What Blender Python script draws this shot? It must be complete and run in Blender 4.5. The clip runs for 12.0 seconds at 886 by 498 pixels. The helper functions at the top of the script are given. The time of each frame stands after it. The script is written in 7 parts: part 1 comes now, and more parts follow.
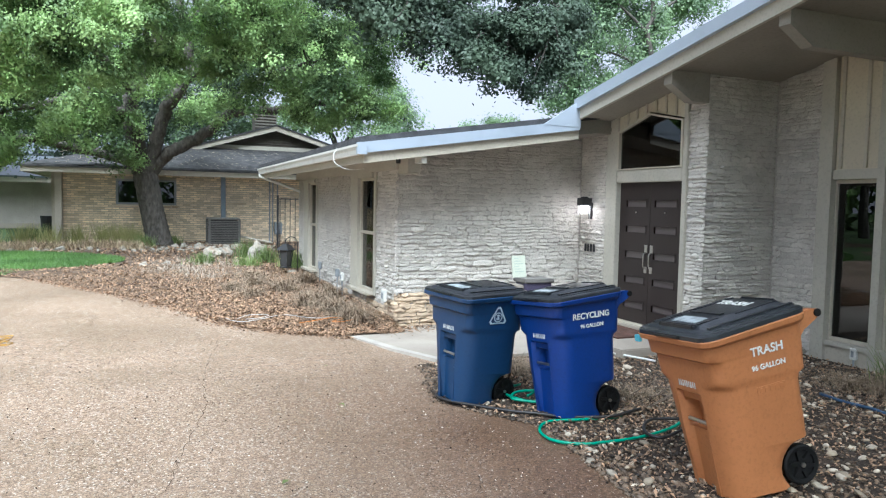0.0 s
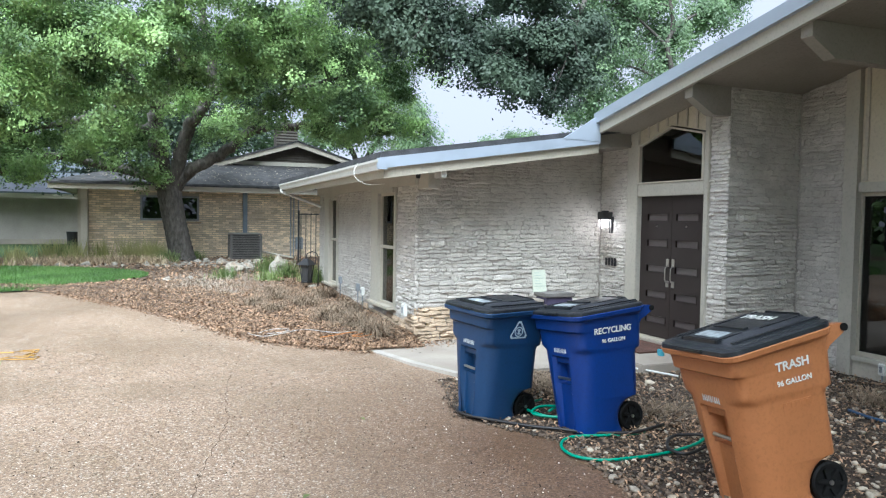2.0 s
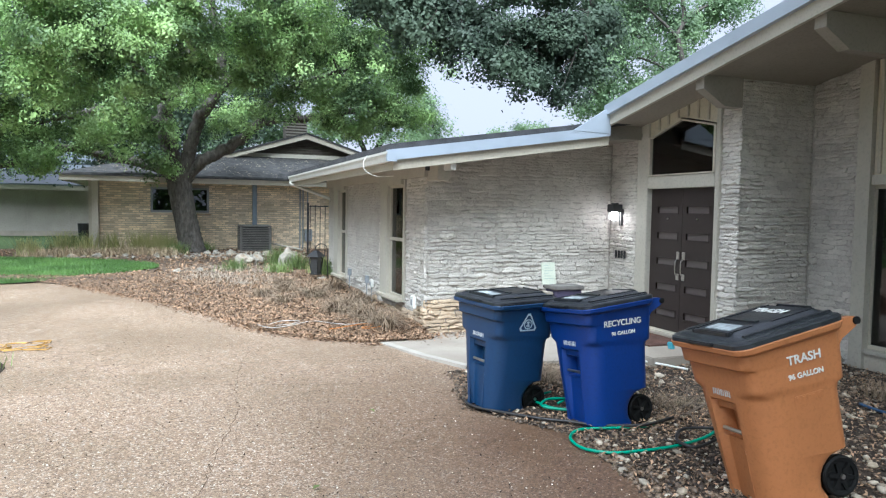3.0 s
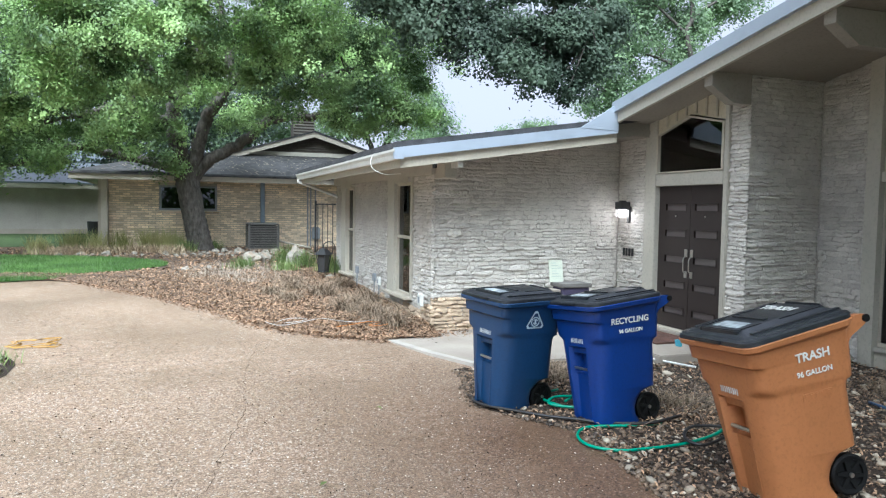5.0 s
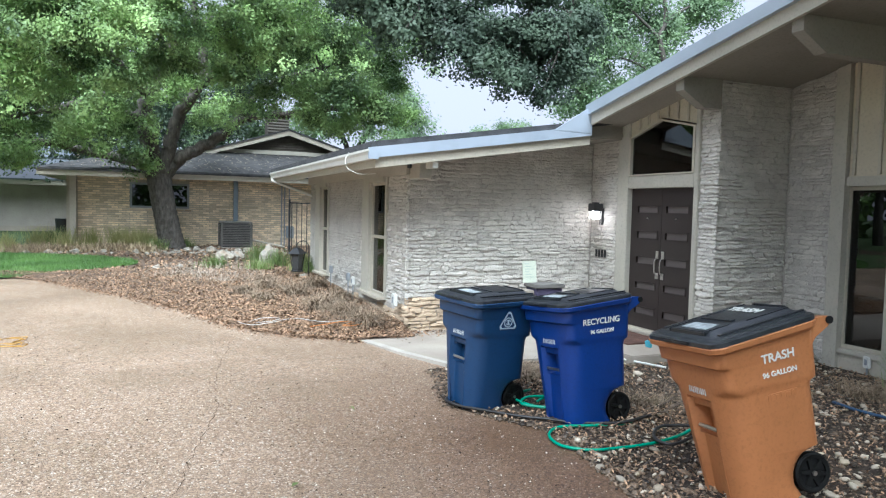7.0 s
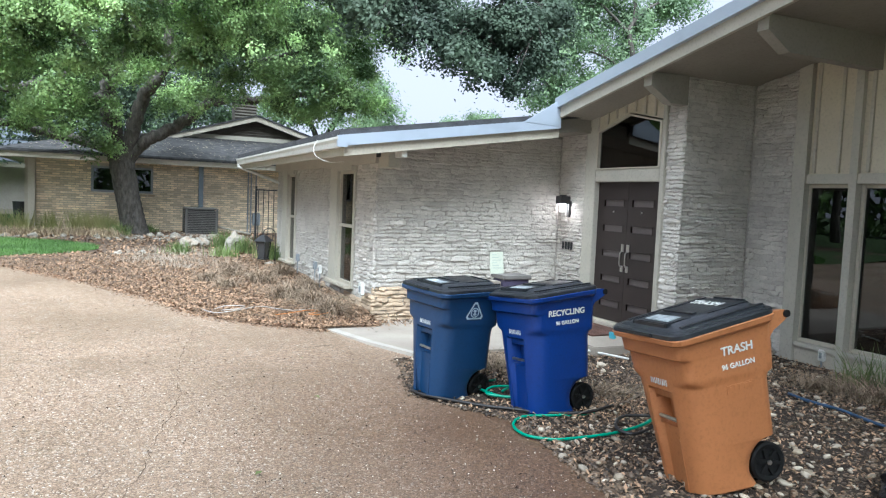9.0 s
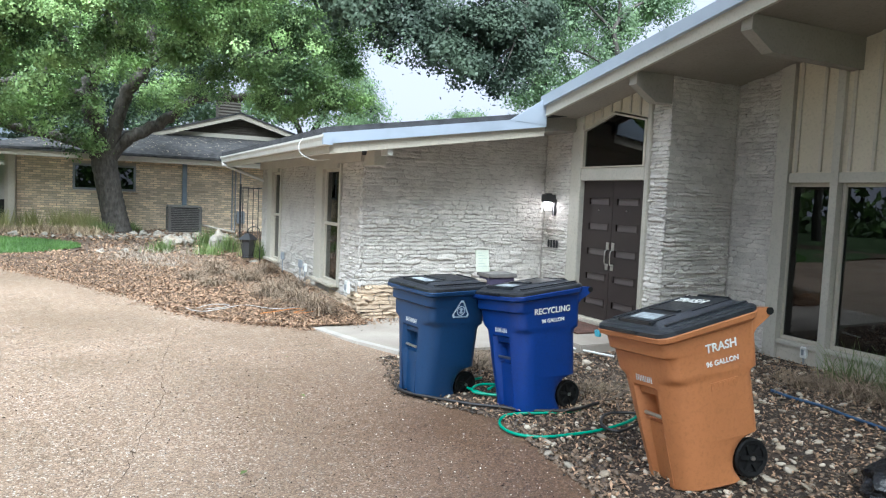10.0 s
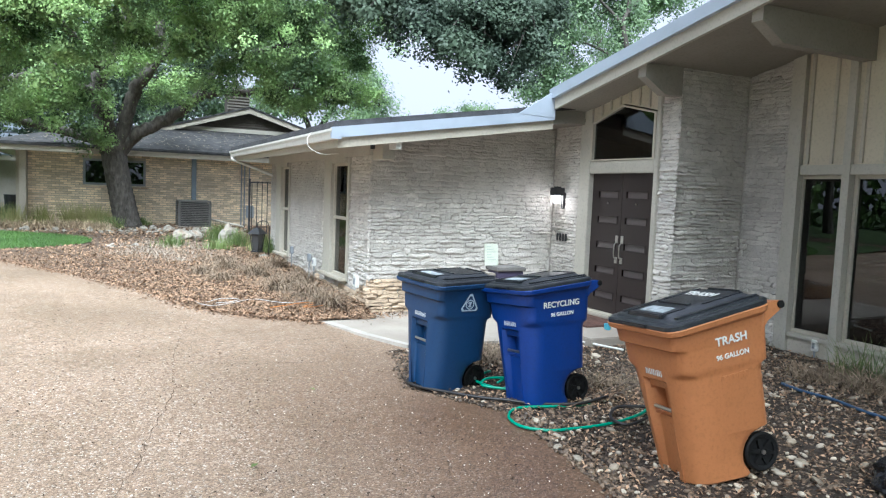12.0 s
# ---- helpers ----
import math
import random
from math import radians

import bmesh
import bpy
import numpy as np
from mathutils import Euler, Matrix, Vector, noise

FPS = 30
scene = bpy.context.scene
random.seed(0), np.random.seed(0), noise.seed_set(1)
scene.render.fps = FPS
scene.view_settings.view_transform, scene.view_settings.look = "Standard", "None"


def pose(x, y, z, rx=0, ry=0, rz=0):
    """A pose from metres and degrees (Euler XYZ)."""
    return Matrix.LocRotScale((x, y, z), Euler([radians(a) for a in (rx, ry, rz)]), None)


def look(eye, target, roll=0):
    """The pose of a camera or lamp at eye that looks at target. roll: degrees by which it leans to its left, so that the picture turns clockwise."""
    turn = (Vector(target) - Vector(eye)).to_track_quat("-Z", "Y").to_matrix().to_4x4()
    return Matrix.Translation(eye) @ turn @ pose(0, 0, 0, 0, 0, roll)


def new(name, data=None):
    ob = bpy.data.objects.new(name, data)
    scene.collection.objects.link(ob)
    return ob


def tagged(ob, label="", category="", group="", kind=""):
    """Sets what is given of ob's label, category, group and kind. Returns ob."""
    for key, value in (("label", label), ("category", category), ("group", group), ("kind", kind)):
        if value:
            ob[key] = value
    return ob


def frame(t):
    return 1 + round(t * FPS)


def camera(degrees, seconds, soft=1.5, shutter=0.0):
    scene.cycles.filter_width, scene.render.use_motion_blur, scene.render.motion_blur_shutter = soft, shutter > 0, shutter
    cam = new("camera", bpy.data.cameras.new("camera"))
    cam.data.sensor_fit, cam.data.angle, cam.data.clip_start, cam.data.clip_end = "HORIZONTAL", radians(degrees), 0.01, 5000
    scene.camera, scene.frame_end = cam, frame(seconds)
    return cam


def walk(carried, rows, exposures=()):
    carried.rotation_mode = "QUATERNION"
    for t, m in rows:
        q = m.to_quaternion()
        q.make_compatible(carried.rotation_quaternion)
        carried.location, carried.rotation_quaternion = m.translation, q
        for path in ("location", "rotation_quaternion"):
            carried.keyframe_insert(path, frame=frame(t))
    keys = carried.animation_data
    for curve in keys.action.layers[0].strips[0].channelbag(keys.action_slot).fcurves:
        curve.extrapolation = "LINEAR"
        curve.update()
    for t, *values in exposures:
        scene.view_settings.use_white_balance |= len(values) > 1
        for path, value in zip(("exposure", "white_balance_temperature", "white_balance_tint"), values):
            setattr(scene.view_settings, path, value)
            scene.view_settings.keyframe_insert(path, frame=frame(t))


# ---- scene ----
# camera and its way
cam = camera(64.50, 12.0, soft=1.2)
PATH = [
    (0.0, pose(0.000, -0.000, 1.831, 86.396, -1.095, -23.406)),
    (0.5, pose(-0.001, 0.002, 1.833, 86.532, -1.081, -23.323)),
    (1.0, pose(-0.006, -0.001, 1.834, 86.928, -1.067, -22.986)),
    (1.5, pose(-0.008, -0.007, 1.834, 87.388, -0.965, -22.321)),
    (2.0, pose(-0.007, -0.006, 1.829, 87.561, -0.870, -21.806)),
    (2.5, pose(-0.010, -0.007, 1.828, 87.256, -0.822, -21.385)),
    (3.0, pose(-0.012, 0.001, 1.827, 86.927, -0.959, -21.091)),
    (5.0, pose(-0.006, -0.001, 1.823, 86.750, -0.901, -20.468)),
    (5.5, pose(-0.003, -0.003, 1.826, 86.668, -1.027, -20.610)),
    (6.0, pose(-0.007, -0.006, 1.827, 86.619, -1.216, -20.960)),
    (6.5, pose(-0.006, -0.014, 1.830, 86.709, -1.282, -21.662)),
    (7.0, pose(-0.004, -0.017, 1.831, 86.772, -1.389, -22.497)),
    (9.0, pose(-0.005, -0.020, 1.829, 86.057, -2.445, -25.054)),
    (9.5, pose(-0.008, -0.014, 1.829, 86.024, -2.510, -25.805)),
    (10.0, pose(-0.008, -0.013, 1.827, 85.973, -2.511, -26.243)),
    (10.5, pose(-0.010, -0.016, 1.831, 85.877, -2.423, -26.346)),
    (11.0, pose(-0.008, -0.014, 1.830, 85.767, -2.302, -26.110)),
    (11.5, pose(-0.009, -0.013, 1.826, 85.602, -2.240, -25.795)),
    (12.0, pose(-0.009, -0.011, 1.827, 85.432, -2.294, -25.554)),
]
walk(cam, PATH, exposures=[(0.0, 1.16, 5500.0, 2.0), (2.5, 1.09, 5500.0, 2.0), (7.0, 1.11, 5500.0, 2.0), (9.5, 1.19, 5500.0, 2.0), (12.0, 1.24, 5500.0, 2.0)])

# world and sun: an overcast, rainy day
world = bpy.data.worlds.new("overcast_sky")
scene.world = world
world.use_nodes = True
wn = world.node_tree
sky = wn.nodes.new("ShaderNodeTexSky")
sky.sky_type = 'NISHITA'
sky.sun_disc = False
sky.sun_elevation = radians(48)
sky.sun_rotation = radians(-150)
sky.dust_density = 6.0
sky.air_density = 1.0
greyed = wn.nodes.new("ShaderNodeHueSaturation")
greyed.inputs["Saturation"].default_value = 0.22
greyed.inputs["Value"].default_value = 1.0
wn.links.new(sky.outputs[0], greyed.inputs["Color"])
cloud = wn.nodes.new("ShaderNodeMix")
cloud.data_type = 'RGBA'
cloud.inputs[0].default_value = 0.75
cloud.inputs[7].default_value = (7.45, 7.25, 8.3, 1)
wn.links.new(greyed.outputs[0], cloud.inputs[6])
wn.links.new(cloud.outputs[2], wn.nodes["Background"].inputs["Color"])
wn.nodes["Background"].inputs["Strength"].default_value = 0.067
sun_data = bpy.data.lights.new("sun", 'SUN')
sun_data.energy = 4.8
sun_data.angle = radians(52)
sun_data.color = (1.0, 0.985, 0.965)
sun = new("sun", sun_data)
sun.matrix_world = look((-12, -20.5, 45), (3, 8, 0))

# ---- materials ----
def mat(name, base, rough=0.7, var=0.2, scale=2.0, fine=40.0, bump=0.2, metal=0.0, tint=None, rand=0.0, island=False,
        spec=0.5, stain=None, stain_scale=0.8, stain_amount=0.5, squash=1.0):
    """A procedural surface: a base colour varied at two scales, stains, fine relief; rand varies it from object to object."""
    m = bpy.data.materials.new(name)
    m.use_nodes = True
    nt = m.node_tree
    n, link = nt.nodes, nt.links
    b = n["Principled BSDF"]
    b.inputs["Roughness"].default_value = rough
    b.inputs["Metallic"].default_value = metal
    b.inputs["Specular IOR Level"].default_value = spec
    geo = n.new("ShaderNodeNewGeometry")
    pos = geo.outputs["Position"]
    if squash != 1.0:
        sq = n.new("ShaderNodeVectorMath")
        sq.operation = 'MULTIPLY'
        sq.inputs[1].default_value = (1, 1, squash)
        link.new(pos, sq.inputs[0])
        pos = sq.outputs[0]

    def noise_tex(s, detail=4.0, rgh=0.6):
        t = n.new("ShaderNodeTexNoise")
        t.inputs["Scale"].default_value = s
        t.inputs["Detail"].default_value = detail
        t.inputs["Roughness"].default_value = rgh
        link.new(pos, t.inputs["Vector"])
        return t.outputs["Fac"]

    def mixed(a, c, fac):
        x = n.new("ShaderNodeMix")
        x.data_type = 'RGBA'
        for slot, v in ((6, a), (7, c)):
            if isinstance(v, tuple):
                x.inputs[slot].default_value = (*v, 1)
            else:
                link.new(v, x.inputs[slot])
        if isinstance(fac, float):
            x.inputs[0].default_value = fac
        else:
            link.new(fac, x.inputs[0])
        return x.outputs[2]

    def ramp(v, lo, hi):
        r = n.new("ShaderNodeMapRange")
        r.inputs[1].default_value, r.inputs[2].default_value = lo, hi
        link.new(v, r.inputs[0])
        return r.outputs[0]

    dark = tuple(c * (1 - var) for c in base)
    light = tuple(min(1.0, c * (1 + var)) for c in (tint or base))
    col = mixed(dark, light, ramp(noise_tex(scale), 0.3, 0.7))
    grain = noise_tex(fine, 3.0)
    col = mixed(col, mixed(col, tuple(c * 0.55 for c in base), 0.5), ramp(grain, 0.5, 0.8))
    if stain:
        col = mixed(col, stain, mult(n, link, ramp(noise_tex(stain_scale, 6.0, 0.65), 0.5, 0.72), stain_amount))
    if rand:
        if island:
            r = geo.outputs["Random Per Island"]
        else:
            r = n.new("ShaderNodeObjectInfo").outputs["Random"]
        h = n.new("ShaderNodeHueSaturation")
        link.new(col, h.inputs["Color"])
        link.new(ramp_to(n, link, r, 1 - rand, 1 + rand), h.inputs["Value"])
        col = h.outputs[0]
    link.new(col, b.inputs["Base Color"])
    if bump:
        bp = n.new("ShaderNodeBump")
        bp.inputs["Strength"].default_value = bump
        bp.inputs["Distance"].default_value = 0.02
        link.new(grain, bp.inputs["Height"])
        link.new(bp.outputs[0], b.inputs["Normal"])
    return m


def mult(n, link, v, k):
    x = n.new("ShaderNodeMath")
    x.operation = 'MULTIPLY'
    link.new(v, x.inputs[0])
    x.inputs[1].default_value = k
    return x.outputs[0]


def ramp_to(n, link, v, lo, hi):
    r = n.new("ShaderNodeMapRange")
    r.inputs[3].default_value, r.inputs[4].default_value = lo, hi
    link.new(v, r.inputs[0])
    return r.outputs[0]


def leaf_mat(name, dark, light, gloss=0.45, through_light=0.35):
    """Leaves: colour varied leaf by leaf and in patches drawn as lit clumps and shaded hollows, with light coming
    through.
    """
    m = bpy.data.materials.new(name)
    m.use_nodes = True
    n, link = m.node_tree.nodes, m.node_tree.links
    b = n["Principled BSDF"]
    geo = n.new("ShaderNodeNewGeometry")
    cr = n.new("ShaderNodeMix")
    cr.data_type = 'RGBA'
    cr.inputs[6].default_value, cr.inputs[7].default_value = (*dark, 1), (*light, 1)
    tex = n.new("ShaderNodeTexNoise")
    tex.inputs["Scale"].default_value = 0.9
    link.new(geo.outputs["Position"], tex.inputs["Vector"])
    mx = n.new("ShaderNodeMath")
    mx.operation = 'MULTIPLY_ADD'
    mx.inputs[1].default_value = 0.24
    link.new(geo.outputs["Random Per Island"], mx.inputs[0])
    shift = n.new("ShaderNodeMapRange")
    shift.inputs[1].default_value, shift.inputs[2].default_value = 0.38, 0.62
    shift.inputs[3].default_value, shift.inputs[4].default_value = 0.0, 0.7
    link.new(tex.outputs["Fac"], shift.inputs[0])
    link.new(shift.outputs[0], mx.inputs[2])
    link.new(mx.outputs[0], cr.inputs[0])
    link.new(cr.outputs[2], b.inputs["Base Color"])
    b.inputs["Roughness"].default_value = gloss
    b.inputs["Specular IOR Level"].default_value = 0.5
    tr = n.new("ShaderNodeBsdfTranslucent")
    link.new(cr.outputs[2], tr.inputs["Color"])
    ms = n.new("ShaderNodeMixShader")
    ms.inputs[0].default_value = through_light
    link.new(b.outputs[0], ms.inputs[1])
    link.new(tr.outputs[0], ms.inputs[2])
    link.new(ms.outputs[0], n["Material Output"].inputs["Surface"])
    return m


def aggregate_mat():
    """Exposed-aggregate drive: small tan, brown and pale pebbles in cement, with large damp patches."""
    m = bpy.data.materials.new("exposed_aggregate")
    m.use_nodes = True
    n, link = m.node_tree.nodes, m.node_tree.links
    b = n["Principled BSDF"]
    pos = n.new("ShaderNodeNewGeometry").outputs["Position"]
    vor = n.new("ShaderNodeTexVoronoi")
    vor.inputs["Scale"].default_value = 95.0
    link.new(pos, vor.inputs["Vector"])
    sep = n.new("ShaderNodeSeparateColor")
    link.new(vor.outputs["Color"], sep.inputs[0])
    cr = n.new("ShaderNodeValToRGB")
    e = cr.color_ramp.elements
    e[0].position, e[0].color = 0.0, (0.115, 0.075, 0.048, 1)
    e[1].position, e[1].color = 1.0, (0.58, 0.54, 0.48, 1)
    for p, c in ((0.3, (0.215, 0.145, 0.096, 1)), (0.6, (0.30, 0.21, 0.142, 1)), (0.88, (0.375, 0.275, 0.195, 1)), (0.95, (0.47, 0.40, 0.33, 1))):
        x = e.new(p)
        x.color = c
    link.new(sep.outputs[0], cr.inputs[0])
    big = n.new("ShaderNodeTexNoise")
    big.inputs["Scale"].default_value = 0.55
    big.inputs["Detail"].default_value = 6.0
    link.new(pos, big.inputs["Vector"])
    rg = n.new("ShaderNodeMapRange")
    rg.inputs[1].default_value, rg.inputs[2].default_value = 0.35, 0.65
    rg.inputs[3].default_value, rg.inputs[4].default_value = 0.93, 1.06
    link.new(big.outputs["Fac"], rg.inputs[0])
    mid = n.new("ShaderNodeTexNoise")
    mid.inputs["Scale"].default_value = 16.0
    mid.inputs["Detail"].default_value = 6.0
    mid.inputs["Roughness"].default_value = 0.72
    link.new(pos, mid.inputs["Vector"])
    rg2 = n.new("ShaderNodeMapRange")
    rg2.inputs[1].default_value, rg2.inputs[2].default_value = 0.3, 0.7
    rg2.inputs[3].default_value, rg2.inputs[4].default_value = 0.67, 1.25
    link.new(mid.outputs["Fac"], rg2.inputs[0])
    mm = n.new("ShaderNodeMath")
    mm.operation = 'MULTIPLY'
    link.new(rg.outputs[0], mm.inputs[0])
    link.new(rg2.outputs[0], mm.inputs[1])
    h = n.new("ShaderNodeHueSaturation")
    link.new(cr.outputs[0], h.inputs["Color"])
    # the drive turns darker and browner towards the stone bed, in ragged patches
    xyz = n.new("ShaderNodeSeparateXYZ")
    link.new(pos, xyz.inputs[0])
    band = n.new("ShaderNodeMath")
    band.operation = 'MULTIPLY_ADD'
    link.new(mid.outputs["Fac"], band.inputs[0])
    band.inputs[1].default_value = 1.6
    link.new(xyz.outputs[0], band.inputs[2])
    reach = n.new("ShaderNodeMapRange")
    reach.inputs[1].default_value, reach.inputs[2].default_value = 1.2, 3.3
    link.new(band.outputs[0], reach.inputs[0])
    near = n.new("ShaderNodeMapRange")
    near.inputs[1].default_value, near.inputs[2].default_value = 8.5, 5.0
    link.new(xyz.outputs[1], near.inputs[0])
    bed_side = n.new("ShaderNodeMath")
    bed_side.operation = 'MULTIPLY'
    link.new(reach.outputs[0], bed_side.inputs[0])
    link.new(near.outputs[0], bed_side.inputs[1])
    link.new(mm.outputs[0], h.inputs["Value"])
    bed_tone = n.new("ShaderNodeMix")
    bed_tone.data_type = 'RGBA'
    bed_tone.blend_type = 'MULTIPLY'
    bed_tone.inputs[7].default_value = (0.46, 0.375, 0.305, 1)
    link.new(bed_side.outputs[0], bed_tone.inputs[0])
    link.new(h.outputs[0], bed_tone.inputs[6])
    link.new(bed_tone.outputs[2], b.inputs["Base Color"])
    wet = n.new("ShaderNodeMapRange")
    wet.inputs[1].default_value, wet.inputs[2].default_value = 0.4, 0.65
    wet.inputs[3].default_value, wet.inputs[4].default_value = 0.34, 0.6
    link.new(big.outputs["Fac"], wet.inputs[0])
    link.new(wet.outputs[0], b.inputs["Roughness"])
    bp = n.new("ShaderNodeBump")
    bp.inputs["Strength"].default_value = 0.5
    bp.inputs["Distance"].default_value = 0.004
    bp.invert = True
    link.new(vor.outputs["Distance"], bp.inputs["Height"])
    link.new(bp.outputs[0], b.inputs["Normal"])
    return m


def brick_mat():
    """Tan brick laid in running bond, seen from far off."""
    m = mat("tan_brick", (0.62, 0.53, 0.40), 0.85, 0.2, 0.7, 25.0, 0.3, stain=(0.42, 0.24, 0.13), stain_scale=0.5, stain_amount=0.4)
    n, link = m.node_tree.nodes, m.node_tree.links
    b = n["Principled BSDF"]
    old = b.inputs["Base Color"].links[0].from_socket
    sep = n.new("ShaderNodeSeparateXYZ")
    comb = n.new("ShaderNodeCombineXYZ")
    link.new(n["Geometry"].outputs["Position"], sep.inputs[0])
    add = n.new("ShaderNodeMath")
    link.new(sep.outputs[0], add.inputs[0])
    link.new(sep.outputs[1], add.inputs[1])
    link.new(add.outputs[0], comb.inputs[0])
    link.new(sep.outputs[2], comb.inputs[1])
    br = n.new("ShaderNodeTexBrick")
    br.inputs["Scale"].default_value = 1.0
    br.inputs["Brick Width"].default_value = 0.23
    br.inputs["Row Height"].default_value = 0.078
    br.inputs["Mortar Size"].default_value = 0.008
    br.inputs["Bias"].default_value = -0.1
    br.inputs["Color1"].default_value = (0.62, 0.56, 0.50, 1)
    br.inputs["Color2"].default_value = (1.25, 1.2, 1.15, 1)
    br.inputs["Mortar"].default_value = (1.05, 1.15, 1.25, 1)
    link.new(comb.outputs[0], br.inputs["Vector"])
    x = n.new("ShaderNodeMix")
    x.data_type = 'RGBA'
    x.blend_type = 'MULTIPLY'
    x.inputs[0].default_value = 1.0
    link.new(old, x.inputs[6])
    link.new(br.outputs["Color"], x.inputs[7])
    link.new(x.outputs[2], b.inputs["Base Color"])
    bp = n["Bump"]
    link.new(br.outputs["Fac"], bp.inputs["Height"])
    bp.invert = True
    return m


def glass_mat(name, tint=(0.75, 0.8, 0.8), rough=0.0):
    m = bpy.data.materials.new(name)
    m.use_nodes = True
    n, link = m.node_tree.nodes, m.node_tree.links
    n.remove(n["Principled BSDF"])
    tr = n.new("ShaderNodeBsdfTransparent")
    tr.inputs[0].default_value = (*tint, 1)
    gl = n.new("ShaderNodeBsdfGlossy")
    gl.inputs["Roughness"].default_value = rough
    fr = n.new("ShaderNodeFresnel")
    fr.inputs[0].default_value = 1.75
    ms = n.new("ShaderNodeMixShader")
    link.new(fr.outputs[0], ms.inputs[0])
    link.new(tr.outputs[0], ms.inputs[1])
    link.new(gl.outputs[0], ms.inputs[2])
    link.new(ms.outputs[0], n["Material Output"].inputs["Surface"])
    return m


def glow_mat(name, colour, strength):
    m = bpy.data.materials.new(name)
    m.use_nodes = True
    b = m.node_tree.nodes["Principled BSDF"]
    b.inputs["Emission Color"].default_value = (*colour, 1)
    b.inputs["Emission Strength"].default_value = strength
    return m


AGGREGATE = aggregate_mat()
CONCRETE = mat("concrete", (0.33, 0.29, 0.245), 0.8, 0.15, 1.5, 60, 0.2, stain=(0.25, 0.2, 0.16), stain_amount=0.5)
SOIL = mat("mulch_soil", (0.034, 0.022, 0.014), 0.95, 0.35, 3.0, 50, 0.8)
MULCH = mat("brown_mulch", (0.115, 0.078, 0.052), 0.95, 0.4, 5.0, 45, 0.9)
GRASS_SOIL = mat("lawn_soil", (0.045, 0.075, 0.02), 0.95, 0.3, 2.0, 60, 0.8)
STONE = mat("white_painted_stone", (0.575, 0.535, 0.485), 0.75, 0.12, 3.0, 34, 1.0, rand=0.13, stain=(0.40, 0.375, 0.34), stain_scale=1.6, stain_amount=0.45)
STONE_TAN = mat("tan_ledge_stone", (0.50, 0.385, 0.27), 0.85, 0.25, 4.0, 26, 0.6, rand=0.25, stain=(0.42, 0.31, 0.21), stain_scale=3.0, stain_amount=0.5)
# painted mortar, set darker than the stone to carry the joints' shadow
MORTAR = mat("shaded_joint_mortar", (0.45, 0.415, 0.37), 0.9, 0.15, 3.0, 50, 0.4)
TRIM = mat("taupe_painted_wood", (0.45, 0.42, 0.355), 0.6, 0.06, 2.0, 30, 0.08)
TRIM_PALE = mat("pale_painted_board", (0.48, 0.435, 0.355), 0.6, 0.06, 2.0, 30, 0.08)
# darker taupe than the trim: shade under the eaves is put into it
SOFFIT = mat("shaded_soffit_board", (0.275, 0.25, 0.212), 0.7, 0.08, 1.5, 30, 0.1)
PANEL = mat("cream_board", (0.55, 0.49, 0.375), 0.6, 0.08, 1.2, 30, 0.1)
METAL_EDGE = mat("grey_blue_metal_edge", (0.41, 0.46, 0.54), 0.42, 0.03, 0.8, 1.5, 0.0, metal=0.15)
GUTTER = mat("white_gutter_metal", (0.60, 0.59, 0.55), 0.4, 0.08, 1.0, 20, 0.03, stain=(0.35, 0.33, 0.3), stain_scale=2.0, stain_amount=0.4)
SHINGLE = mat("dark_asphalt_shingle", (0.055, 0.055, 0.06), 0.9, 0.4, 4.0, 60, 0.8)
SHINGLE_GREY = mat("weathered_shingle", (0.055, 0.054, 0.056), 0.9, 0.5, 5.0, 9, 0.8, stain=(0.15, 0.14, 0.13), stain_scale=4.0, stain_amount=0.5)
DOOR = mat("dark_brown_door", (0.026, 0.018, 0.0165), 0.45, 0.15, 2.0, 40, 0.1)
DOOR_GLASS = mat("frosted_door_lite", (0.11, 0.092, 0.088), 0.3, 0.1, 3.0, 40, 0.1)
GLASS = glass_mat("window_glass", (0.17, 0.19, 0.195))
# dark base colour stands in for the dimness of unlit rooms
INSIDE = mat("dim_room_wall", (0.10, 0.09, 0.08), 0.9, 0.1, 1.0, 20, 0.0)
BLACK_METAL = mat("black_metal", (0.02, 0.02, 0.022), 0.45, 0.2, 4.0, 40, 0.1)
PANE_BACKING = mat("dark_pane_backing", (0.10, 0.105, 0.11), 0.8, 0.1, 2.0, 30, 0.0)
STEEL = mat("brushed_steel", (0.55, 0.53, 0.5), 0.3, 0.1, 8.0, 60, 0.05, metal=1.0)
WHITE_PLASTIC = mat("white_plastic", (0.72, 0.72, 0.68), 0.4, 0.06, 4.0, 40, 0.03)
GREY_METAL = mat("grey_painted_metal", (0.27, 0.29, 0.31), 0.5, 0.12, 4.0, 40, 0.05)
BARK = mat("oak_bark", (0.09, 0.08, 0.068), 0.95, 0.6, 14.0, 42, 1.0, stain=(0.125, 0.12, 0.108), stain_scale=17.0, stain_amount=0.7, squash=0.35)
# pale end above real leaf tone: daylight on the crown put into the colour
LEAF = leaf_mat("lit_oak_leaf", (0.034, 0.076, 0.024), (0.45, 0.64, 0.235), 0.55, 0.25)
# shaded copy of the oak leaf: the shade is put into its colour
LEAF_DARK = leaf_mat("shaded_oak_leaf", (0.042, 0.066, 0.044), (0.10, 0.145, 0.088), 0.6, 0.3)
# pale, greyed green: distance haze put into the leaf colour
LEAF_FAR = leaf_mat("hazed_far_leaf", (0.12, 0.19, 0.10), (0.30, 0.42, 0.21), 0.5, 0.42)
BRICK = brick_mat()

# ---- mesh helpers ----
rng = np.random.default_rng(7)


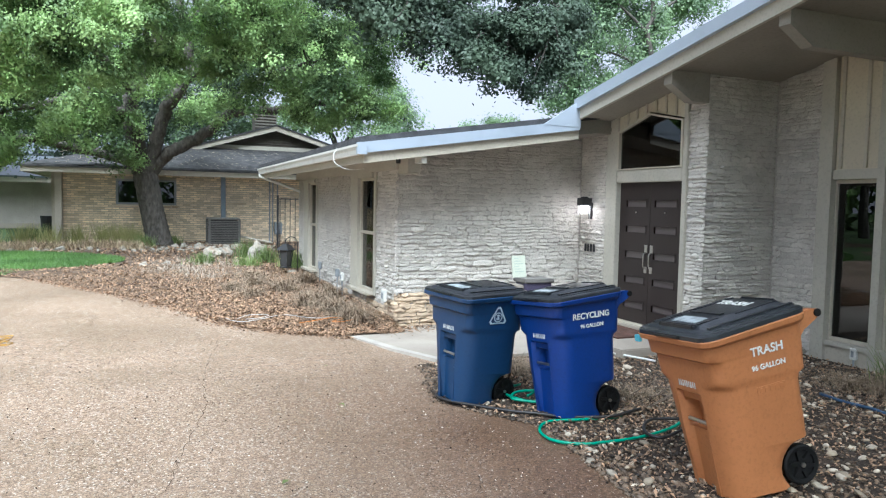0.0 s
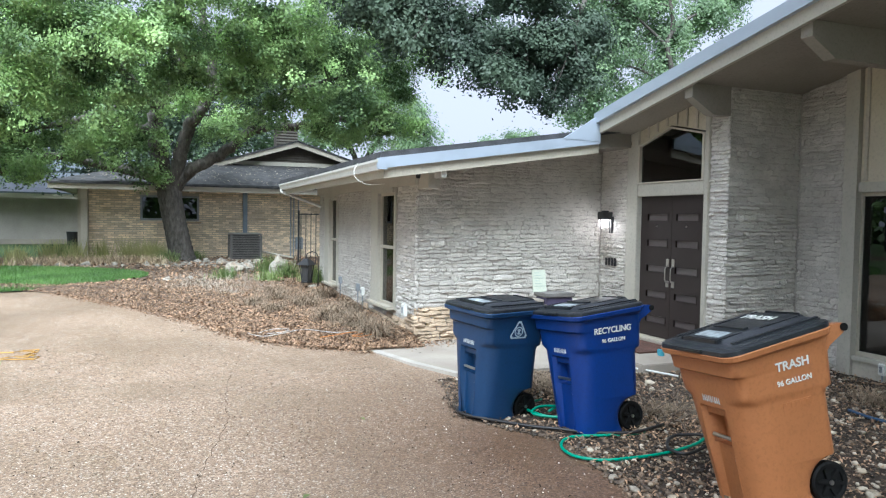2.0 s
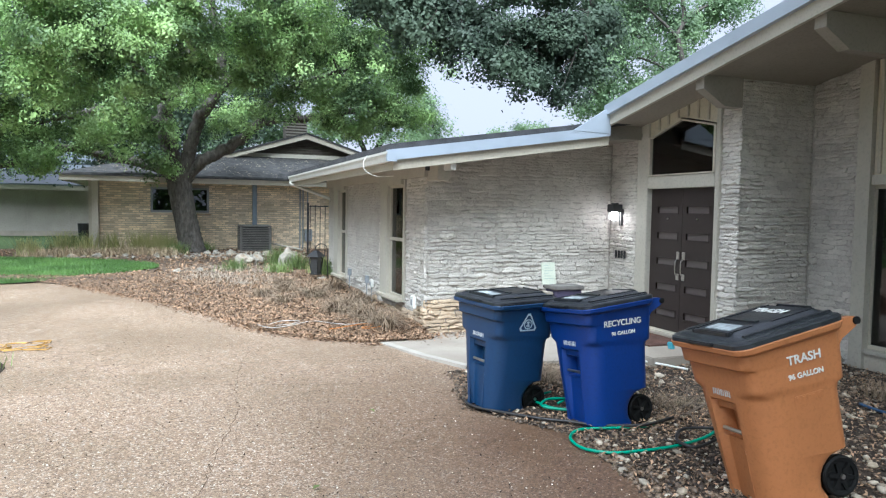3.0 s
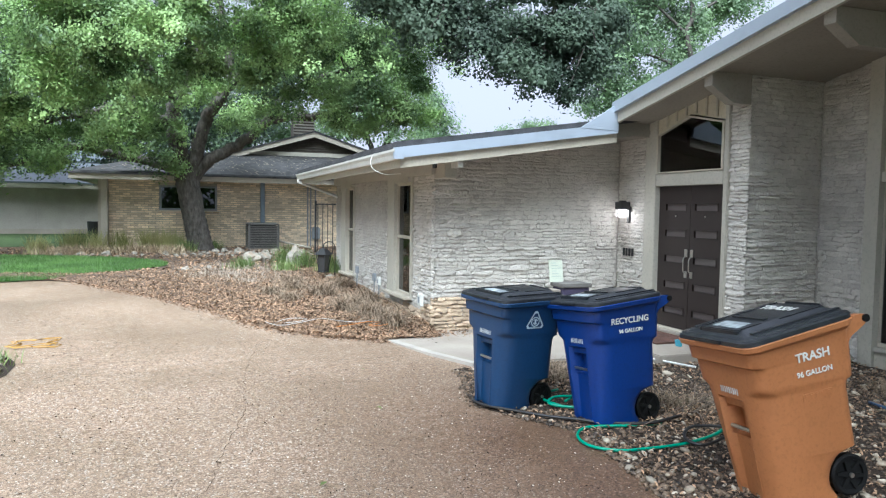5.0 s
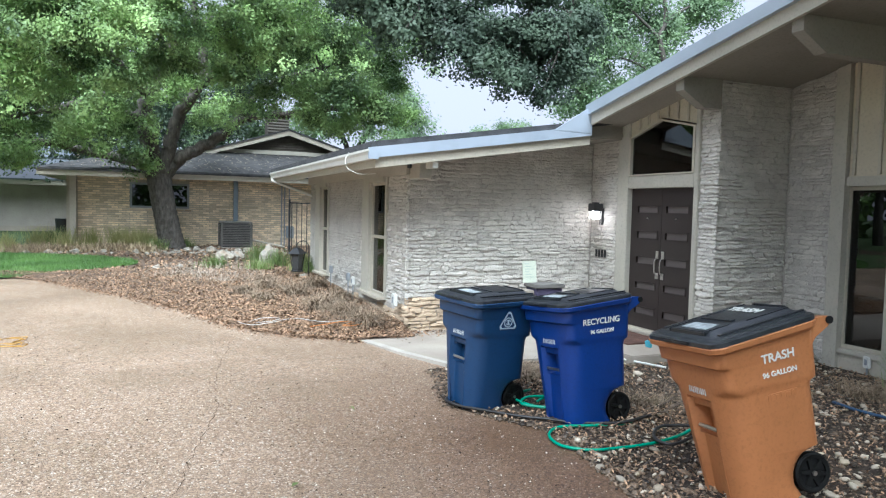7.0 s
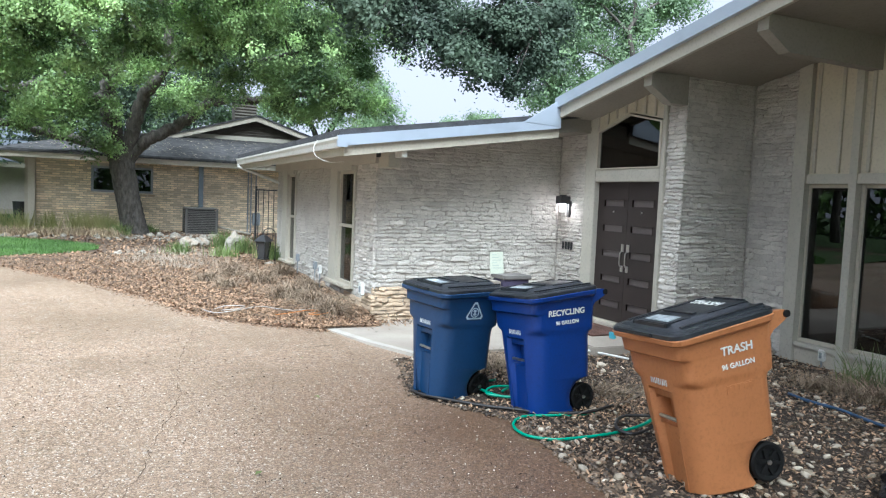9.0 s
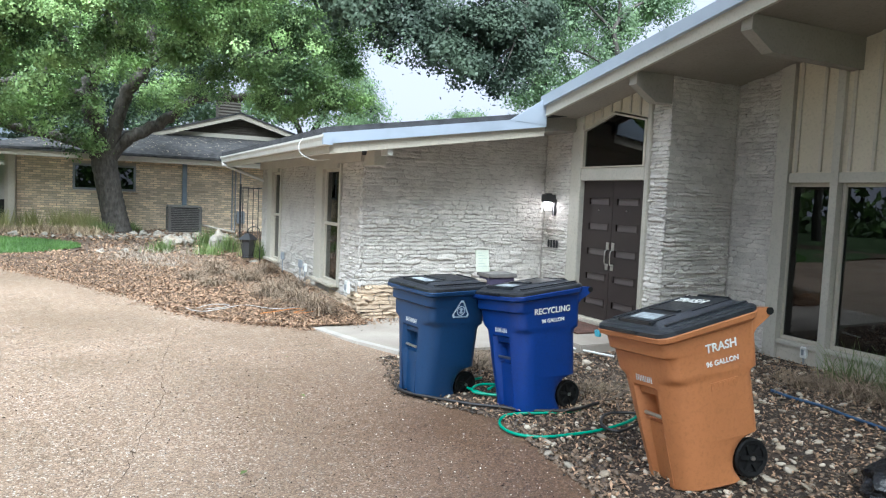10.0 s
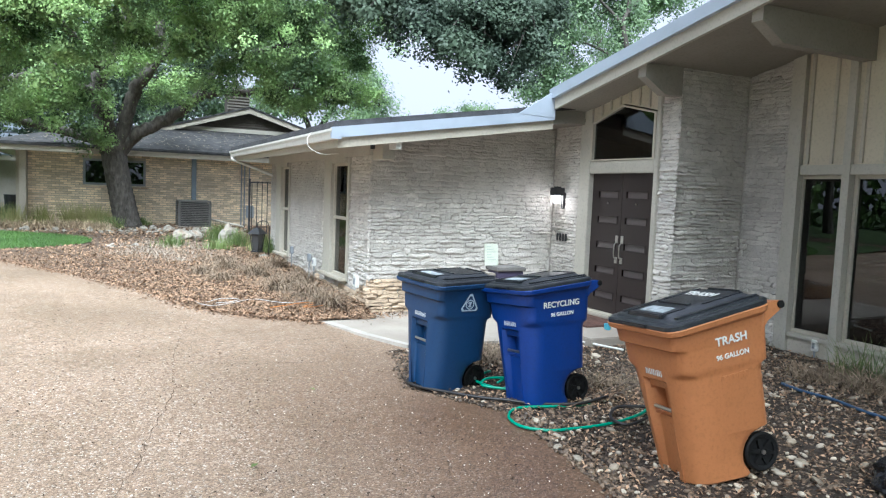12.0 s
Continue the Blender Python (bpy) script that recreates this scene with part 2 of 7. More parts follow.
def part(name, bm, material, parent=None, label="", smooth=False):
    """Links a bmesh as one mesh object, under parent where one is given."""
    me = bpy.data.meshes.new(name)
    bm.to_mesh(me)
    bm.free()
    me.materials.append(material)
    if smooth:
        me.shade_smooth()
    ob = new(name, me)
    ob.parent = parent
    if label:
        tagged(ob, label)
    return ob


def raw(name, verts, faces, material, parent=None, smooth=False):
    """A mesh from numpy arrays: verts (n, 3), faces (m, k)."""
    me = bpy.data.meshes.new(name)
    k = faces.shape[1]
    me.vertices.add(len(verts))
    me.vertices.foreach_set("co", np.ascontiguousarray(verts, dtype=np.float32).ravel())
    me.loops.add(faces.size)
    me.loops.foreach_set("vertex_index", np.ascontiguousarray(faces, dtype=np.int32).ravel())
    me.polygons.add(len(faces))
    me.polygons.foreach_set("loop_start", np.arange(0, faces.size, k, dtype=np.int32))
    me.polygons.foreach_set("loop_total", np.full(len(faces), k, dtype=np.int32))
    me.update(calc_edges=True)
    me.materials.append(material)
    if smooth:
        me.shade_smooth()
    ob = new(name, me)
    ob.parent = parent
    return ob


def box(bm, x0, x1, y0, y1, z0, z1, bevel=0.0):
    """Adds a box, with bevelled edges where bevel is given."""
    m = Matrix.Translation(((x0 + x1) / 2, (y0 + y1) / 2, (z0 + z1) / 2)) @ Matrix.Diagonal((abs(x1 - x0), abs(y1 - y0), abs(z1 - z0), 1))
    r = bmesh.ops.create_cube(bm, size=1, matrix=m)
    if bevel:
        es = {e for v in r["verts"] for e in v.link_edges}
        bmesh.ops.bevel(bm, geom=list(es), offset=bevel, segments=2, affect='EDGES')
    return bm


def boxes(*rows, bevel=0.0):
    bm = bmesh.new()
    for r in rows:
        box(bm, *r, bevel=bevel)
    return bm


def prism(bm, outline, vec):
    """Adds a solid: the outline (3D points of a plane) swept along vec."""
    a = [bm.verts.new(p) for p in outline]
    b = [bm.verts.new(Vector(p) + Vector(vec)) for p in outline]
    bm.faces.new(a)
    bm.faces.new(list(reversed(b)))
    for i in range(len(a)):
        j = (i + 1) % len(a)
        bm.faces.new((a[j], a[i], b[i], b[j]))
    bmesh.ops.recalc_face_normals(bm, faces=bm.faces)
    return bm


def cyl(bm, p, q, r0, r1=None, seg=12):
    """Adds a cylinder or cone from p to q."""
    p, q = Vector(p), Vector(q)
    d = q - p
    m = Matrix.Translation((p + q) / 2) @ d.to_track_quat('Z', 'Y').to_matrix().to_4x4()
    bmesh.ops.create_cone(bm, cap_ends=True, segments=seg, radius1=r0, radius2=r0 if r1 is None else r1, depth=d.length, matrix=m)
    return bm


def smooth_line(pts, steps=8):
    """Catmull-Rom points through pts."""
    pts = [np.array(p, float) for p in pts]
    pts = [2 * pts[0] - pts[1], *pts, 2 * pts[-1] - pts[-2]]
    out = []
    for i in range(1, len(pts) - 2):
        a, b, c, d = pts[i - 1:i + 3]
        for s in range(steps):
            t = s / steps
            out.append(0.5 * (2 * b + (c - a) * t + (2 * a - 5 * b + 4 * c - d) * t * t + (3 * b - a - 3 * c + d) * t ** 3))
    out.append(pts[-2])
    return out


def tube(bm, pts, radii, seg=8):
    """Adds a tube along pts."""
    rings = []
    pts = [Vector(p) for p in pts]
    for i, p in enumerate(pts):
        d = (pts[min(i + 1, len(pts) - 1)] - pts[max(i - 1, 0)]).normalized()
        m = d.to_track_quat('Z', 'Y').to_matrix()
        r = radii if isinstance(radii, float) else radii[i]
        rings.append([bm.verts.new(p + m @ Vector((r * math.cos(2 * math.pi * k / seg), r * math.sin(2 * math.pi * k / seg), 0))) for k in range(seg)])
    for a, b in zip(rings, rings[1:]):
        k0 = min(range(seg), key=lambda k: (b[k].co - a[0].co).length)
        for k in range(seg):
            bm.faces.new((a[k], a[(k + 1) % seg], b[(k + 1 + k0) % seg], b[(k + k0) % seg]))
    bm.faces.new(list(reversed(rings[0])))
    bm.faces.new(rings[-1])
    bmesh.ops.recalc_face_normals(bm, faces=bm.faces)
    return bm


def empty(name, m=None, label="", category="", group="", kind=""):
    ob = new(name)
    ob.empty_display_size = 0.1
    if m is not None:
        ob.matrix_world = m
    return tagged(ob, label, category, group, kind)


# ---- the lie of the land ----
def land(x, y):
    """Height of the ground: level at the drive, rising gently towards the neighbouring house."""
    s = np.maximum(0.0, np.asarray(y, float) - 7.0)
    return 0.027 * s * s / (s + 1.5)


EDGE = [(-14.0, 17.2), (-9.0, 17.0), (-5.0, 16.8), (-2.55, 16.35), (-1.92, 15.97), (-1.35, 15.12), (-0.82, 14.26), (-0.28, 13.47), (0.2, 12.55), (0.68, 11.67), (1.14, 10.42), (1.53, 9.86), (1.92, 9.45), (2.6, 9.07)]
GRAVEL_EDGE = [(2.60, -2.0), (2.70, 0.5), (2.78, 2.0), (2.83, 3.28), (2.90, 3.74), (3.0, 4.4), (3.06, 4.95), (2.8, 5.4), (2.54, 5.9), (2.62, 6.31), (2.85, 6.98), (2.9, 7.35)]


def edge_x(line, y):
    xs, ys = [p[0] for p in line], [p[1] for p in line]
    if ys[0] > ys[-1]:
        xs, ys = xs[::-1], ys[::-1]
    return np.interp(y, ys, xs)


def strip(name, y0, y1, left, right, height, material, rows=120, cols=60):
    """A sheet between two borders, left(y) and right(y), at the height(x, y)."""
    ys = np.linspace(y0, y1, rows)
    u = np.linspace(0, 1, cols)
    X = left(ys)[:, None] * (1 - u) + right(ys)[:, None] * u
    Y = np.repeat(ys[:, None], cols, 1)
    Z = height(X, Y)
    v = np.stack([X, Y, Z], -1).reshape(-1, 3)
    i = np.arange((rows - 1) * cols).reshape(rows - 1, cols)[:, :-1].ravel()
    return raw(name, v, np.stack([i, i + 1, i + cols + 1, i + cols], 1), material, smooth=True)


def lumps(x, y, s, k):
    return k * (np.sin(x * s + 1.3 * np.sin(y * s * 0.7)) * np.cos(y * s * 1.1 + 0.8 * np.sin(x * s * 0.6)))


def grid_sheet(name, x0, x1, y0, y1, height, material, nx, ny):
    return strip(name, y0, y1, lambda y: np.full_like(y, x0), lambda y: np.full_like(y, x1), height, material, ny, nx)


# the wide ground, well below the paving at the house
ground = grid_sheet("ground", -400, 400, -400, 400, lambda x, y: np.where((np.abs(x) < 45) & (np.abs(y) < 60), land(x, y) - 0.12, land(x, np.minimum(y, 60.0)) - 0.12), GRASS_SOIL, 161, 161)
tagged(ground, "wide rough lawn reaching the distance", "ground", kind="structure")
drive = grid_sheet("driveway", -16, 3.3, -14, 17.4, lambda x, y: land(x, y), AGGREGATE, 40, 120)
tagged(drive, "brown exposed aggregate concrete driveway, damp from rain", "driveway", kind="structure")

# planting bed along the wing and in front of the neighbouring house
def bed_height(x, y):
    e = edge_x(EDGE, np.minimum(y, 16.9))
    rise = np.clip((x - e) / 1.2, 0, 1) * np.clip((y - 9.0) / 0.8, 0.0, 1)
    return land(x, y) + 0.015 + 0.09 * rise + lumps(x, y, 1.9, 0.02) * rise + lumps(x, y, 6.0, 0.008)


bed = strip("planting_bed", 9.07, 17.0, lambda y: edge_x(EDGE, y), lambda y: np.where(y < 9.57, 2.64 + (y - 9.06) * 1.6, 3.6), bed_height, MULCH, 120, 70)
tagged(bed, "mulched planting bed strewn with brown fallen leaves", "planting bed", kind="structure")
bed_far = grid_sheet("planting_bed_far", -14, 9, 16.9, 23.8, lambda x, y: land(x, y) + 0.08 + lumps(x, y, 1.5, 0.03), MULCH, 90, 40)
tagged(bed_far, "mulched bed with pale stones before the brick house", "planting bed", kind="structure")

gravel_bed = strip("gravel_bed", -2.0, 7.36, lambda y: edge_x(GRAVEL_EDGE, y), lambda y: np.full_like(y, 7.9), lambda x, y: land(x, y) + 0.006 + lumps(x, y, 2.3, 0.006), SOIL, 110, 50)
tagged(gravel_bed, "dark soil of the river stone bed by the entry", "gravel bed", kind="structure")

# concrete walk to the door
bm = bmesh.new()
prism(bm, [(2.62, 9.06, -0.04), (2.86, 8.15, -0.04), (3.16, 7.42, -0.04), (5.35, 7.3, -0.04), (5.4, 9.6, -0.04), (3.42, 9.56, -0.04)], (0, 0, 0.082))
walkway = part("entry_walk", bm, CONCRETE)
tagged(walkway, "pale weathered concrete walk leading to the entry", "walk", kind="structure")
pale_edge = part("walk_edge", prism(bmesh.new(), [(2.60, 9.05, -0.04), (2.85, 8.14, -0.04), (3.16, 7.40, -0.04), (3.23, 7.46, -0.04), (2.95, 8.18, -0.04), (2.72, 9.07, -0.04)], (0, 0, 0.086)), mat("pale_concrete_edge", (0.40, 0.365, 0.32), 0.8, 0.12, 3.0, 60, 0.2))
tagged(pale_edge, "pale weathered edge strip of the walk", "walk edge", kind="structure")
porch = part("porch_slab", boxes((5.35, 6.6, 6.85, 9.6, 0.0, 0.115), bevel=0.012), CONCRETE)
tagged(porch, "low concrete porch slab before the double door", "porch", kind="structure")

# ---- the main house ----
XA, YB, XD, YP, XR = 3.405, 9.572, 6.555, 6.85, 7.757   # wing front, wing end, entry wall, recess, living-room wall
SL = 0.203                                              # gable slope


def soffit_gable(y):
    return 3.53 + SL * (YP - y)


def soffit_wing(x):
    return 2.40 + 0.148 * (x - 2.62)


def face_matrix(origin, u, n):
    m = Matrix((Vector(u), Vector(n), Vector((0, 0, 1)))).transposed().to_4x4()
    m.translation = origin
    return m


def unit_stones(count=10):
    """Alike rough-faced ledge stones of unit size: x along, y outward from 0 to 1, z up."""
    made = []
    r = random.Random(3)
    for k in range(count):
        bm = bmesh.new()
        nx, nz = 5, 3
        front = [[None] * (nz + 1) for _ in range(nx + 1)]
        back = {}
        for i in range(nx + 1):
            for j in range(nz + 1):
                rim = i in (0, nx) or j in (0, nz)
                x, z = i / nx - 0.5, j / nz - 0.5
                x += r.uniform(-0.05, 0.05) if 0 < i < nx else r.uniform(-0.04, 0.04)
                z += r.uniform(-0.07, 0.07) + 0.12 * math.sin(i * 1.5 + k * 2.0)
                if i in (0, nx):
                    z *= 0.68
                # the face leans out towards its broken lower edge
                y = (0.95, 1.0, 0.72, 0.30)[j] + r.uniform(-0.2, 0.2)
                if i in (0, nx):
                    y *= 0.7
                front[i][j] = bm.verts.new((x, y, z))
        for i in range(nx):
            for j in range(nz):
                bm.faces.new((front[i][j], front[i][j + 1], front[i + 1][j + 1], front[i + 1][j]))
        ring = [front[i][0] for i in range(nx + 1)] + [front[nx][j] for j in range(1, nz + 1)] + [front[i][nz] for i in range(nx - 1, -1, -1)] + [front[0][j] for j in range(nz - 1, 0, -1)]
        low = [bm.verts.new((v.co.x * 0.99, -0.3, v.co.z * 0.96)) for v in ring]
        for a in range(len(ring)):
            b = (a + 1) % len(ring)
            bm.faces.new((ring[a], ring[b], low[b], low[a]))
        bmesh.ops.recalc_face_normals(bm, faces=bm.faces)
        me = bpy.data.meshes.new("stone")
        bm.to_mesh(me)
        bm.free()
        me.shade_smooth()
        me.set_sharp_from_angle(angle=radians(32))
        made.append(me)
    return made


def stones_on(wall, origin, u, n, length, bottom, top, holes=(), near=0.0, tan_below=None, seed=1, most=300):
    """Courses of ledge stone on a wall face. top(s): height along the face; holes: (s0, s1, z0, z1); near: the s nearest the drive.
    The stones nearest to it are pieces, the others one joined mesh."""
    r = random.Random(seed)
    rows = []
    z = bottom
    while z < top(0) + 1.2 and z < 4.2:
        h = r.choice((0.04, 0.046, 0.052, 0.06, 0.068, 0.08))
        s = -r.uniform(0, 0.2)
        while s < length:
            w = r.uniform(0.11, 0.38)
            a, b = max(s, 0.0), min(s + w, length)
            s += w
            spans = [(a, b)]
            for h0, h1, z0, z1 in holes:
                if z + h > z0 + 0.01 and z < z1 - 0.01:
                    spans = [q for p0, p1 in spans for q in ((p0, min(p1, h0)), (max(p0, h1), p1))]
            for p0, p1 in spans:
                if p1 - p0 > 0.035 and z + h * 0.6 < top((p0 + p1) / 2):
                    c, wave = (p0 + p1) / 2, 0.010 * math.sin(3.1 * p0 + 9.0 * z)
                    if h > 0.07 and r.random() < 0.3:
                        k = r.uniform(0.4, 0.6)
                        rows.append((c, z + wave + h * k / 2, p1 - p0 - 0.006, h * k - 0.003))
                        rows.append((c, z + wave + h * (1 + k) / 2, p1 - p0 - 0.006, h * (1 - k) - 0.003))
                    else:
                        rows.append((c, z + wave + h / 2, p1 - p0 - 0.006, h - 0.004))
        z += h
    rows.sort(key=lambda q: abs(q[0] - near) + 0.4 * q[1])
    base = face_matrix(origin, u, n)
    rest_v, rest_f = [], []
    for i, (s, zc, w, h) in enumerate(rows):
        tan = tan_below is not None and zc < tan_below(s)
        deep = 0.011 + 0.024 * r.random() ** 1.4 + (0.018 if tan else 0)
        m = base @ Matrix.Translation((s, 0, zc)) @ Matrix.Rotation(r.uniform(-0.035, 0.035), 4, 'Y') @ Matrix.Diagonal((w * r.choice((1, -1)), deep, h * 1.04, 1))
        me = r.choice(STONES_TAN if tan else STONES)
        if i < most:
            ob = new("stone", me)
            ob.parent = wall
            ob.matrix_world = m
        else:
            k = len(rest_v)
            rest_v.extend(m @ v.co for v in me.vertices)
            rest_f.extend(tuple(k + j for j in p.vertices) for p in me.polygons)
    if rest_v:
        me = bpy.data.meshes.new("stonework")
        me.from_pydata(rest_v, [], rest_f)
        me.materials.append(STONE)
        me.shade_smooth()
        me.set_sharp_from_angle(angle=radians(32))
        ob = new("stonework", me)
        ob.parent = wall
        tagged(ob, kind="stuff")


STONES = unit_stones()
STONES_TAN = [s.copy() for s in STONES]
for s in STONES:
    s.materials.append(STONE)
for s in STONES_TAN:
    s.materials.append(STONE_TAN)


def structure(name, bm, material, label, category):
    return tagged(part(name, bm, material), label, category, kind="structure")


# wing: front wall with two tall windows
WA = ((10.60, 11.36), (14.55, 15.10))     # openings along y
WS = 0.04                                   # the stone faces stand so far before the wall cores
wall_a = structure("wall_1", boxes(
    (XA + WS, XA + 0.25, YB + WS, WA[0][0], -0.1, 2.75), (XA + WS, XA + 0.25, WA[0][1], WA[1][0], -0.1, 2.75), (XA + WS, XA + 0.25, WA[1][1], 16.4, -0.1, 2.75),
    (XA + WS, XA + 0.25, WA[0][0], WA[0][1], -0.1, 0.42), (XA + WS, XA + 0.25, WA[1][0], WA[1][1], -0.1, 0.42),
    (XA + WS, XA + 0.25, WA[0][0], WA[0][1], 2.24, 2.75), (XA + WS, XA + 0.25, WA[1][0], WA[1][1], 2.24, 2.75)), MORTAR,
    "white painted ledge stone wall with tall windows", "wall")
# wing: end wall
wall_b = structure("wall_2", prism(bmesh.new(), [(XA + 0.25, YB + WS, -0.1), (XD + 0.25, YB + WS, -0.1), (XD + 0.25, YB + WS, soffit_wing(XD + 0.25) + 0.1), (XA + 0.25, YB + WS, soffit_wing(XA) + 0.1)], (0, 0.25, 0)), MORTAR,
    "white painted ledge stone end wall of the wing", "wall")
# entry wall, with the door's opening
DY0, DY1 = 7.20, 8.88
bm = boxes((XD + WS, XD + 0.25, YP + WS, DY0, -0.1, 3.5), (XD + WS, XD + 0.25, DY1, YB + WS, -0.1, 3.05))
wall_e = structure("wall_3", bm, MORTAR, "white painted stone beside the entry door", "wall")
wall_r = structure("wall_4", prism(bmesh.new(), [(XD + 0.25, YP + WS, -0.1), (XR + 0.25, YP + WS, -0.1), (XR + 0.25, YP + WS, 3.6), (XD + 0.25, YP + WS, 3.6)], (0, 0.25, 0)), MORTAR,
    "white painted stone return wall in the porch shade", "wall")
wall_l = structure("wall_5", prism(bmesh.new(), [(XR + WS, 6.15, -0.1), (XR + WS, YP + WS, -0.1), (XR + WS, YP + WS, soffit_gable(YP) + 0.1), (XR + WS, 6.15, soffit_gable(6.15) + 0.1)], (0.25, 0, 0)), MORTAR,
    "white painted stone wall beside the tall windows", "wall")

# gable end over the living room: posts, tall windows, board and batten above
bm = bmesh.new()
prism(bm, [(XR + 0.05, -4.0, 2.28), (XR + 0.05, 6.0, 2.28), (XR + 0.05, 6.0, soffit_gable(6.0) + 0.1), (XR + 0.05, 1.2, soffit_gable(1.2) + 0.1), (XR + 0.05, -4.0, soffit_gable(6.4) + 0.1)], (0.15, 0, 0))
gable_wall = structure("wall_6", bm, PANEL, "cream board and batten gable wall above the windows", "wall")
for y in (5.93, 5.61, 5.24, 4.96, 4.68, 4.42, 4.0, 3.8, 3.6, 3.4, 3.0, 2.8, 2.6, 2.4):
    part("batten", boxes((XR + 0.022, XR + 0.052, y - 0.02, y + 0.02, 2.36, soffit_gable(y) + 0.02), bevel=0.004), TRIM_PALE, gable_wall)
low_wall = structure("wall_7", boxes((XR + 0.03, XR + 0.2, -4.0, 6.0, 0.0, 0.24)), TRIM_PALE, "taupe panel below the tall windows", "wall")
plinth = structure("house_base", boxes((XR - 0.03, XR + 0.2, -4.0, YP, -0.15, 0.0)), CONCRETE, "rough grey concrete footing of the house", "footing")
sill_rail = structure("trim_1", boxes((XR + 0.005, XR + 0.16, -4.0, 6.0, 2.226, 2.345), (XR - 0.005, XR + 0.15, -4.0, 6.0, 0.20, 0.254), bevel=0.006), TRIM, "taupe painted rails above and below the windows", "trim")
for k, (y0, y1) in enumerate(((6.01, 6.19), (5.335, 5.43), (4.40, 4.50), (3.45, 3.55), (2.55, 2.65))):
    post = structure("post_%d" % (k + 1), prism(bmesh.new(), [(XR - 0.01, y0, 0.0), (XR - 0.01, y1, 0.0), (XR - 0.01, y1, soffit_gable(y1) + 0.03), (XR - 0.01, y0, soffit_gable(y0) + 0.03)], (0.2, 0, 0)), TRIM, "taupe painted post between the tall windows", "post")


def window(name, x, y0, y1, z0, z1, rail=None, frame_mat=None, label="", depth=0.07, frame_w=0.045):
    """A window in a wall that faces the street: outer frame, optional meeting rail, panes."""
    w = empty(name, pose(x, (y0 + y1) / 2, z0), label, "window", kind="structure")
    yc = (y0 + y1) / 2
    fm = frame_mat or TRIM_PALE
    h, half, f = z1 - z0, (y1 - y0) / 2, frame_w
    part("window_frame", boxes((0, depth, -half, -half + f, 0, h), (0, depth, half - f, half, 0, h), (0, depth, -half + f, half - f, 0, f), (0, depth, -half + f, half - f, h - f, h), bevel=0.005), fm, w)
    parts = [(f, h - f)]
    if rail:
        part("meeting_rail", boxes((-0.005, depth * 0.9, -half + f, half - f, rail - z0 - 0.025, rail - z0 + 0.025), bevel=0.005), fm, w)
        parts = [(f, rail - z0 - 0.025), (rail - z0 + 0.025, h - f)]
    for a, b in parts:
        p = part("pane", boxes((depth * 0.5, depth * 0.5 + 0.006, -half + f - 0.004, half - f + 0.004, a - 0.004, b + 0.004)), GLASS, w)
        p.visible_shadow = False
    return w


window("window_1", XR + 0.085, 5.36, 6.035, 0.255, 2.225, label="tall fixed window reflecting trees and the drive")
window("window_2", XR + 0.085, 4.46, 5.33, 0.255, 2.225, label="tall fixed window reflecting trees and the drive")
window("window_3", XR + 0.085, 3.51, 4.42, 0.255, 2.225, label="tall fixed window reflecting trees and the drive")
window("window_4", XR + 0.085, 2.61, 3.47, 0.255, 2.225, label="tall fixed window reflecting trees and the drive")
closing = structure("wall_8", boxes((XR + 0.06, XR + 0.2, -4.0, 2.5, 0.2, 2.3)), TRIM_PALE, "plain taupe wall past the windows", "wall")

# wing windows: taupe jamb boards, dark double-hung sashes
for k, (y0, y1) in enumerate(WA):
    w = window("window_%d" % (k + 5), XA + 0.005, y0, y1, 0.42, 2.24, rail=1.36, label="tall narrow double-hung window with dark glass")
    # added panel close behind the panes keeps the glass evenly dark
    part("blind", boxes((0.052, 0.06, -(y1 - y0) / 2 + 0.005, (y1 - y0) / 2 - 0.005, 0.005, 1.815)), PANE_BACKING, w, "added dark grey panel behind the glass")
    part("window_sill", boxes((-0.12, 0.05, -(y1 - y0) / 2 - 0.02, (y1 - y0) / 2 + 0.40, -0.05, 0.0), bevel=0.01), TRIM_PALE, w)
    part("jamb_board", boxes((-0.05, 0.03, (y1 - y0) / 2, (y1 - y0) / 2 + 0.40, -0.05, 1.9), (-0.008, 0.03, -(y1 - y0) / 2 - 0.06, -(y1 - y0) / 2, -0.05, 1.9), bevel=0.006), TRIM, w)
    part("head_board", boxes((-0.05, 0.03, -(y1 - y0) / 2, (y1 - y0) / 2, 1.82, 1.9), bevel=0.006), TRIM, w)

# entry: frame, transom with a peaked top, double door
ZT = 2.40
frame_rows = [(XD - 0.012, XD + 0.16, 8.62, DY1, 0.1, 3.3), (XD - 0.012, XD + 0.16, 7.17, 7.25, 0.1, 3.5), (XD - 0.008, XD + 0.16, 7.25, 8.62, 2.205, 2.385)]
door_frame = structure("door_frame", boxes(*frame_rows, bevel=0.008), TRIM, "taupe painted entry frame with a wide head rail", "door frame")
tr_pts = [(7.25, 2.39), (8.62, 2.39), (8.62, 2.95), (7.94, 3.16), (7.25, 3.01)]
bm = bmesh.new()
prism(bm, [(XD + 0.02, 8.62, 2.97), (XD + 0.02, 7.94, 3.18), (XD + 0.02, 7.25, 3.03), (XD + 0.02, 7.25, 3.5), (XD + 0.02, 8.62, 3.25)], (0.1, 0, 0))
over_door = structure("wall_9", bm, PANEL, "cream board and batten panel over the transom", "wall")
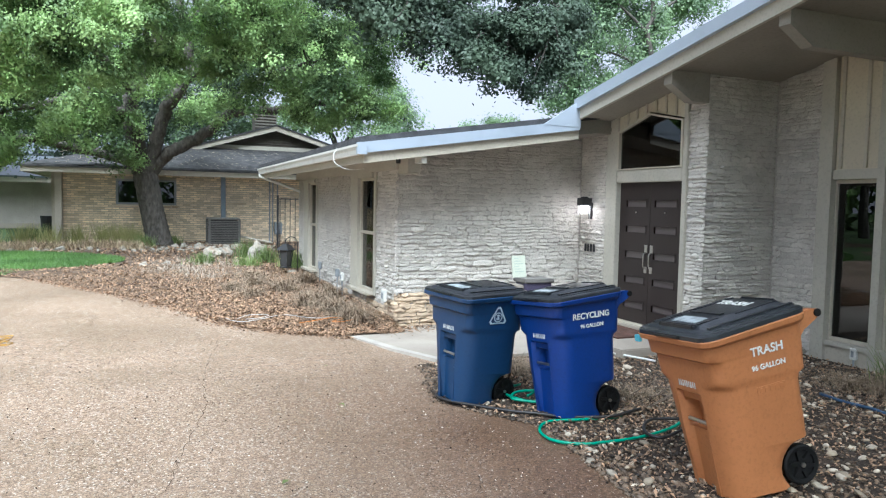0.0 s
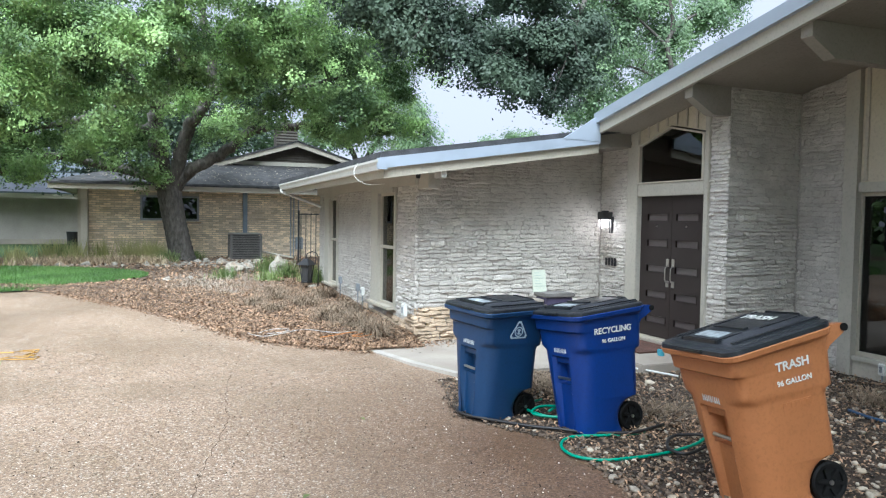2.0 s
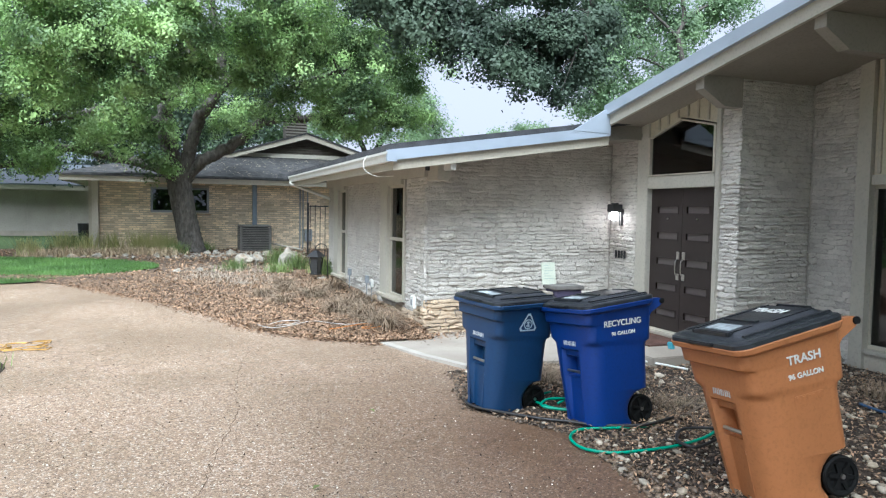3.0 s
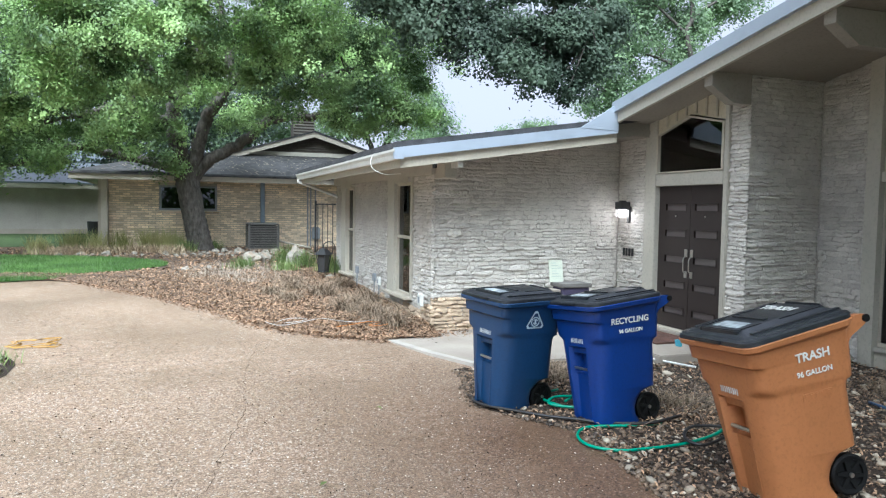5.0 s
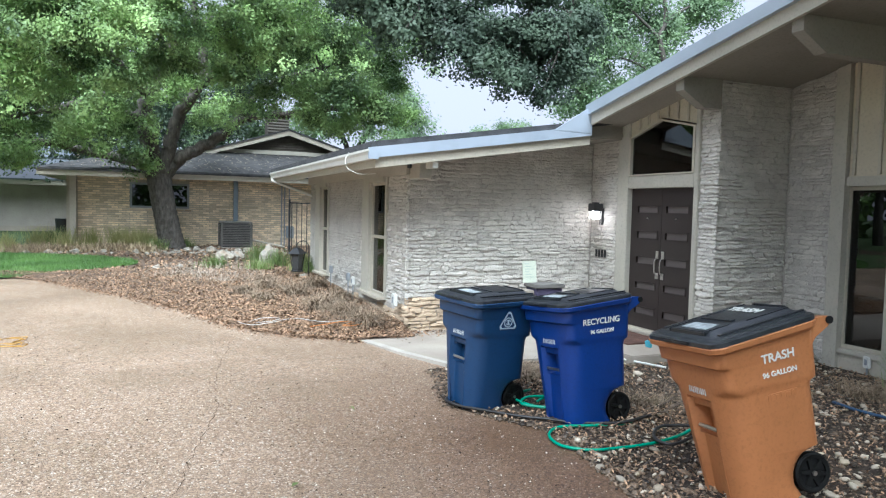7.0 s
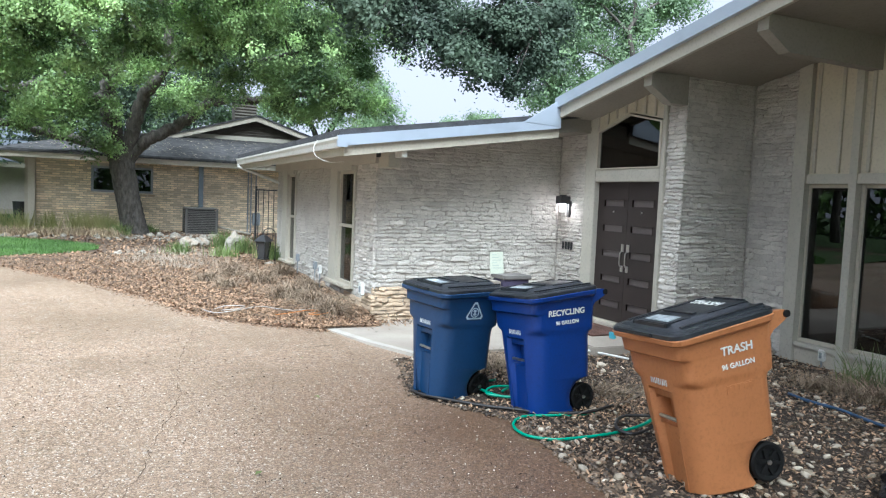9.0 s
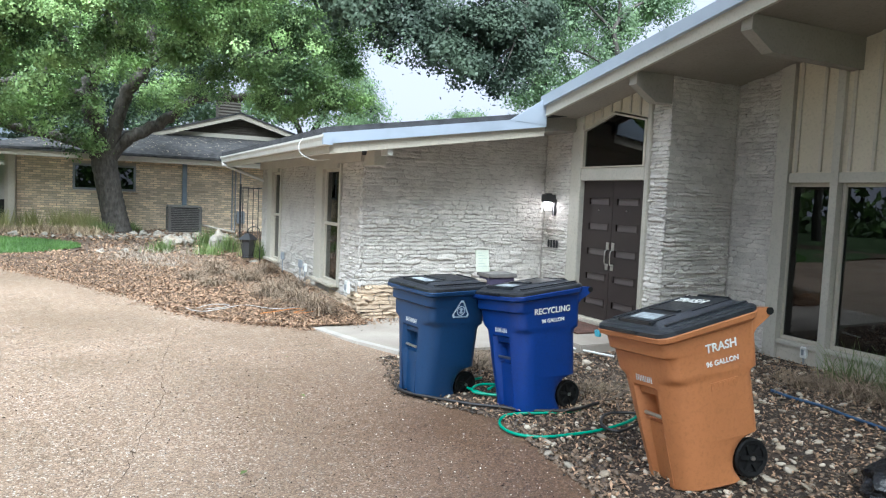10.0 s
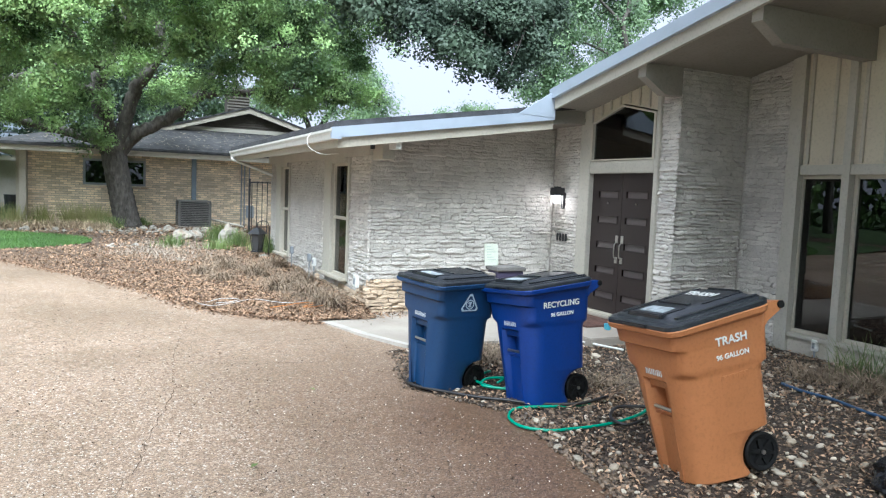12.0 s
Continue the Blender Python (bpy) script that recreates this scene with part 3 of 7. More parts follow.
for y in (7.42, 7.62, 7.82, 8.02, 8.22, 8.42):
    zb = 3.20 - 0.31 * abs(y - 7.94) if y > 7.94 else 3.20 - 0.22 * (7.94 - y)
    part("batten", boxes((XD - 0.005, XD + 0.022, y - 0.018, y + 0.018, zb, soffit_gable(y) + 0.03), bevel=0.004), TRIM_PALE, over_door)
transom = empty("transom_window", pose(XD, 7.94, 2.39), "dark peaked transom window over the double door", "window", kind="structure")
bm = bmesh.new()
for (ya, za), (yb, zb) in zip(tr_pts, tr_pts[1:] + tr_pts[:1]):
    a, b, c = Vector((-0.02, ya - 7.94, za - 2.39)), Vector((-0.02, yb - 7.94, zb - 2.39)), Vector((-0.02, 0, 0.33))
    prism(bm, [a, b, b.lerp(c, 0.055), a.lerp(c, 0.055)], (0.09, 0, 0))
part("window_frame", bm, TRIM_PALE, transom)
p = part("pane", prism(bmesh.new(), [(0.03, y - 7.94, z - 2.39) for y, z in tr_pts], (0.006, 0, 0)), GLASS, transom)
p.visible_shadow = False


def door_leaf(y0, y1, inner_side, label):
    """A dark flush leaf with five sunk horizontal lites near the meeting stile, and a long pull."""
    d = empty("door_leaf", pose(XD + 0.07, (y0 + y1) / 2, 0.175), label, "door", group="double door", kind="structure")
    half, h = (y1 - y0) / 2, 2.03
    s = inner_side
    a, b = sorted((s * (half - 0.09), s * (half - 0.52)))
    rows = [(0, 0.045, -half, a, 0, h), (0, 0.045, b, half, 0, h)]
    zs = [0.20, 0.57, 0.94, 1.31, 1.68]
    last = 0.0
    for z in zs:
        rows.append((0, 0.045, a, b, last, z))
        last = z + 0.09
    rows.append((0, 0.045, a, b, last, h))
    part("slab", boxes(*rows), DOOR, d)
    for z in zs:
        part("lite", boxes((0.022, 0.034, a, b, z, z + 0.09)), DOOR_GLASS, d)
        part("lite_bead", boxes((-0.006, 0.02, a - 0.02, b + 0.02, z - 0.018, z), (-0.006, 0.02, a - 0.02, b + 0.02, z + 0.09, z + 0.108), (-0.006, 0.02, a - 0.018, a, z, z + 0.09), (-0.006, 0.02, b, b + 0.018, z, z + 0.09), bevel=0.003), DOOR, d)
    hy = s * (half - 0.055)
    bm = bmesh.new()
    tube(bm, smooth_line([(-0.004, hy, 0.80), (-0.045, hy, 0.83), (-0.052, hy, 0.92), (-0.045, hy, 1.01), (-0.004, hy, 1.04)], 5), 0.0085, 8)
    box(bm, -0.012, 0.0, hy - 0.03, hy + 0.03, 0.74, 0.83, 0.003)
    box(bm, -0.012, 0.0, hy - 0.03, hy + 0.03, 1.03, 1.14, 0.003)
    part("door_handle", bm, STEEL, d, "brushed steel pull handle", smooth=False)
    cyl_bm = cyl(bmesh.new(), (-0.012, s * (half - 0.30), 1.60), (0.002, s * (half - 0.30), 1.60), 0.012)
    part("viewer", cyl_bm, STEEL, d)
    return d


door_leaf(7.255, 7.936, 1, "dark brown door leaf with five narrow sunk lites")
door_leaf(7.942, 8.615, -1, "dark brown door leaf with five narrow sunk lites")
threshold = structure("threshold", boxes((XD - 0.06, XD + 0.16, 7.22, 8.64, 0.115, 0.168), bevel=0.01), TRIM_PALE, "pale painted door threshold", "threshold")
kick = structure("door_step", boxes((XD - 0.10, XD - 0.062, 7.24, 8.62, 0.116, 0.15), bevel=0.006), CONCRETE, "thin concrete step edge below the door", "step")
mat_bm = boxes((5.75, 6.40, 7.45, 8.45, 0.116, 0.136), bevel=0.008)
doormat = tagged(part("doormat", mat_bm, mat("coir_mat", (0.11, 0.055, 0.04), 0.95, 0.3, 6, 120, 0.8)), "dark reddish brown doormat on the porch slab", "doormat")

# ---- roofs ----
RX0 = 5.9                                   # outer edge of the gable
PEAK = 1.2
def roof_slab(x0, x1, lift, thick, y_low, y_peak, y_far, material, name, label, category):
    z = lambda y: 3.53 + SL * (YP - max(y, PEAK)) - SL * max(0.0, PEAK - y) + lift
    pts = [(x0, y_low, z(y_low)), (x0, y_peak, z(y_peak)), (x0, y_far, z(y_far)), (x0, y_far, z(y_far) + thick), (x0, y_peak, z(y_peak) + thick), (x0, y_low, z(y_low) + thick)]
    return structure(name, prism(bmesh.new(), pts, (x1 - x0, 0, 0)), material, label, category)


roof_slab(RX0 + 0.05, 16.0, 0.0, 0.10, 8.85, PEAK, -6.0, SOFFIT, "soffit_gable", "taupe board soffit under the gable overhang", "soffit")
roof_slab(RX0 + 0.05, 16.0, 0.17, 0.06, 9.2, PEAK, -6.0, SHINGLE, "roof_gable", "dark shingle gable roof", "roof")
roof_slab(RX0, RX0 + 0.05, -0.045, 0.145, 8.75, PEAK, -6.0, TRIM, "fascia_gable", "taupe painted gable fascia board", "fascia")
roof_slab(RX0 - 0.06, RX0 + 0.12, 0.10, 0.15, 8.75, PEAK, -6.0, METAL_EDGE, "roof_edge_gable", "grey blue metal roof edge along the gable", "roof edge")
for k, y in enumerate((6.92, 5.24, 3.55, 1.86)):
    bm = bmesh.new()
    z = soffit_gable(y)
    xe = XD + 0.02 if k == 0 else XR + 0.1
    prism(bm, [(RX0 + 0.07, y - 0.07, z - 0.0), (RX0 + 0.07, y - 0.07, z - 0.16), (RX0 + 0.40, y - 0.07, z - 0.35), (xe, y - 0.07, z - 0.35), (xe, y - 0.07, z + 0.02)], (0, 0.14, 0))
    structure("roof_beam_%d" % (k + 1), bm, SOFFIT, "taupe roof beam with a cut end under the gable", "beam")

# low wing roof, rising gently away from the drive
def wing_slab(name, x0, x1, y0, y1, lift, thick, material, label, category):
    bm = bmesh.new()
    prism(bm, [(x0, y0, soffit_wing(x0) + lift), (x1, y0, soffit_wing(x1) + lift), (x1, y0, soffit_wing(x1) + lift + thick), (x0, y0, soffit_wing(x0) + lift + thick)], (0, y1 - y0, 0))
    return structure(name, bm, material, label, category)


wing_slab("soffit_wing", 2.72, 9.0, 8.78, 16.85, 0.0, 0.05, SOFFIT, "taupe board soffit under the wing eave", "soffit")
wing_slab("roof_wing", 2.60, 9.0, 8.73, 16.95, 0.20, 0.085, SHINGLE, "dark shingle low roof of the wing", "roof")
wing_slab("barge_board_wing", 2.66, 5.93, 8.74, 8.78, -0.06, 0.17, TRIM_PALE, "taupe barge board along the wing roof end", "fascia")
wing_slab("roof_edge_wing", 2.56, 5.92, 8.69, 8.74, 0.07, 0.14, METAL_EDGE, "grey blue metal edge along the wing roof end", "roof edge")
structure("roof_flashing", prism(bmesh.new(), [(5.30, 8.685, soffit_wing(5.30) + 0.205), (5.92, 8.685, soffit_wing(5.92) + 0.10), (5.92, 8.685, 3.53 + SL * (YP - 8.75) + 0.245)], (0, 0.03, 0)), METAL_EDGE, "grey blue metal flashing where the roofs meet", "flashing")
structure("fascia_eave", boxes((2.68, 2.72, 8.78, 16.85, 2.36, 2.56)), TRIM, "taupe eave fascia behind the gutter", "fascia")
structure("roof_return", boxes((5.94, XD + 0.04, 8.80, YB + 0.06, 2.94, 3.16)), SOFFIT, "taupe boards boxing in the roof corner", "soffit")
structure("rafter_tail_1", boxes((3.43, 3.61, 9.15, YB + 0.1, 2.26, soffit_wing(3.40) + 0.02), bevel=0.006), TRIM, "taupe boxed beam under the wing roof end", "beam")
structure("rafter_tail_2", boxes((3.478, 3.56, 8.79, 9.05, 2.385, soffit_wing(3.5) + 0.02), bevel=0.006), GUTTER, "white block beside the boxed beam", "beam")
frieze = structure("frieze", boxes((XA - 0.03, XA + 0.02, YB - 0.03, 16.4, 2.32, 2.52)), TRIM, "taupe frieze board above the wing wall", "trim")

# gutter with an open trough and a downspout
prof = [(0.0, 0.13), (0.0, 0.01), (0.02, 0.0), (0.09, 0.0), (0.105, 0.06), (0.125, 0.10), (0.125, 0.13), (0.118, 0.13), (0.118, 0.104), (0.098, 0.063), (0.085, 0.008), (0.022, 0.008), (0.008, 0.014), (0.008, 0.13)]
gutter_thing = empty("gutter", pose(2.68, 8.66, 2.455), "white metal eave gutter along the wing roof", "gutter")
part("trough", prism(bmesh.new(), [(-a, 0, b) for a, b in prof], (0, 8.2, 0)), GUTTER, gutter_thing)
part("end_cap", boxes((-0.125, 0.0, -0.006, 0.0, 0.0, 0.13)), METAL_EDGE, gutter_thing)
ds = bmesh.new()
tube(ds, smooth_line([(-0.06, 8.05, 0.0), (-0.05, 8.03, -0.06), (0.5, 7.72, -0.28), (0.80, 7.58, -0.40)], 4), 0.035, 8)
part("downspout", ds, GUTTER, gutter_thing, smooth=True)

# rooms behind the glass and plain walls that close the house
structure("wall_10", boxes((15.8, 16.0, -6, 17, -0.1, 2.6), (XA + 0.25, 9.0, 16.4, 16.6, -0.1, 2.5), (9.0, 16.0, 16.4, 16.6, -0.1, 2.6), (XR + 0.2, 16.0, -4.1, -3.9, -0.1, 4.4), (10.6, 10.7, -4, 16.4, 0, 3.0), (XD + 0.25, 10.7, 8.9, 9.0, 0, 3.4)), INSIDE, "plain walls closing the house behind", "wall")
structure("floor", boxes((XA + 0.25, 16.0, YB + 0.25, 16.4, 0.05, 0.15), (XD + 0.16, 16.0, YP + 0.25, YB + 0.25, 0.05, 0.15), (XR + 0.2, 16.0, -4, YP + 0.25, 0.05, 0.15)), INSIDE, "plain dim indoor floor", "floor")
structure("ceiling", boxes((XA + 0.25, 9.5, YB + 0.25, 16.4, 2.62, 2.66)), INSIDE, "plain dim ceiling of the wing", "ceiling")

# ---- wheeled carts ----
def plastic(name, colour, rough=0.42):
    return mat(name, colour, rough, 0.08, 2.5, 45, 0.06, stain=tuple(c * 0.7 for c in colour), stain_scale=5.0, stain_amount=0.45)


CART_BLACK = mat("black_lid_plastic", (0.016, 0.018, 0.022), 0.30, 0.3, 5.0, 60, 0.12, stain=(0.07, 0.075, 0.08), stain_scale=11.0, stain_amount=0.45)
TYRE = mat("black_wheel_plastic", (0.008, 0.008, 0.008), 0.6, 0.2, 6.0, 60, 0.1, spec=0.2)
WHITE_PRINT = mat("white_print", (0.75, 0.75, 0.72), 0.5, 0.06, 8.0, 80, 0.0)


RISE = 0.088                                # from the front of the mouth to its back


def tilt_z(y, z):
    """The mouth of the cart rises towards its handle."""
    k = min(1.0, max(0.0, (z - 0.72) / 0.28))
    return z + RISE * k * (y + 0.36) / 0.70


def half_w(z):
    return 0.238 + 0.128 * z


def front_y(z):
    lip = min(1.0, max(0.0, (z - 0.862) / 0.022))
    return -0.212 - 0.092 * z - 0.034 * lip * lip * (3 - 2 * lip)


def back_y(z):
    if z < 0.315:
        return 0.375 - math.sqrt(max(0.0, 0.176 ** 2 - (z - 0.139) ** 2)) - 0.005
    if z < 0.735:
        return 0.378 - 0.12 * (z - 0.315)
    return 0.360 - 0.05 * (z - 0.735)


def ring_points(hw, yf, yb, r, inset, pocket, rb):
    """One ring of the body, with a sunk channel in the middle of the front."""
    pts = []
    def corner(cx, cy, a0, r=r):
        for k in range(5):
            a = radians(a0 + k * 22.5)
            pts.append((cx + r * math.cos(a), cy + r * math.sin(a)))
    corner(hw - rb, yb - rb, 0, rb)
    corner(-hw + rb, yb - rb, 90, rb)
    corner(-hw + r, yf + r, 180)
    w = 0.115
    for x, d in ((-w - 0.018, 0), (-w, inset), (-w + 0.02, inset + pocket), (w - 0.02, inset + pocket), (w, inset), (w + 0.015, 0)):
        pts.append((x, yf + d))
    corner(hw - r, yf + r, 270)
    return pts


def rounded(hw, yf, yb, r):
    pts = []
    for cx, cy, a0 in ((hw - r, yb - r, 0), (-hw + r, yb - r, 90), (-hw + r, yf + r, 180), (hw - r, yf + r, 270)):
        for k in range(6):
            a = radians(a0 + k * 18)
            pts.append((cx + r * math.cos(a), cy + r * math.sin(a)))
    return pts


def loft(bm, rings, cap=(True, True)):
    vs = [[bm.verts.new((x, y, tilt_z(y, z))) for x, y in pts] for z, pts in rings]
    for a, b in zip(vs, vs[1:]):
        for k in range(len(a)):
            j = (k + 1) % len(a)
            bm.faces.new((a[k], a[j], b[j], b[k]))
    if cap[0]:
        bm.faces.new(list(reversed(vs[0])))
    if cap[1]:
        bm.faces.new(vs[-1])
    bmesh.ops.recalc_face_normals(bm, faces=bm.faces)
    return bm


def lettering(text, width, material, parent, m, name="lettering", label=""):
    """Words in the built-in font as a thin mesh, centred, so wide, on the pose m (x along the words, y up the letters)."""
    cu = bpy.data.curves.new("words", 'FONT')
    cu.body = text
    cu.align_x = 'CENTER'
    cu.align_y = 'CENTER'
    cu.extrude = 0.002
    cu.offset = 0.017
    ob = bpy.data.objects.new("words", cu)
    scene.collection.objects.link(ob)
    bpy.context.view_layer.update()
    me = bpy.data.meshes.new_from_object(ob.evaluated_get(bpy.context.evaluated_depsgraph_get()))
    bpy.data.objects.remove(ob)
    xs = [v.co.x for v in me.vertices]
    k = width / (max(xs) - min(xs))
    me.transform(Matrix.Diagonal((k, k, 1, 1)))
    me.materials.clear()
    me.materials.append(material)
    ob = new(name, me)
    ob.parent = parent
    ob.matrix_local = m
    if label:
        tagged(ob, label)
    return ob


def side_pose(y, z, lift=0.006):
    """A pose on the cart's right flank: words run from front to back."""
    tilt = math.atan2(half_w(0.95) - half_w(0.8), 0.15)
    slope = math.atan2(RISE, 0.70)
    m = Matrix(((0, math.sin(tilt), math.cos(tilt)), (1, 0, 0), (0, math.cos(tilt), -math.sin(tilt)))).to_4x4()
    m = m @ Matrix.Rotation(slope * 0.7, 4, 'Z')
    m.translation = (half_w(z - 0.6 * RISE * (y + 0.36) / 0.70) + lift, y, z)
    return m


def cart(m, colour, label, words=(), emblem=False, lid_words="", embossed=False, tag=False):
    c = empty("wheeled_cart", m, label, "bin", group="wheeled carts on the drive")
    bm = bmesh.new()
    zs = [0.0, 0.012, 0.06, 0.10, 0.14, 0.18, 0.22, 0.26, 0.29, 0.314, 0.318, 0.34, 0.40, 0.405, 0.425, 0.575, 0.60, 0.64, 0.66, 0.68, 0.694, 0.705, 0.716, 0.727, 0.742, 0.76, 0.80, 0.862, 0.868, 0.873, 0.878, 0.884, 0.93, 0.99, 1.0]
    rings = []
    for z in zs:
        s = 0.012 if z == 0.0 else 0.0
        ins = 0.035 if z < 0.66 else 0.0
        k = min(1.0, max(0.0, (0.742 - z) / 0.05))
        r = 0.07 + 0.085 * k * k * (3 - 2 * k)
        poc = 0.085 if 0.424 < z < 0.576 else (0.015 if z < 0.42 else 0.0)
        rings.append((z, ring_points(half_w(z) - s, front_y(z) + s, max(back_y(z), 0.194) - s, r, ins, poc, 0.07 + 0.03 * k)))
    body = part("body", loft(bm, rings, (True, False)), colour, c)
    body.data.shade_smooth()
    body.data.set_sharp_from_angle(angle=radians(32))
    bm = bmesh.new()
    loft(bm, [(0.965, rounded(0.370, -0.338, 0.335, 0.07)), (0.985, rounded(0.404, -0.374, 0.35, 0.085)), (1.012, rounded(0.410, -0.379, 0.352, 0.085)), (1.018, rounded(0.404, -0.373, 0.347, 0.08)), (1.012, rounded(0.36, -0.33, 0.31, 0.07))], (False, False))
    part("rim", bm, colour, c, smooth=False)
    # lid: edge, raised field, two ribs, grip at the front
    bm = bmesh.new()
    loft(bm, [(1.013, rounded(0.386, -0.365, 0.345, 0.07)), (1.018, rounded(0.398, -0.376, 0.355, 0.08)), (1.042, rounded(0.396, -0.375, 0.355, 0.08)), (1.050, rounded(0.386, -0.365, 0.348, 0.075)), (1.052, rounded(0.352, -0.325, 0.33, 0.06)), (1.062, rounded(0.342, -0.312, 0.325, 0.05)), (1.068, rounded(0.26, -0.29, 0.31, 0.05)), (1.082, rounded(0.238, -0.27, 0.295, 0.05)), (1.09, rounded(0.15, -0.12, 0.25, 0.04))])
    lid = part("lid", bm, CART_BLACK, c, "black ribbed plastic lid wet with rain")
    lid.data.shade_smooth()
    lid.data.set_sharp_from_angle(angle=radians(28))
    for x in (-0.30, 0.30):
        bm = boxes((x - 0.024, x + 0.024, -0.285, 0.325, 1.05, 1.074), bevel=0.01)
        for v in bm.verts:
            v.co.z = tilt_z(v.co.y, v.co.z)
        part("lid_rib", bm, CART_BLACK, lid)
    for x0, x1, y0, y1 in ((-0.18, 0.18, -0.305, -0.285), (-0.20, -0.18, -0.305, -0.12), (0.18, 0.20, -0.305, -0.12), (-0.22, -0.20, -0.02, 0.29), (0.20, 0.22, -0.02, 0.29), (-0.16, 0.16, 0.30, 0.32)):
        bm = boxes((x0, x1, y0, y1, 1.055, 1.090), bevel=0.006)
        for v in bm.verts:
            v.co.z = tilt_z(v.co.y, v.co.z)
        part("lid_rib", bm, CART_BLACK, lid)
    part("lid_grip", boxes((-0.14, 0.14, -0.392, -0.37, 1.022, 1.042), bevel=0.008), CART_BLACK, lid)
    bm = boxes((-0.17, 0.17, -0.10, -0.045, 1.07, 1.100), bevel=0.012)
    for v in bm.verts:
        v.co.z = tilt_z(v.co.y, v.co.z)
    part("lid_ridge", bm, CART_BLACK, lid)
    bm = boxes((-0.13, 0.13, -0.25, -0.14, 1.06, 1.0885), bevel=0.002)
    for v in bm.verts:
        v.co.z = tilt_z(v.co.y, v.co.z)
    part("lid_sticker", bm, STICKER, lid, "worn pale paper sticker")
    if lid_words:
        sl = math.atan2(RISE, 0.70)
        lettering(lid_words, 0.30, WHITE_PRINT, lid, Matrix.Translation((0.0, 0.13, tilt_z(0.13, 1.101))) @ Matrix.Rotation(math.pi, 4, 'Z') @ Matrix.Rotation(-sl, 4, 'X') @ Matrix.Rotation(math.pi, 4, 'Z'), label="white word on the lid")
    # handle arms, bar and end caps
    for s in (1, -1):
        bm = bmesh.new()
        prism(bm, [(s * 0.345, 0.30, 0.93), (s * 0.345, 0.345, 0.985), (s * 0.345, 0.44, 1.04), (s * 0.345, 0.475, 1.07), (s * 0.345, 0.465, 1.10), (s * 0.345, 0.42, 1.105), (s * 0.345, 0.35, 1.10), (s * 0.345, 0.30, 1.08)], (-s * 0.055, 0, 0))
        part("handle_arm", bm, colour, c)
        part("end_cap", cyl(bmesh.new(), (s * 0.344, 0.452, 1.078), (s * 0.356, 0.452, 1.078), 0.024), TYRE, c)
    part("handle_bar", cyl(bmesh.new(), (-0.30, 0.452, 1.072), (0.30, 0.452, 1.072), 0.016), colour, c)
    yb = front_y(0.46) + 0.03
    part("lift_bar", cyl(bmesh.new(), (-0.095, yb, 0.462), (0.095, yb, 0.462), 0.013), STEEL, c, "galvanised steel lift bar")
    part("axle", cyl(bmesh.new(), (-0.19, 0.331, 0.126), (0.19, 0.331, 0.126), 0.012), STEEL, c)
    for s in (1, -1):
        bm = bmesh.new()
        m2 = Matrix.Translation((s * 0.180, 0.331, 0.126)) @ Matrix.Rotation(math.pi / 2, 4, 'Y')
        prof = [(0.091, -0.024), (0.114, -0.029), (0.127, -0.019), (0.127, 0.019), (0.114, 0.029), (0.091, 0.024)]
        vs = [[bm.verts.new(m2 @ Vector((r * math.cos(2 * math.pi * k / 32), r * math.sin(2 * math.pi * k / 32), h))) for k in range(32)] for r, h in prof]
        for a, b in zip(vs, vs[1:] + vs[:1]):
            for k in range(32):
                bm.faces.new((a[k], a[(k + 1) % 32], b[(k + 1) % 32], b[k]))
        bmesh.ops.recalc_face_normals(bm, faces=bm.faces)
        wheel = part("wheel", bm, TYRE, c, smooth=False)
        bm = bmesh.new()
        cyl(bm, m2 @ Vector((0, 0, -0.012)), m2 @ Vector((0, 0, 0.012)), 0.094, seg=24)
        cyl(bm, m2 @ Vector((0, 0, -0.03)), m2 @ Vector((0, 0, 0.03)), 0.028, seg=16)
        for k in range(6):
            a = k * math.pi / 3 + 0.3
            d = Vector((math.cos(a), math.sin(a), 0))
            n2 = Vector((-d.y, d.x, 0)) * 0.011
            pl = [d * 0.02 - n2 * 1.6, d * 0.092 - n2 * 0.8, d * 0.092 + n2 * 0.8, d * 0.02 + n2 * 1.6]
            sp = prism(bmesh.new(), [m2 @ (p + Vector((0, 0, -0.030))) for p in pl], m2.to_3x3() @ Vector((0, 0, 0.060)))
            part("spoke", sp, TYRE, wheel)
        part("disc", bm, TYRE, wheel)
        part("hub_cap", cyl(bmesh.new(), m2 @ Vector((0, 0, -0.040)), m2 @ Vector((0, 0, 0.040)), 0.015), STEEL, wheel)
    for text, width, z, y in words:
        lettering(text, width, WHITE_PRINT, c, side_pose(y, tilt_z(y, z) - 0.0), label="white printed words")
    # serial marks: plain bars on the front collar
    sl = -math.atan2(front_y(0.70) - front_y(0.5), 0.2)
    for k in range(9):
        x, w = 0.09 - 0.021 * k, (0.0035, 0.0055, 0.0045)[k % 3]
        part("serial_mark", boxes((x - w, x + w, front_y(0.705) - 0.003, front_y(0.705) + 0.02, 0.688 + 0.003 * (k % 2), 0.728)), SERIAL, c)
    if emblem:
        mm = side_pose(0.033, 0.868) @ Matrix.Scale(0.80, 4)
        bm = bmesh.new()
        tri = [(0.13 * math.sin(a + d), 0.13 * math.cos(a + d)) for a in (0, 2 * math.pi / 3, 4 * math.pi / 3) for d in (-0.14, 0.14)]
        tri_in = [(x * 0.8, y * 0.8) for x, y in tri]
        for i in range(6):
            j = (i + 1) % 6
            prism(bm, [(*tri[i], 0), (*tri[j], 0), (*tri_in[j], 0), (*tri_in[i], 0)], (0, 0, 0.002))
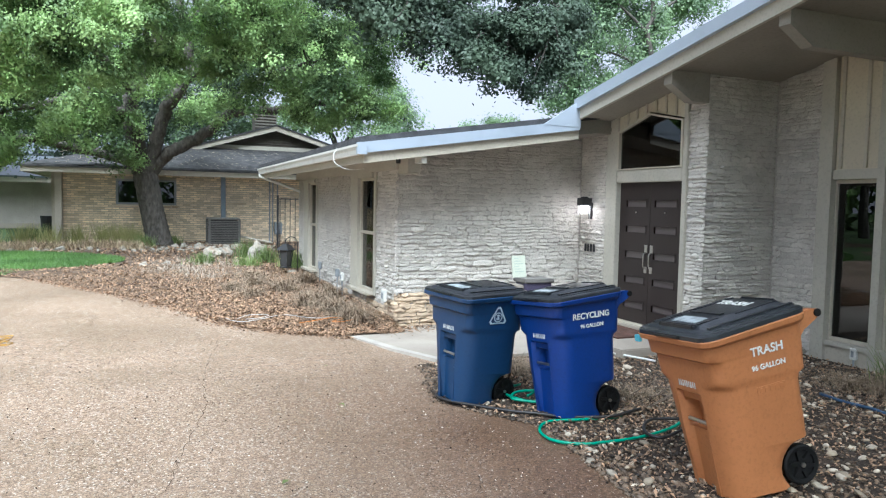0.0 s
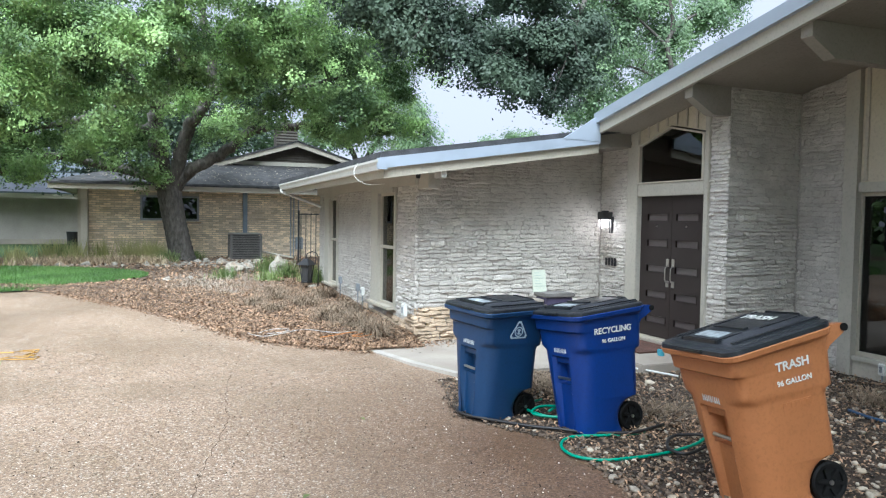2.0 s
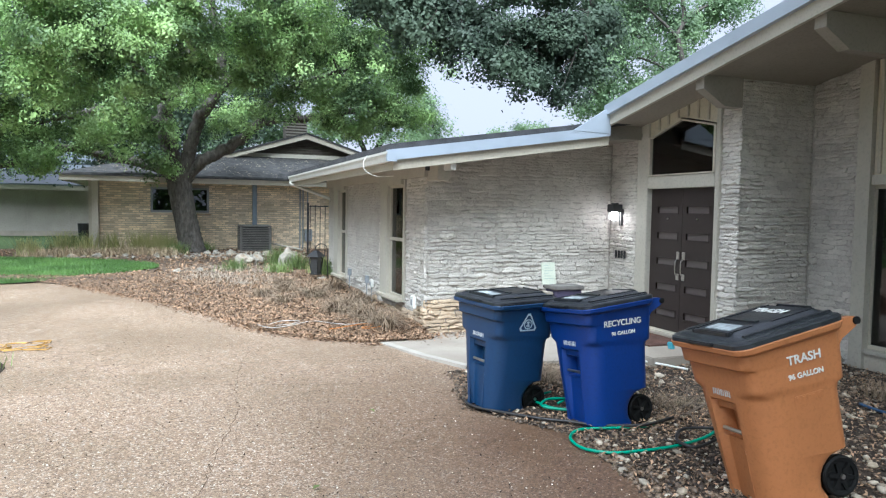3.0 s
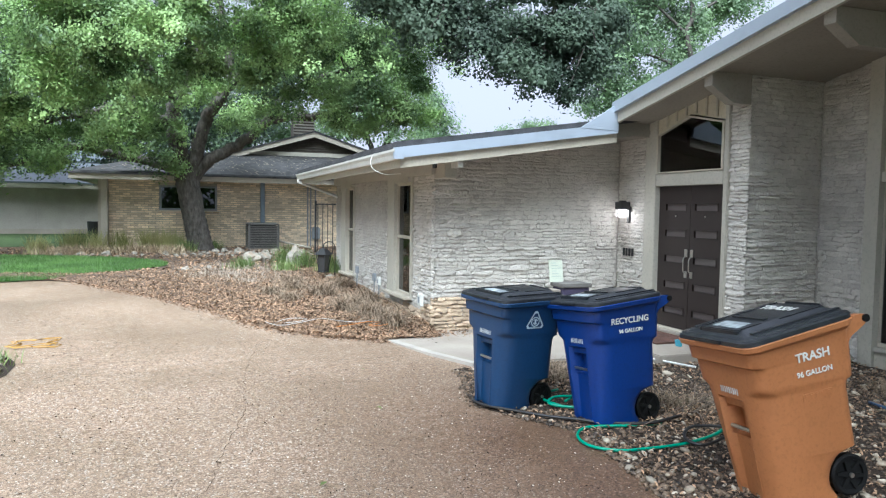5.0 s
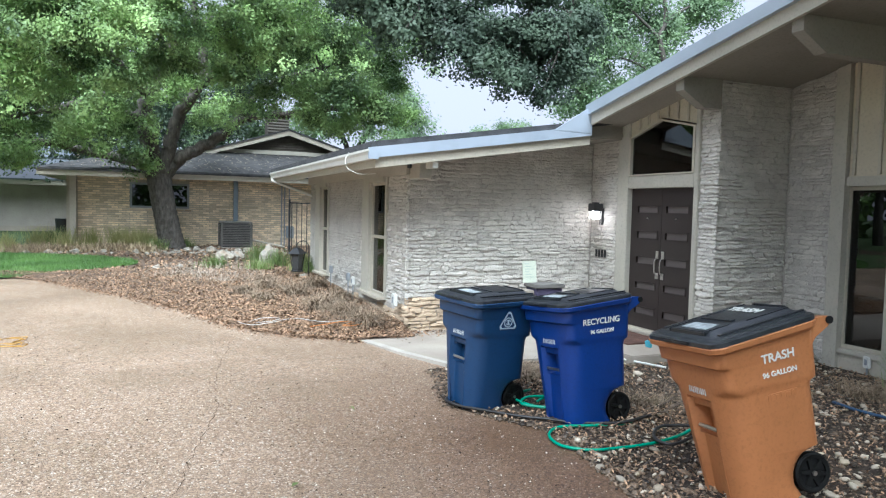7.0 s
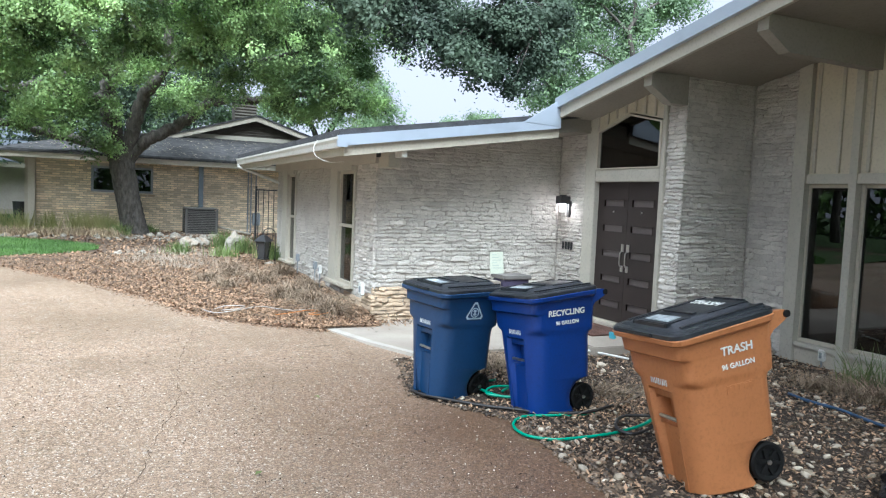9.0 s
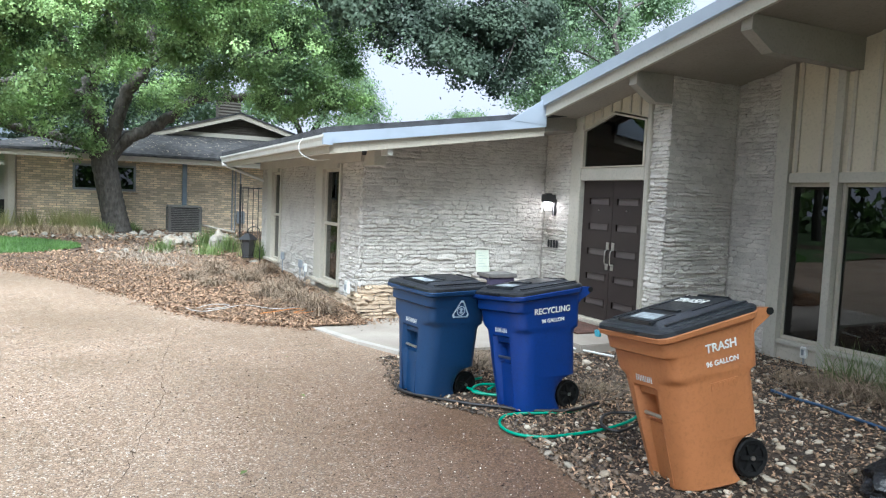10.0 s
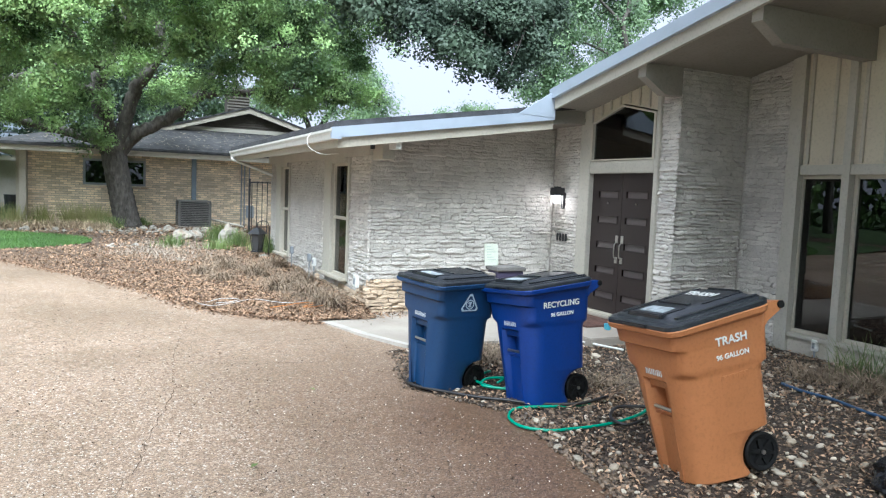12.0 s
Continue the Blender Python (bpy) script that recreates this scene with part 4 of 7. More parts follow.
        for r0, r1, a0, a1 in ((0.060, 0.048, 0, 360), (0.034, 0.026, 20, 150), (0.034, 0.026, 200, 330)):
            n = max(6, int((a1 - a0) / 15))
            for i in range(n):
                a, b = radians(a0 + (a1 - a0) * i / n), radians(a0 + (a1 - a0) * (i + 1) / n)
                prism(bm, [(r0 * math.cos(a), r0 * math.sin(a) + 0.0, 0), (r0 * math.cos(b), r0 * math.sin(b), 0), (r1 * math.cos(b), r1 * math.sin(b), 0), (r1 * math.cos(a), r1 * math.sin(a), 0)], (0, 0, 0.002))
        for x0, x1, y0, y1 in ((-0.012, 0.012, -0.03, 0.03), (-0.05, 0.05, -0.078, -0.066)):
            box(bm, x0, x1, y0, y1, 0, 0.002)
        e = part("emblem", bm, PALE_PRINT, c, "pale triangular emblem")
        e.matrix_local = mm
    if tag:
        part("strap", boxes((-0.396, -0.34, -0.384, -0.36, 0.955, 1.0), bevel=0.004), CYAN, c, "torn light blue strap at the rim")
    if embossed:
        bm = boxes((-0.10, 0.10, -0.028, 0.028, -0.004, 0.002), bevel=0.003)
        for k in range(5):
            box(bm, -0.08 + 0.035 * k, -0.058 + 0.035 * k, -0.016, 0.016, 0, 0.004)
        e = part("embossed_mark", bm, colour, c)
        mm = side_pose(0.085, 0.672)
        mm.translation = (half_w(0.672) + 0.001, 0.085, 0.672)
        e.matrix_local = mm
    return c


SERIAL = mat("worn_white_print", (0.50, 0.52, 0.52), 0.5, 0.3, 30.0, 160, 0.0)
CYAN = mat("light_blue_strap", (0.10, 0.42, 0.55), 0.5, 0.1, 6, 40, 0.0)
STICKER = mat("worn_paper_sticker", (0.42, 0.46, 0.48), 0.4, 0.3, 9.0, 60, 0.05, stain=(0.1, 0.1, 0.11), stain_scale=14.0, stain_amount=0.9)
PALE_PRINT = mat("pale_blue_print", (0.42, 0.52, 0.60), 0.5, 0.1, 8.0, 80, 0.0)
BLUE_DARK = plastic("dark_blue_plastic", (0.010, 0.043, 0.118))
BLUE = plastic("bright_blue_plastic", (0.004, 0.034, 0.20))
ORANGE = plastic("orange_plastic", (0.42, 0.165, 0.06), 0.46)
cart(pose(2.80, 5.90, 0.0, -6.07, 1.04, -80.8) @ Matrix.Scale(0.967, 4), BLUE_DARK, "dark blue wheeled cart with a pale triangle emblem", emblem=True)
cart(pose(3.468, 5.185, 0.0, -0.89, -5.16, -87.4) @ Matrix.Scale(0.990, 4), BLUE, "bright blue recycling cart with a black lid", words=(("RECYCLING", 0.38, 0.875, 0.024), ("96 GALLON", 0.24, 0.80, 0.04)))
cart(pose(3.629, 3.378, 0.014, 7.21, -5.28, -99.66) @ Matrix.Scale(1.03, 4), ORANGE, "orange trash cart with a black lid, tilted on stones", words=(("TRASH", 0.225, 0.883, 0.062), ("96 GALLON", 0.235, 0.80, 0.072)), lid_words="TRASH", embossed=True, tag=True)

# ---- wall lantern by the door ----
sconce = empty("wall_lantern", pose(XD - 0.0, 9.27, 1.55), "black wall lantern with a lit bulb on the stone", "lamp")
part("back_plate", boxes((-0.02, 0.03, -0.032, 0.032, 0.10, 0.36), bevel=0.005), BLACK_METAL, sconce)
part("arm", cyl(bmesh.new(), (0.0, 0, 0.36), (-0.12, 0, 0.40), 0.012), BLACK_METAL, sconce)
bm = bmesh.new()
box(bm, -0.205, -0.035, -0.085, 0.085, 0.31, 0.43, 0.008)
box(bm, -0.165, -0.075, -0.045, 0.045, 0.43, 0.45, 0.006)
part("cap", bm, BLACK_METAL, sconce)
bm = bmesh.new()
for sx in (-1, 1):
    for sy in (-1, 1):
        box(bm, -0.12 + sx * 0.062 - 0.003, -0.12 + sx * 0.062 + 0.003, sy * 0.062 - 0.003, sy * 0.062 + 0.003, -0.06, 0.31)
box(bm, -0.188, -0.052, -0.068, 0.068, -0.072, -0.06)
part("cage", bm, STEEL, sconce)
part("bulb", cyl(bmesh.new(), (-0.12, 0, 0.19), (-0.12, 0, 0.31), 0.052, 0.055, 14), glow_mat("lamp_glow", (1.0, 0.90, 0.88), 9.0), sconce, "glowing white bulb")
lamp_data = bpy.data.lights.new("lantern_light", 'POINT')
lamp_data.energy = 0.7
lamp_data.color = (1.0, 0.84, 0.80)
lamp_data.shadow_soft_size = 0.07
lamp = new("lantern_light", lamp_data)
lamp.location = (XD - 0.20, 9.21, 1.72)

# house number: plain dark bars
numbers = empty("house_number", pose(XD - 0.0, 9.24, 1.20), "dark metal house number plates on the stone", "sign")
for k in range(4):
    part("digit_bar", boxes((-0.02, -0.004, 0.12 - 0.075 * k - 0.022, 0.12 - 0.075 * k + 0.022, -0.06, 0.06), bevel=0.004), BLACK_METAL, numbers)

# box with a notice beside the wall
parcel = empty("storage_box", pose(5.45, 9.1, 0.07), "grey lidded box with a purple band by the wall", "box")
part("body", boxes((-0.22, 0.22, -0.16, 0.16, 0.0, 0.63), bevel=0.01), mat("dusky_purple_panel", (0.07, 0.06, 0.11), 0.6, 0.2, 6, 50, 0.1), parcel)
part("lid", boxes((-0.25, 0.25, -0.19, 0.19, 0.63, 0.69), bevel=0.012), mat("grey_stone_lid", (0.16, 0.15, 0.14), 0.8, 0.2, 6, 50, 0.2), parcel)
part("side_panel", boxes((-0.40, -0.225, -0.1, 0.16, 0.0, 0.60), bevel=0.01), CONCRETE, parcel)
notice = empty("notice_board", pose(5.27, 9.22, 0.76, -8, 0, 4), "pale green paper notice propped on the box", "sign")
part("sheet", boxes((-0.12, 0.12, -0.004, 0.004, 0.0, 0.33)), mat("pale_green_paper", (0.62, 0.65, 0.54), 0.7, 0.05, 8, 60, 0.0), notice)
for k in range(6):
    part("text_bar", boxes((-0.08, 0.04 + 0.04 * ((k * 7) % 3 - 1), -0.0065, -0.004, 0.28 - 0.04 * k, 0.29 - 0.04 * k)), mat("faded_ink", (0.45, 0.52, 0.46), 0.8, 0.1, 9, 60, 0.0) if k == 0 else bpy.data.materials["faded_ink"], notice)

# ---- outlets and boxes on the walls ----
def outlet(m, label, w=0.085, h=0.14, pipe=0.0):
    o = empty("outdoor_outlet", m, label, "outlet")
    part("cover", boxes((-0.05, 0.0, -w / 2, w / 2, 0, h), bevel=0.01), WHITE_PLASTIC if "white" in label else GREY_METAL, o)
    part("flap", boxes((-0.058, -0.05, -w * 0.2, w * 0.2, h * 0.25, h * 0.75), bevel=0.003), GREY_METAL, o)
    if pipe:
        part("conduit", cyl(bmesh.new(), (-0.025, 0, -pipe), (-0.025, 0, 0.0), 0.012), GREY_METAL, o)
    return o


outlet(pose(XR + 0.03, 5.6, 0.09), "white plastic outdoor outlet cover below a window", pipe=0.12)
outlet(pose(XA - 0.09, 9.72, 0.40), "white plastic outdoor box low on the wall", 0.16, 0.18)
outlet(pose(XA - 0.09, 13.68, 0.52), "grey metal outdoor outlet on a conduit", 0.14, 0.14, pipe=0.3)
outlet(pose(XA - 0.09, 12.35, 0.50), "grey metal outdoor outlet on a conduit", 0.14, 0.14, pipe=0.3)
outlet(pose(XA - 0.09, 12.02, 0.46), "white plastic outdoor valve box on the wall", 0.13, 0.14, pipe=0.25)

# security camera under the wing eave and a loose white cable at the gutter
cam_thing = empty("eave_sensor", pose(3.35, 9.35, soffit_wing(3.35) - 0.05), "small dark sensor lamp under the wing eave", "sensor")
part("body", cyl(bmesh.new(), (0, 0, 0.02), (0, 0, -0.06), 0.038, 0.03), BLACK_METAL, cam_thing)
part("bracket", cyl(bmesh.new(), (0, 0, 0), (0, 0, 0.06), 0.006), BLACK_METAL, cam_thing)
bm = bmesh.new()
tube(bm, smooth_line([(2.58, 9.75, 2.60), (2.52, 9.72, 2.50), (2.54, 9.68, 2.38), (2.70, 9.60, 2.30), (2.9, 9.5, 2.31)], 6), 0.0045, 6)
tagged(part("loose_cable", bm, WHITE_PLASTIC, smooth=True), "thin white cable hanging in a loop from the gutter", "cable")

# ---- neighbouring brick house ----
NY = 23.6
n_house = empty("brick_house", pose(-2.35, NY, 0.3), "single-storey tan brick house with a grey hip roof", "house")
NX = -2.35


def npart(name, bm, material, parent=None, label=""):
    """A part of the brick house, given in world coordinates."""
    bmesh.ops.translate(bm, verts=bm.verts, vec=(2.35, -NY, -0.3))
    return part(name, bm, material, parent or n_house, label)


bm = boxes((NX, NX + 0.25, NY + 0.25, NY + 9, 0.1, 2.7))
npart("wall", bm, BRICK)
outer, hole = [(NX, 0.1), (11.0, 0.1), (11.0, 2.7), (NX, 2.7)], [(-0.62, 1.66), (1.09, 1.66), (1.09, 2.43), (-0.62, 2.43)]
bm = bmesh.new()
for i in range(4):
    j = (i + 1) % 4
    prism(bm, [(x, NY, z) for x, z in (outer[i], outer[j], hole[j], hole[i])], (0, 0.25, 0))
bmesh.ops.remove_doubles(bm, verts=bm.verts, dist=0.001)
# mortar darkened below its pale tone, so shading in the joints is coloured in
front_wall = npart("wall", bm, mat("shaded_brick_mortar", (0.40, 0.355, 0.29), 0.9, 0.15, 2.0, 40, 0.3))
npart("wall", boxes((NX + 0.3, 11, NY + 1.2, NY + 1.3, 0.1, 2.7)), INSIDE)
nw = npart("window", boxes((-0.62, -0.56, NY - 0.02, NY + 0.08, 1.66, 2.43), (1.03, 1.09, NY - 0.02, NY + 0.08, 1.66, 2.43), (-0.56, 1.03, NY - 0.02, NY + 0.08, 1.66, 1.72), (-0.56, 1.03, NY - 0.02, NY + 0.08, 2.37, 2.43), (0.20, 0.27, NY - 0.015, NY + 0.08, 1.72, 2.37)), GREY_METAL, None, "dark aluminium slider window")
# unseen ceiling added to stop daylight leaking in behind the window
npart("ceiling", boxes((NX + 0.05, 11, NY + 0.26, NY + 9, 2.64, 2.69)), INSIDE)
gp = npart("pane", boxes((-0.57, 1.04, NY + 0.04, NY + 0.046, 1.71, 2.38)), GLASS, nw)
for k in range(9):
    npart("louvre", boxes((0.27, 1.03, NY + 0.10, NY + 0.12, 1.74 + 0.072 * k, 1.78 + 0.072 * k)), GREY_METAL, nw)
npart("sill", boxes((-0.68, 1.15, NY - 0.05, NY, 1.57, 1.655), bevel=0.01), BRICK, nw)
npart("corner_post", boxes((NX + 0.1, NX + 0.28, NY - 0.16, NY - 0.02, 0.3, 2.66), bevel=0.01), TRIM_PALE)
npart("fascia", boxes((-3.05, 11, NY - 0.62, NY - 0.58, 2.56, 2.74), (-3.05, -3.01, NY - 0.58, NY + 9, 2.56, 2.74)), TRIM_PALE, None, "cream eave fascia")
npart("soffit", boxes((-3.01, 11, NY - 0.58, NY + 0.0, 2.60, 2.63), (-3.01, NX, NY, NY + 9, 2.60, 2.63)), TRIM)
bm = bmesh.new()
E0, G0, SR = NY - 0.66, 26.0, 0.30        # eave line, foot of the gablet, roof slope
zg = 2.76 + SR * (G0 - E0)
v = [bm.verts.new(p) for p in ((-3.1, E0, 2.76), (11, E0, 2.76), (11, G0, zg), (-3.1 + (G0 - E0), G0, zg), (-3.1, 33, 2.76), (-3.1 + (G0 - E0), 31, zg), (11, 31, zg))]
for f in ((0, 1, 2, 3), (0, 3, 5, 4)):
    bm.faces.new([v[i] for i in f])
ret = bmesh.ops.extrude_face_region(bm, geom=list(bm.faces))
bmesh.ops.translate(bm, verts=[x for x in ret["geom"] if isinstance(x, bmesh.types.BMVert)], vec=(0, 0, -0.05))
bmesh.ops.recalc_face_normals(bm, faces=bm.faces)
n_roof = npart("roof", bm, SHINGLE_GREY, None, "weathered dark grey shingle hip roof")
# rows of shingle tabs showing as low steps
r_ = random.Random(5)
for k in range(11):
    y0 = E0 + 0.03 + k * 0.235
    z0 = 2.76 + SR * (y0 - E0)
    bm = bmesh.new()
    prism(bm, [(-3.1 + (y0 - E0) + 0.32, y0, z0 + 0.004), (11, y0, z0 + 0.004), (11, y0, z0 + 0.026), (-3.1 + (y0 - E0) + 0.32, y0, z0 + 0.026)], (0, 0.24, 0.07))
    npart("shingle_course", bm, SHINGLE_GREY, n_roof)
# oak debris lying on the shingles
r_np = np.random.default_rng(77)
n_ = 650
rx_, ry_ = r_np.uniform(-2.2, 7.5, n_), r_np.uniform(E0 + 0.05, G0 - 0.1, n_)
aa_ = r_np.uniform(0, 6.28, n_)
dd_ = np.stack([np.cos(aa_), np.sin(aa_), SR * np.sin(aa_)], 1) * r_np.uniform(0.02, 0.06, (n_, 1))
ww_ = np.stack([-np.sin(aa_), np.cos(aa_), SR * np.cos(aa_)], 1) * 0.018
cc_ = np.stack([rx_, ry_, 2.76 + SR * (ry_ - E0) + 0.055], 1)
tagged(raw("roof_debris", np.stack([cc_ - dd_, cc_ + ww_, cc_ + dd_, cc_ - ww_], 1).reshape(-1, 3), np.arange(n_ * 4).reshape(n_, 4), mat("pale_fallen_bits", (0.32, 0.27, 0.2), 0.8, 0.2, 5.0, 40, 0.0, rand=0.5, island=True)), "pale leaf bits lying on the shingle roof", "leaf litter", kind="stuff")
# gablet with louvres
PXG, PZG = 4.55, 4.52
npart("gablet", prism(bmesh.new(), [(1.6, G0, zg - 0.05), (7.5, G0, zg - 0.05), (PXG, G0, PZG - 0.1)], (0, 4.0, 0)), mat("brown_vent_board", (0.10, 0.085, 0.07), 0.8, 0.2, 3, 30, 0.2))
for k in range(7):
    z = zg + 0.12 + 0.085 * k
    w = (PZG - 0.2 - z) / (PZG - zg) * 2.7
    if w > 0.1:
        npart("vent_slat", boxes((PXG - w, PXG + w, G0 - 0.06, G0 - 0.01, z, z + 0.045)), bpy.data.materials["brown_vent_board"])
npart("gablet_base", boxes((1.2, 7.9, G0 - 0.12, G0 - 0.02, zg - 0.02, zg + 0.12)), TRIM)
for s in (-1, 1):
    bm = bmesh.new()
    a, b = (PXG + s * 3.5, PZG - 1.08), (PXG, PZG)
    prism(bm, [(a[0], G0 - 0.4, a[1]), (b[0], G0 - 0.4, b[1]), (b[0], G0 - 0.4, b[1] - 0.17), (a[0], G0 - 0.4, a[1] - 0.14)], (0, 0.06, 0))
    npart("gablet_fascia", bm, TRIM_PALE)
    bm = bmesh.new()
    prism(bm, [(a[0], G0 - 0.44, a[1]), (b[0], G0 - 0.44, b[1]), (b[0], G0 - 0.44, b[1] + 0.06), (a[0], G0 - 0.44, a[1] + 0.06)], (0, 5.0, 0))
    npart("gablet_roof", bm, SHINGLE_GREY)
cup = npart("roof_vent", boxes((4.08, 4.86, 27.4, 28.2, 3.9, 5.2)), bpy.data.materials["brown_vent_board"], None, "louvred box vent on the ridge")
for k in range(5):
    npart("vent_slat", boxes((4.06, 4.88, 27.36, 27.40, 4.62 + 0.11 * k, 4.67 + 0.11 * k)), SOFFIT, cup)
npart("vent_cap", boxes((4.0, 4.94, 27.3, 28.3, 5.2, 5.26), bevel=0.02), SHINGLE_GREY, cup)
npart("downpipe", boxes((2.43, 2.57, NY - 0.13, NY - 0.01, 0.5, 2.6), bevel=0.015), mat("blue_grey_pipe", (0.20, 0.24, 0.28), 0.5, 0.1, 3, 30, 0.05))
for x in (3.97, 4.07, 4.22):
    npart("conduit", cyl(bmesh.new(), (x, NY - 0.05, 0.5), (x, NY - 0.05, 2.5), 0.022), GREY_METAL)
npart("meter_box", boxes((4.12, 4.36, NY - 0.18, NY - 0.02, 0.75, 1.15), bevel=0.02), GREY_METAL)

# air conditioner by the brick wall
ac = empty("air_conditioner", pose(2.42, 22.85, 0.46), "dark grey louvred air conditioner on a pad", "air conditioner")
AC_M = mat("dark_grey_coil", (0.115, 0.108, 0.10), 0.5, 0.15, 4, 40, 0.05)
part("core", boxes((-0.42, 0.42, -0.42, 0.42, 0.05, 0.76)), mat("black_coil", (0.02, 0.02, 0.022), 0.7, 0.2, 8, 60, 0.1), ac)
part("pad", boxes((-0.55, 0.55, -0.5, 0.5, -0.15, 0.05), bevel=0.02), CONCRETE, ac)
for x in (-0.44, 0.44):
    for y in (-0.44, 0.44):
        part("corner_post", boxes((x - 0.035, x + 0.035, y - 0.035, y + 0.035, 0.05, 0.78), bevel=0.01), AC_M, ac)
part("top", boxes((-0.48, 0.48, -0.48, 0.48, 0.78, 0.83), bevel=0.02), mat("grey_ac_top", (0.15, 0.142, 0.132), 0.5, 0.1, 4, 40, 0.05), ac)
for k in range(13):
    part("louvre", boxes((-0.42, 0.42, -0.455, -0.425, 0.08 + 0.053 * k, 0.108 + 0.053 * k)), AC_M, ac)
    part("louvre", boxes((-0.455, -0.425, -0.42, 0.42, 0.08 + 0.053 * k, 0.108 + 0.053 * k)), AC_M, ac)
bm = bmesh.new()
tube(bm, smooth_line([(2.95, 22.9, 0.72), (3.2, 22.7, 0.66), (3.5, 22.6, 0.60), (3.9, 22.5, 0.52)], 5), 0.03, 8)
tagged(part("coolant_pipe", bm, TRIM_PALE, smooth=True), "pale insulated pipe beside the air conditioner", "pipe")

# iron gate between the two houses
gate = empty("iron_gate", pose(3.85, 21.0, 0.3), "dark wrought iron gate with plain bars", "gate")
part("rail", boxes((-0.05, 1.6, -0.015, 0.015, 1.60, 1.63)), BLACK_METAL, gate)
part("rail", boxes((-0.05, 1.6, -0.015, 0.015, 0.12, 0.15)), BLACK_METAL, gate)
for k in range(11):
    part("bar", boxes((-0.02 + 0.15 * k, 0.0 + 0.15 * k, -0.01, 0.01, 0.05, 1.64)), BLACK_METAL, gate)
part("post", boxes((-0.1, -0.05, -0.025, 0.025, 0.0, 1.72)), BLACK_METAL, gate)

# grey house far beyond, with a metal roof
far = empty("grey_house", pose(-6.0, 33.0, 0.4), "low grey house with a pale ribbed metal roof", "house")
G_WALL = mat("grey_stucco", (0.38, 0.345, 0.31), 0.9, 0.15, 0.8, 20, 0.1)
G_ROOF = mat("pale_metal_roof", (0.16, 0.19, 0.21), 0.4, 0.1, 1.0, 20, 0.05, metal=0.3)
part("wall", boxes((-8, 6, 0, 0.3, 0.0, 2.2)), G_WALL, far)
part("base", boxes((-8, 6, -0.03, 0.0, 0.0, 0.35)), CONCRETE, far)
for k in range(6):
    part("panel_joint", boxes((-6 + 1.6 * k, -5.92 + 1.6 * k, -0.02, 0.0, 0.35, 2.1)), G_WALL, far)
part("fascia", boxes((-8, 6, -0.9, -0.85, 2.02, 2.2)), TRIM, far)
part("soffit", boxes((-8, 6, -0.85, 0.0, 2.1, 2.14)), TRIM, far)
bm = bmesh.new()
prism(bm, [(-8, -0.95, 2.2), (-8, 3.0, 3.2), (-8, 3.0, 3.26), (-8, -0.95, 2.26)], (14, 0, 0))
part("roof", bm, G_ROOF, far)
bm = bmesh.new()
prism(bm, [(-8, 3.2, 3.3), (-8, 6.5, 4.5), (-8, 6.5, 4.56), (-8, 3.2, 3.36)], (14, 0, 0))
up = part("upper_roof", bm, G_ROOF, far)
for k in range(30):
    bm = bmesh.new()
    prism(bm, [(-7 + 0.42 * k, 3.2, 3.36), (-7 + 0.42 * k, 6.5, 4.56), (-7 + 0.42 * k, 6.5, 4.62), (-7 + 0.42 * k, 3.2, 3.42)], (0.05, 0, 0))
    part("rib", bm, G_ROOF, up)
part("upper_wall", boxes((-8, 6, 3.3, 3.4, 2.6, 3.4)), G_WALL, far)
bin_ = tagged(part("dark_planter", cyl(bmesh.new(), (-2.75, 26.5, 0.5), (-2.75, 26.5, 1.22), 0.17, 0.23, 16), BLACK_METAL), "dark round planter beside the brick house", "planter")

# ---- trees ----
def leaf_cloud(name, centres, ways, spread, per, size, material, parent, seed, flat=0.75):
    """Leaves in clumps: every leaf a folded four-cornered blade, turned at random."""
    r = np.random.default_rng(seed)
    n = len(centres) * per
    c = np.repeat(centres, per, 0) + r.normal(0, 1, (n, 3)) * np.array([spread, spread, spread * flat])
    # each blade faces outward and up from its pad
    nn = (c - np.repeat(centres, per, 0)) / spread * 0.4 + np.repeat(ways, per, 0) * 0.8 + r.normal(0, 1, (n, 3)) * 0.42
    nn /= np.linalg.norm(nn, axis=1)[:, None] + 1e-9
    d = np.cross(nn, r.normal(0, 1, (n, 3)))
    d /= np.linalg.norm(d, axis=1)[:, None] + 1e-9
    w = np.cross(d, nn)
    L = size * r.uniform(0.6, 1.25, (n, 1))
    W = L * r.uniform(0.22, 0.34, (n, 1))
    verts = np.stack([c - d * L * 0.5, c + w * W - nn * W * 0.25 - d * L * 0.02, c + d * L * 0.5, c - w * W - nn * W * 0.25 - d * L * 0.02], 1).reshape(-1, 3)
    return raw(name, verts, np.arange(n * 4).reshape(n, 4), material, parent)


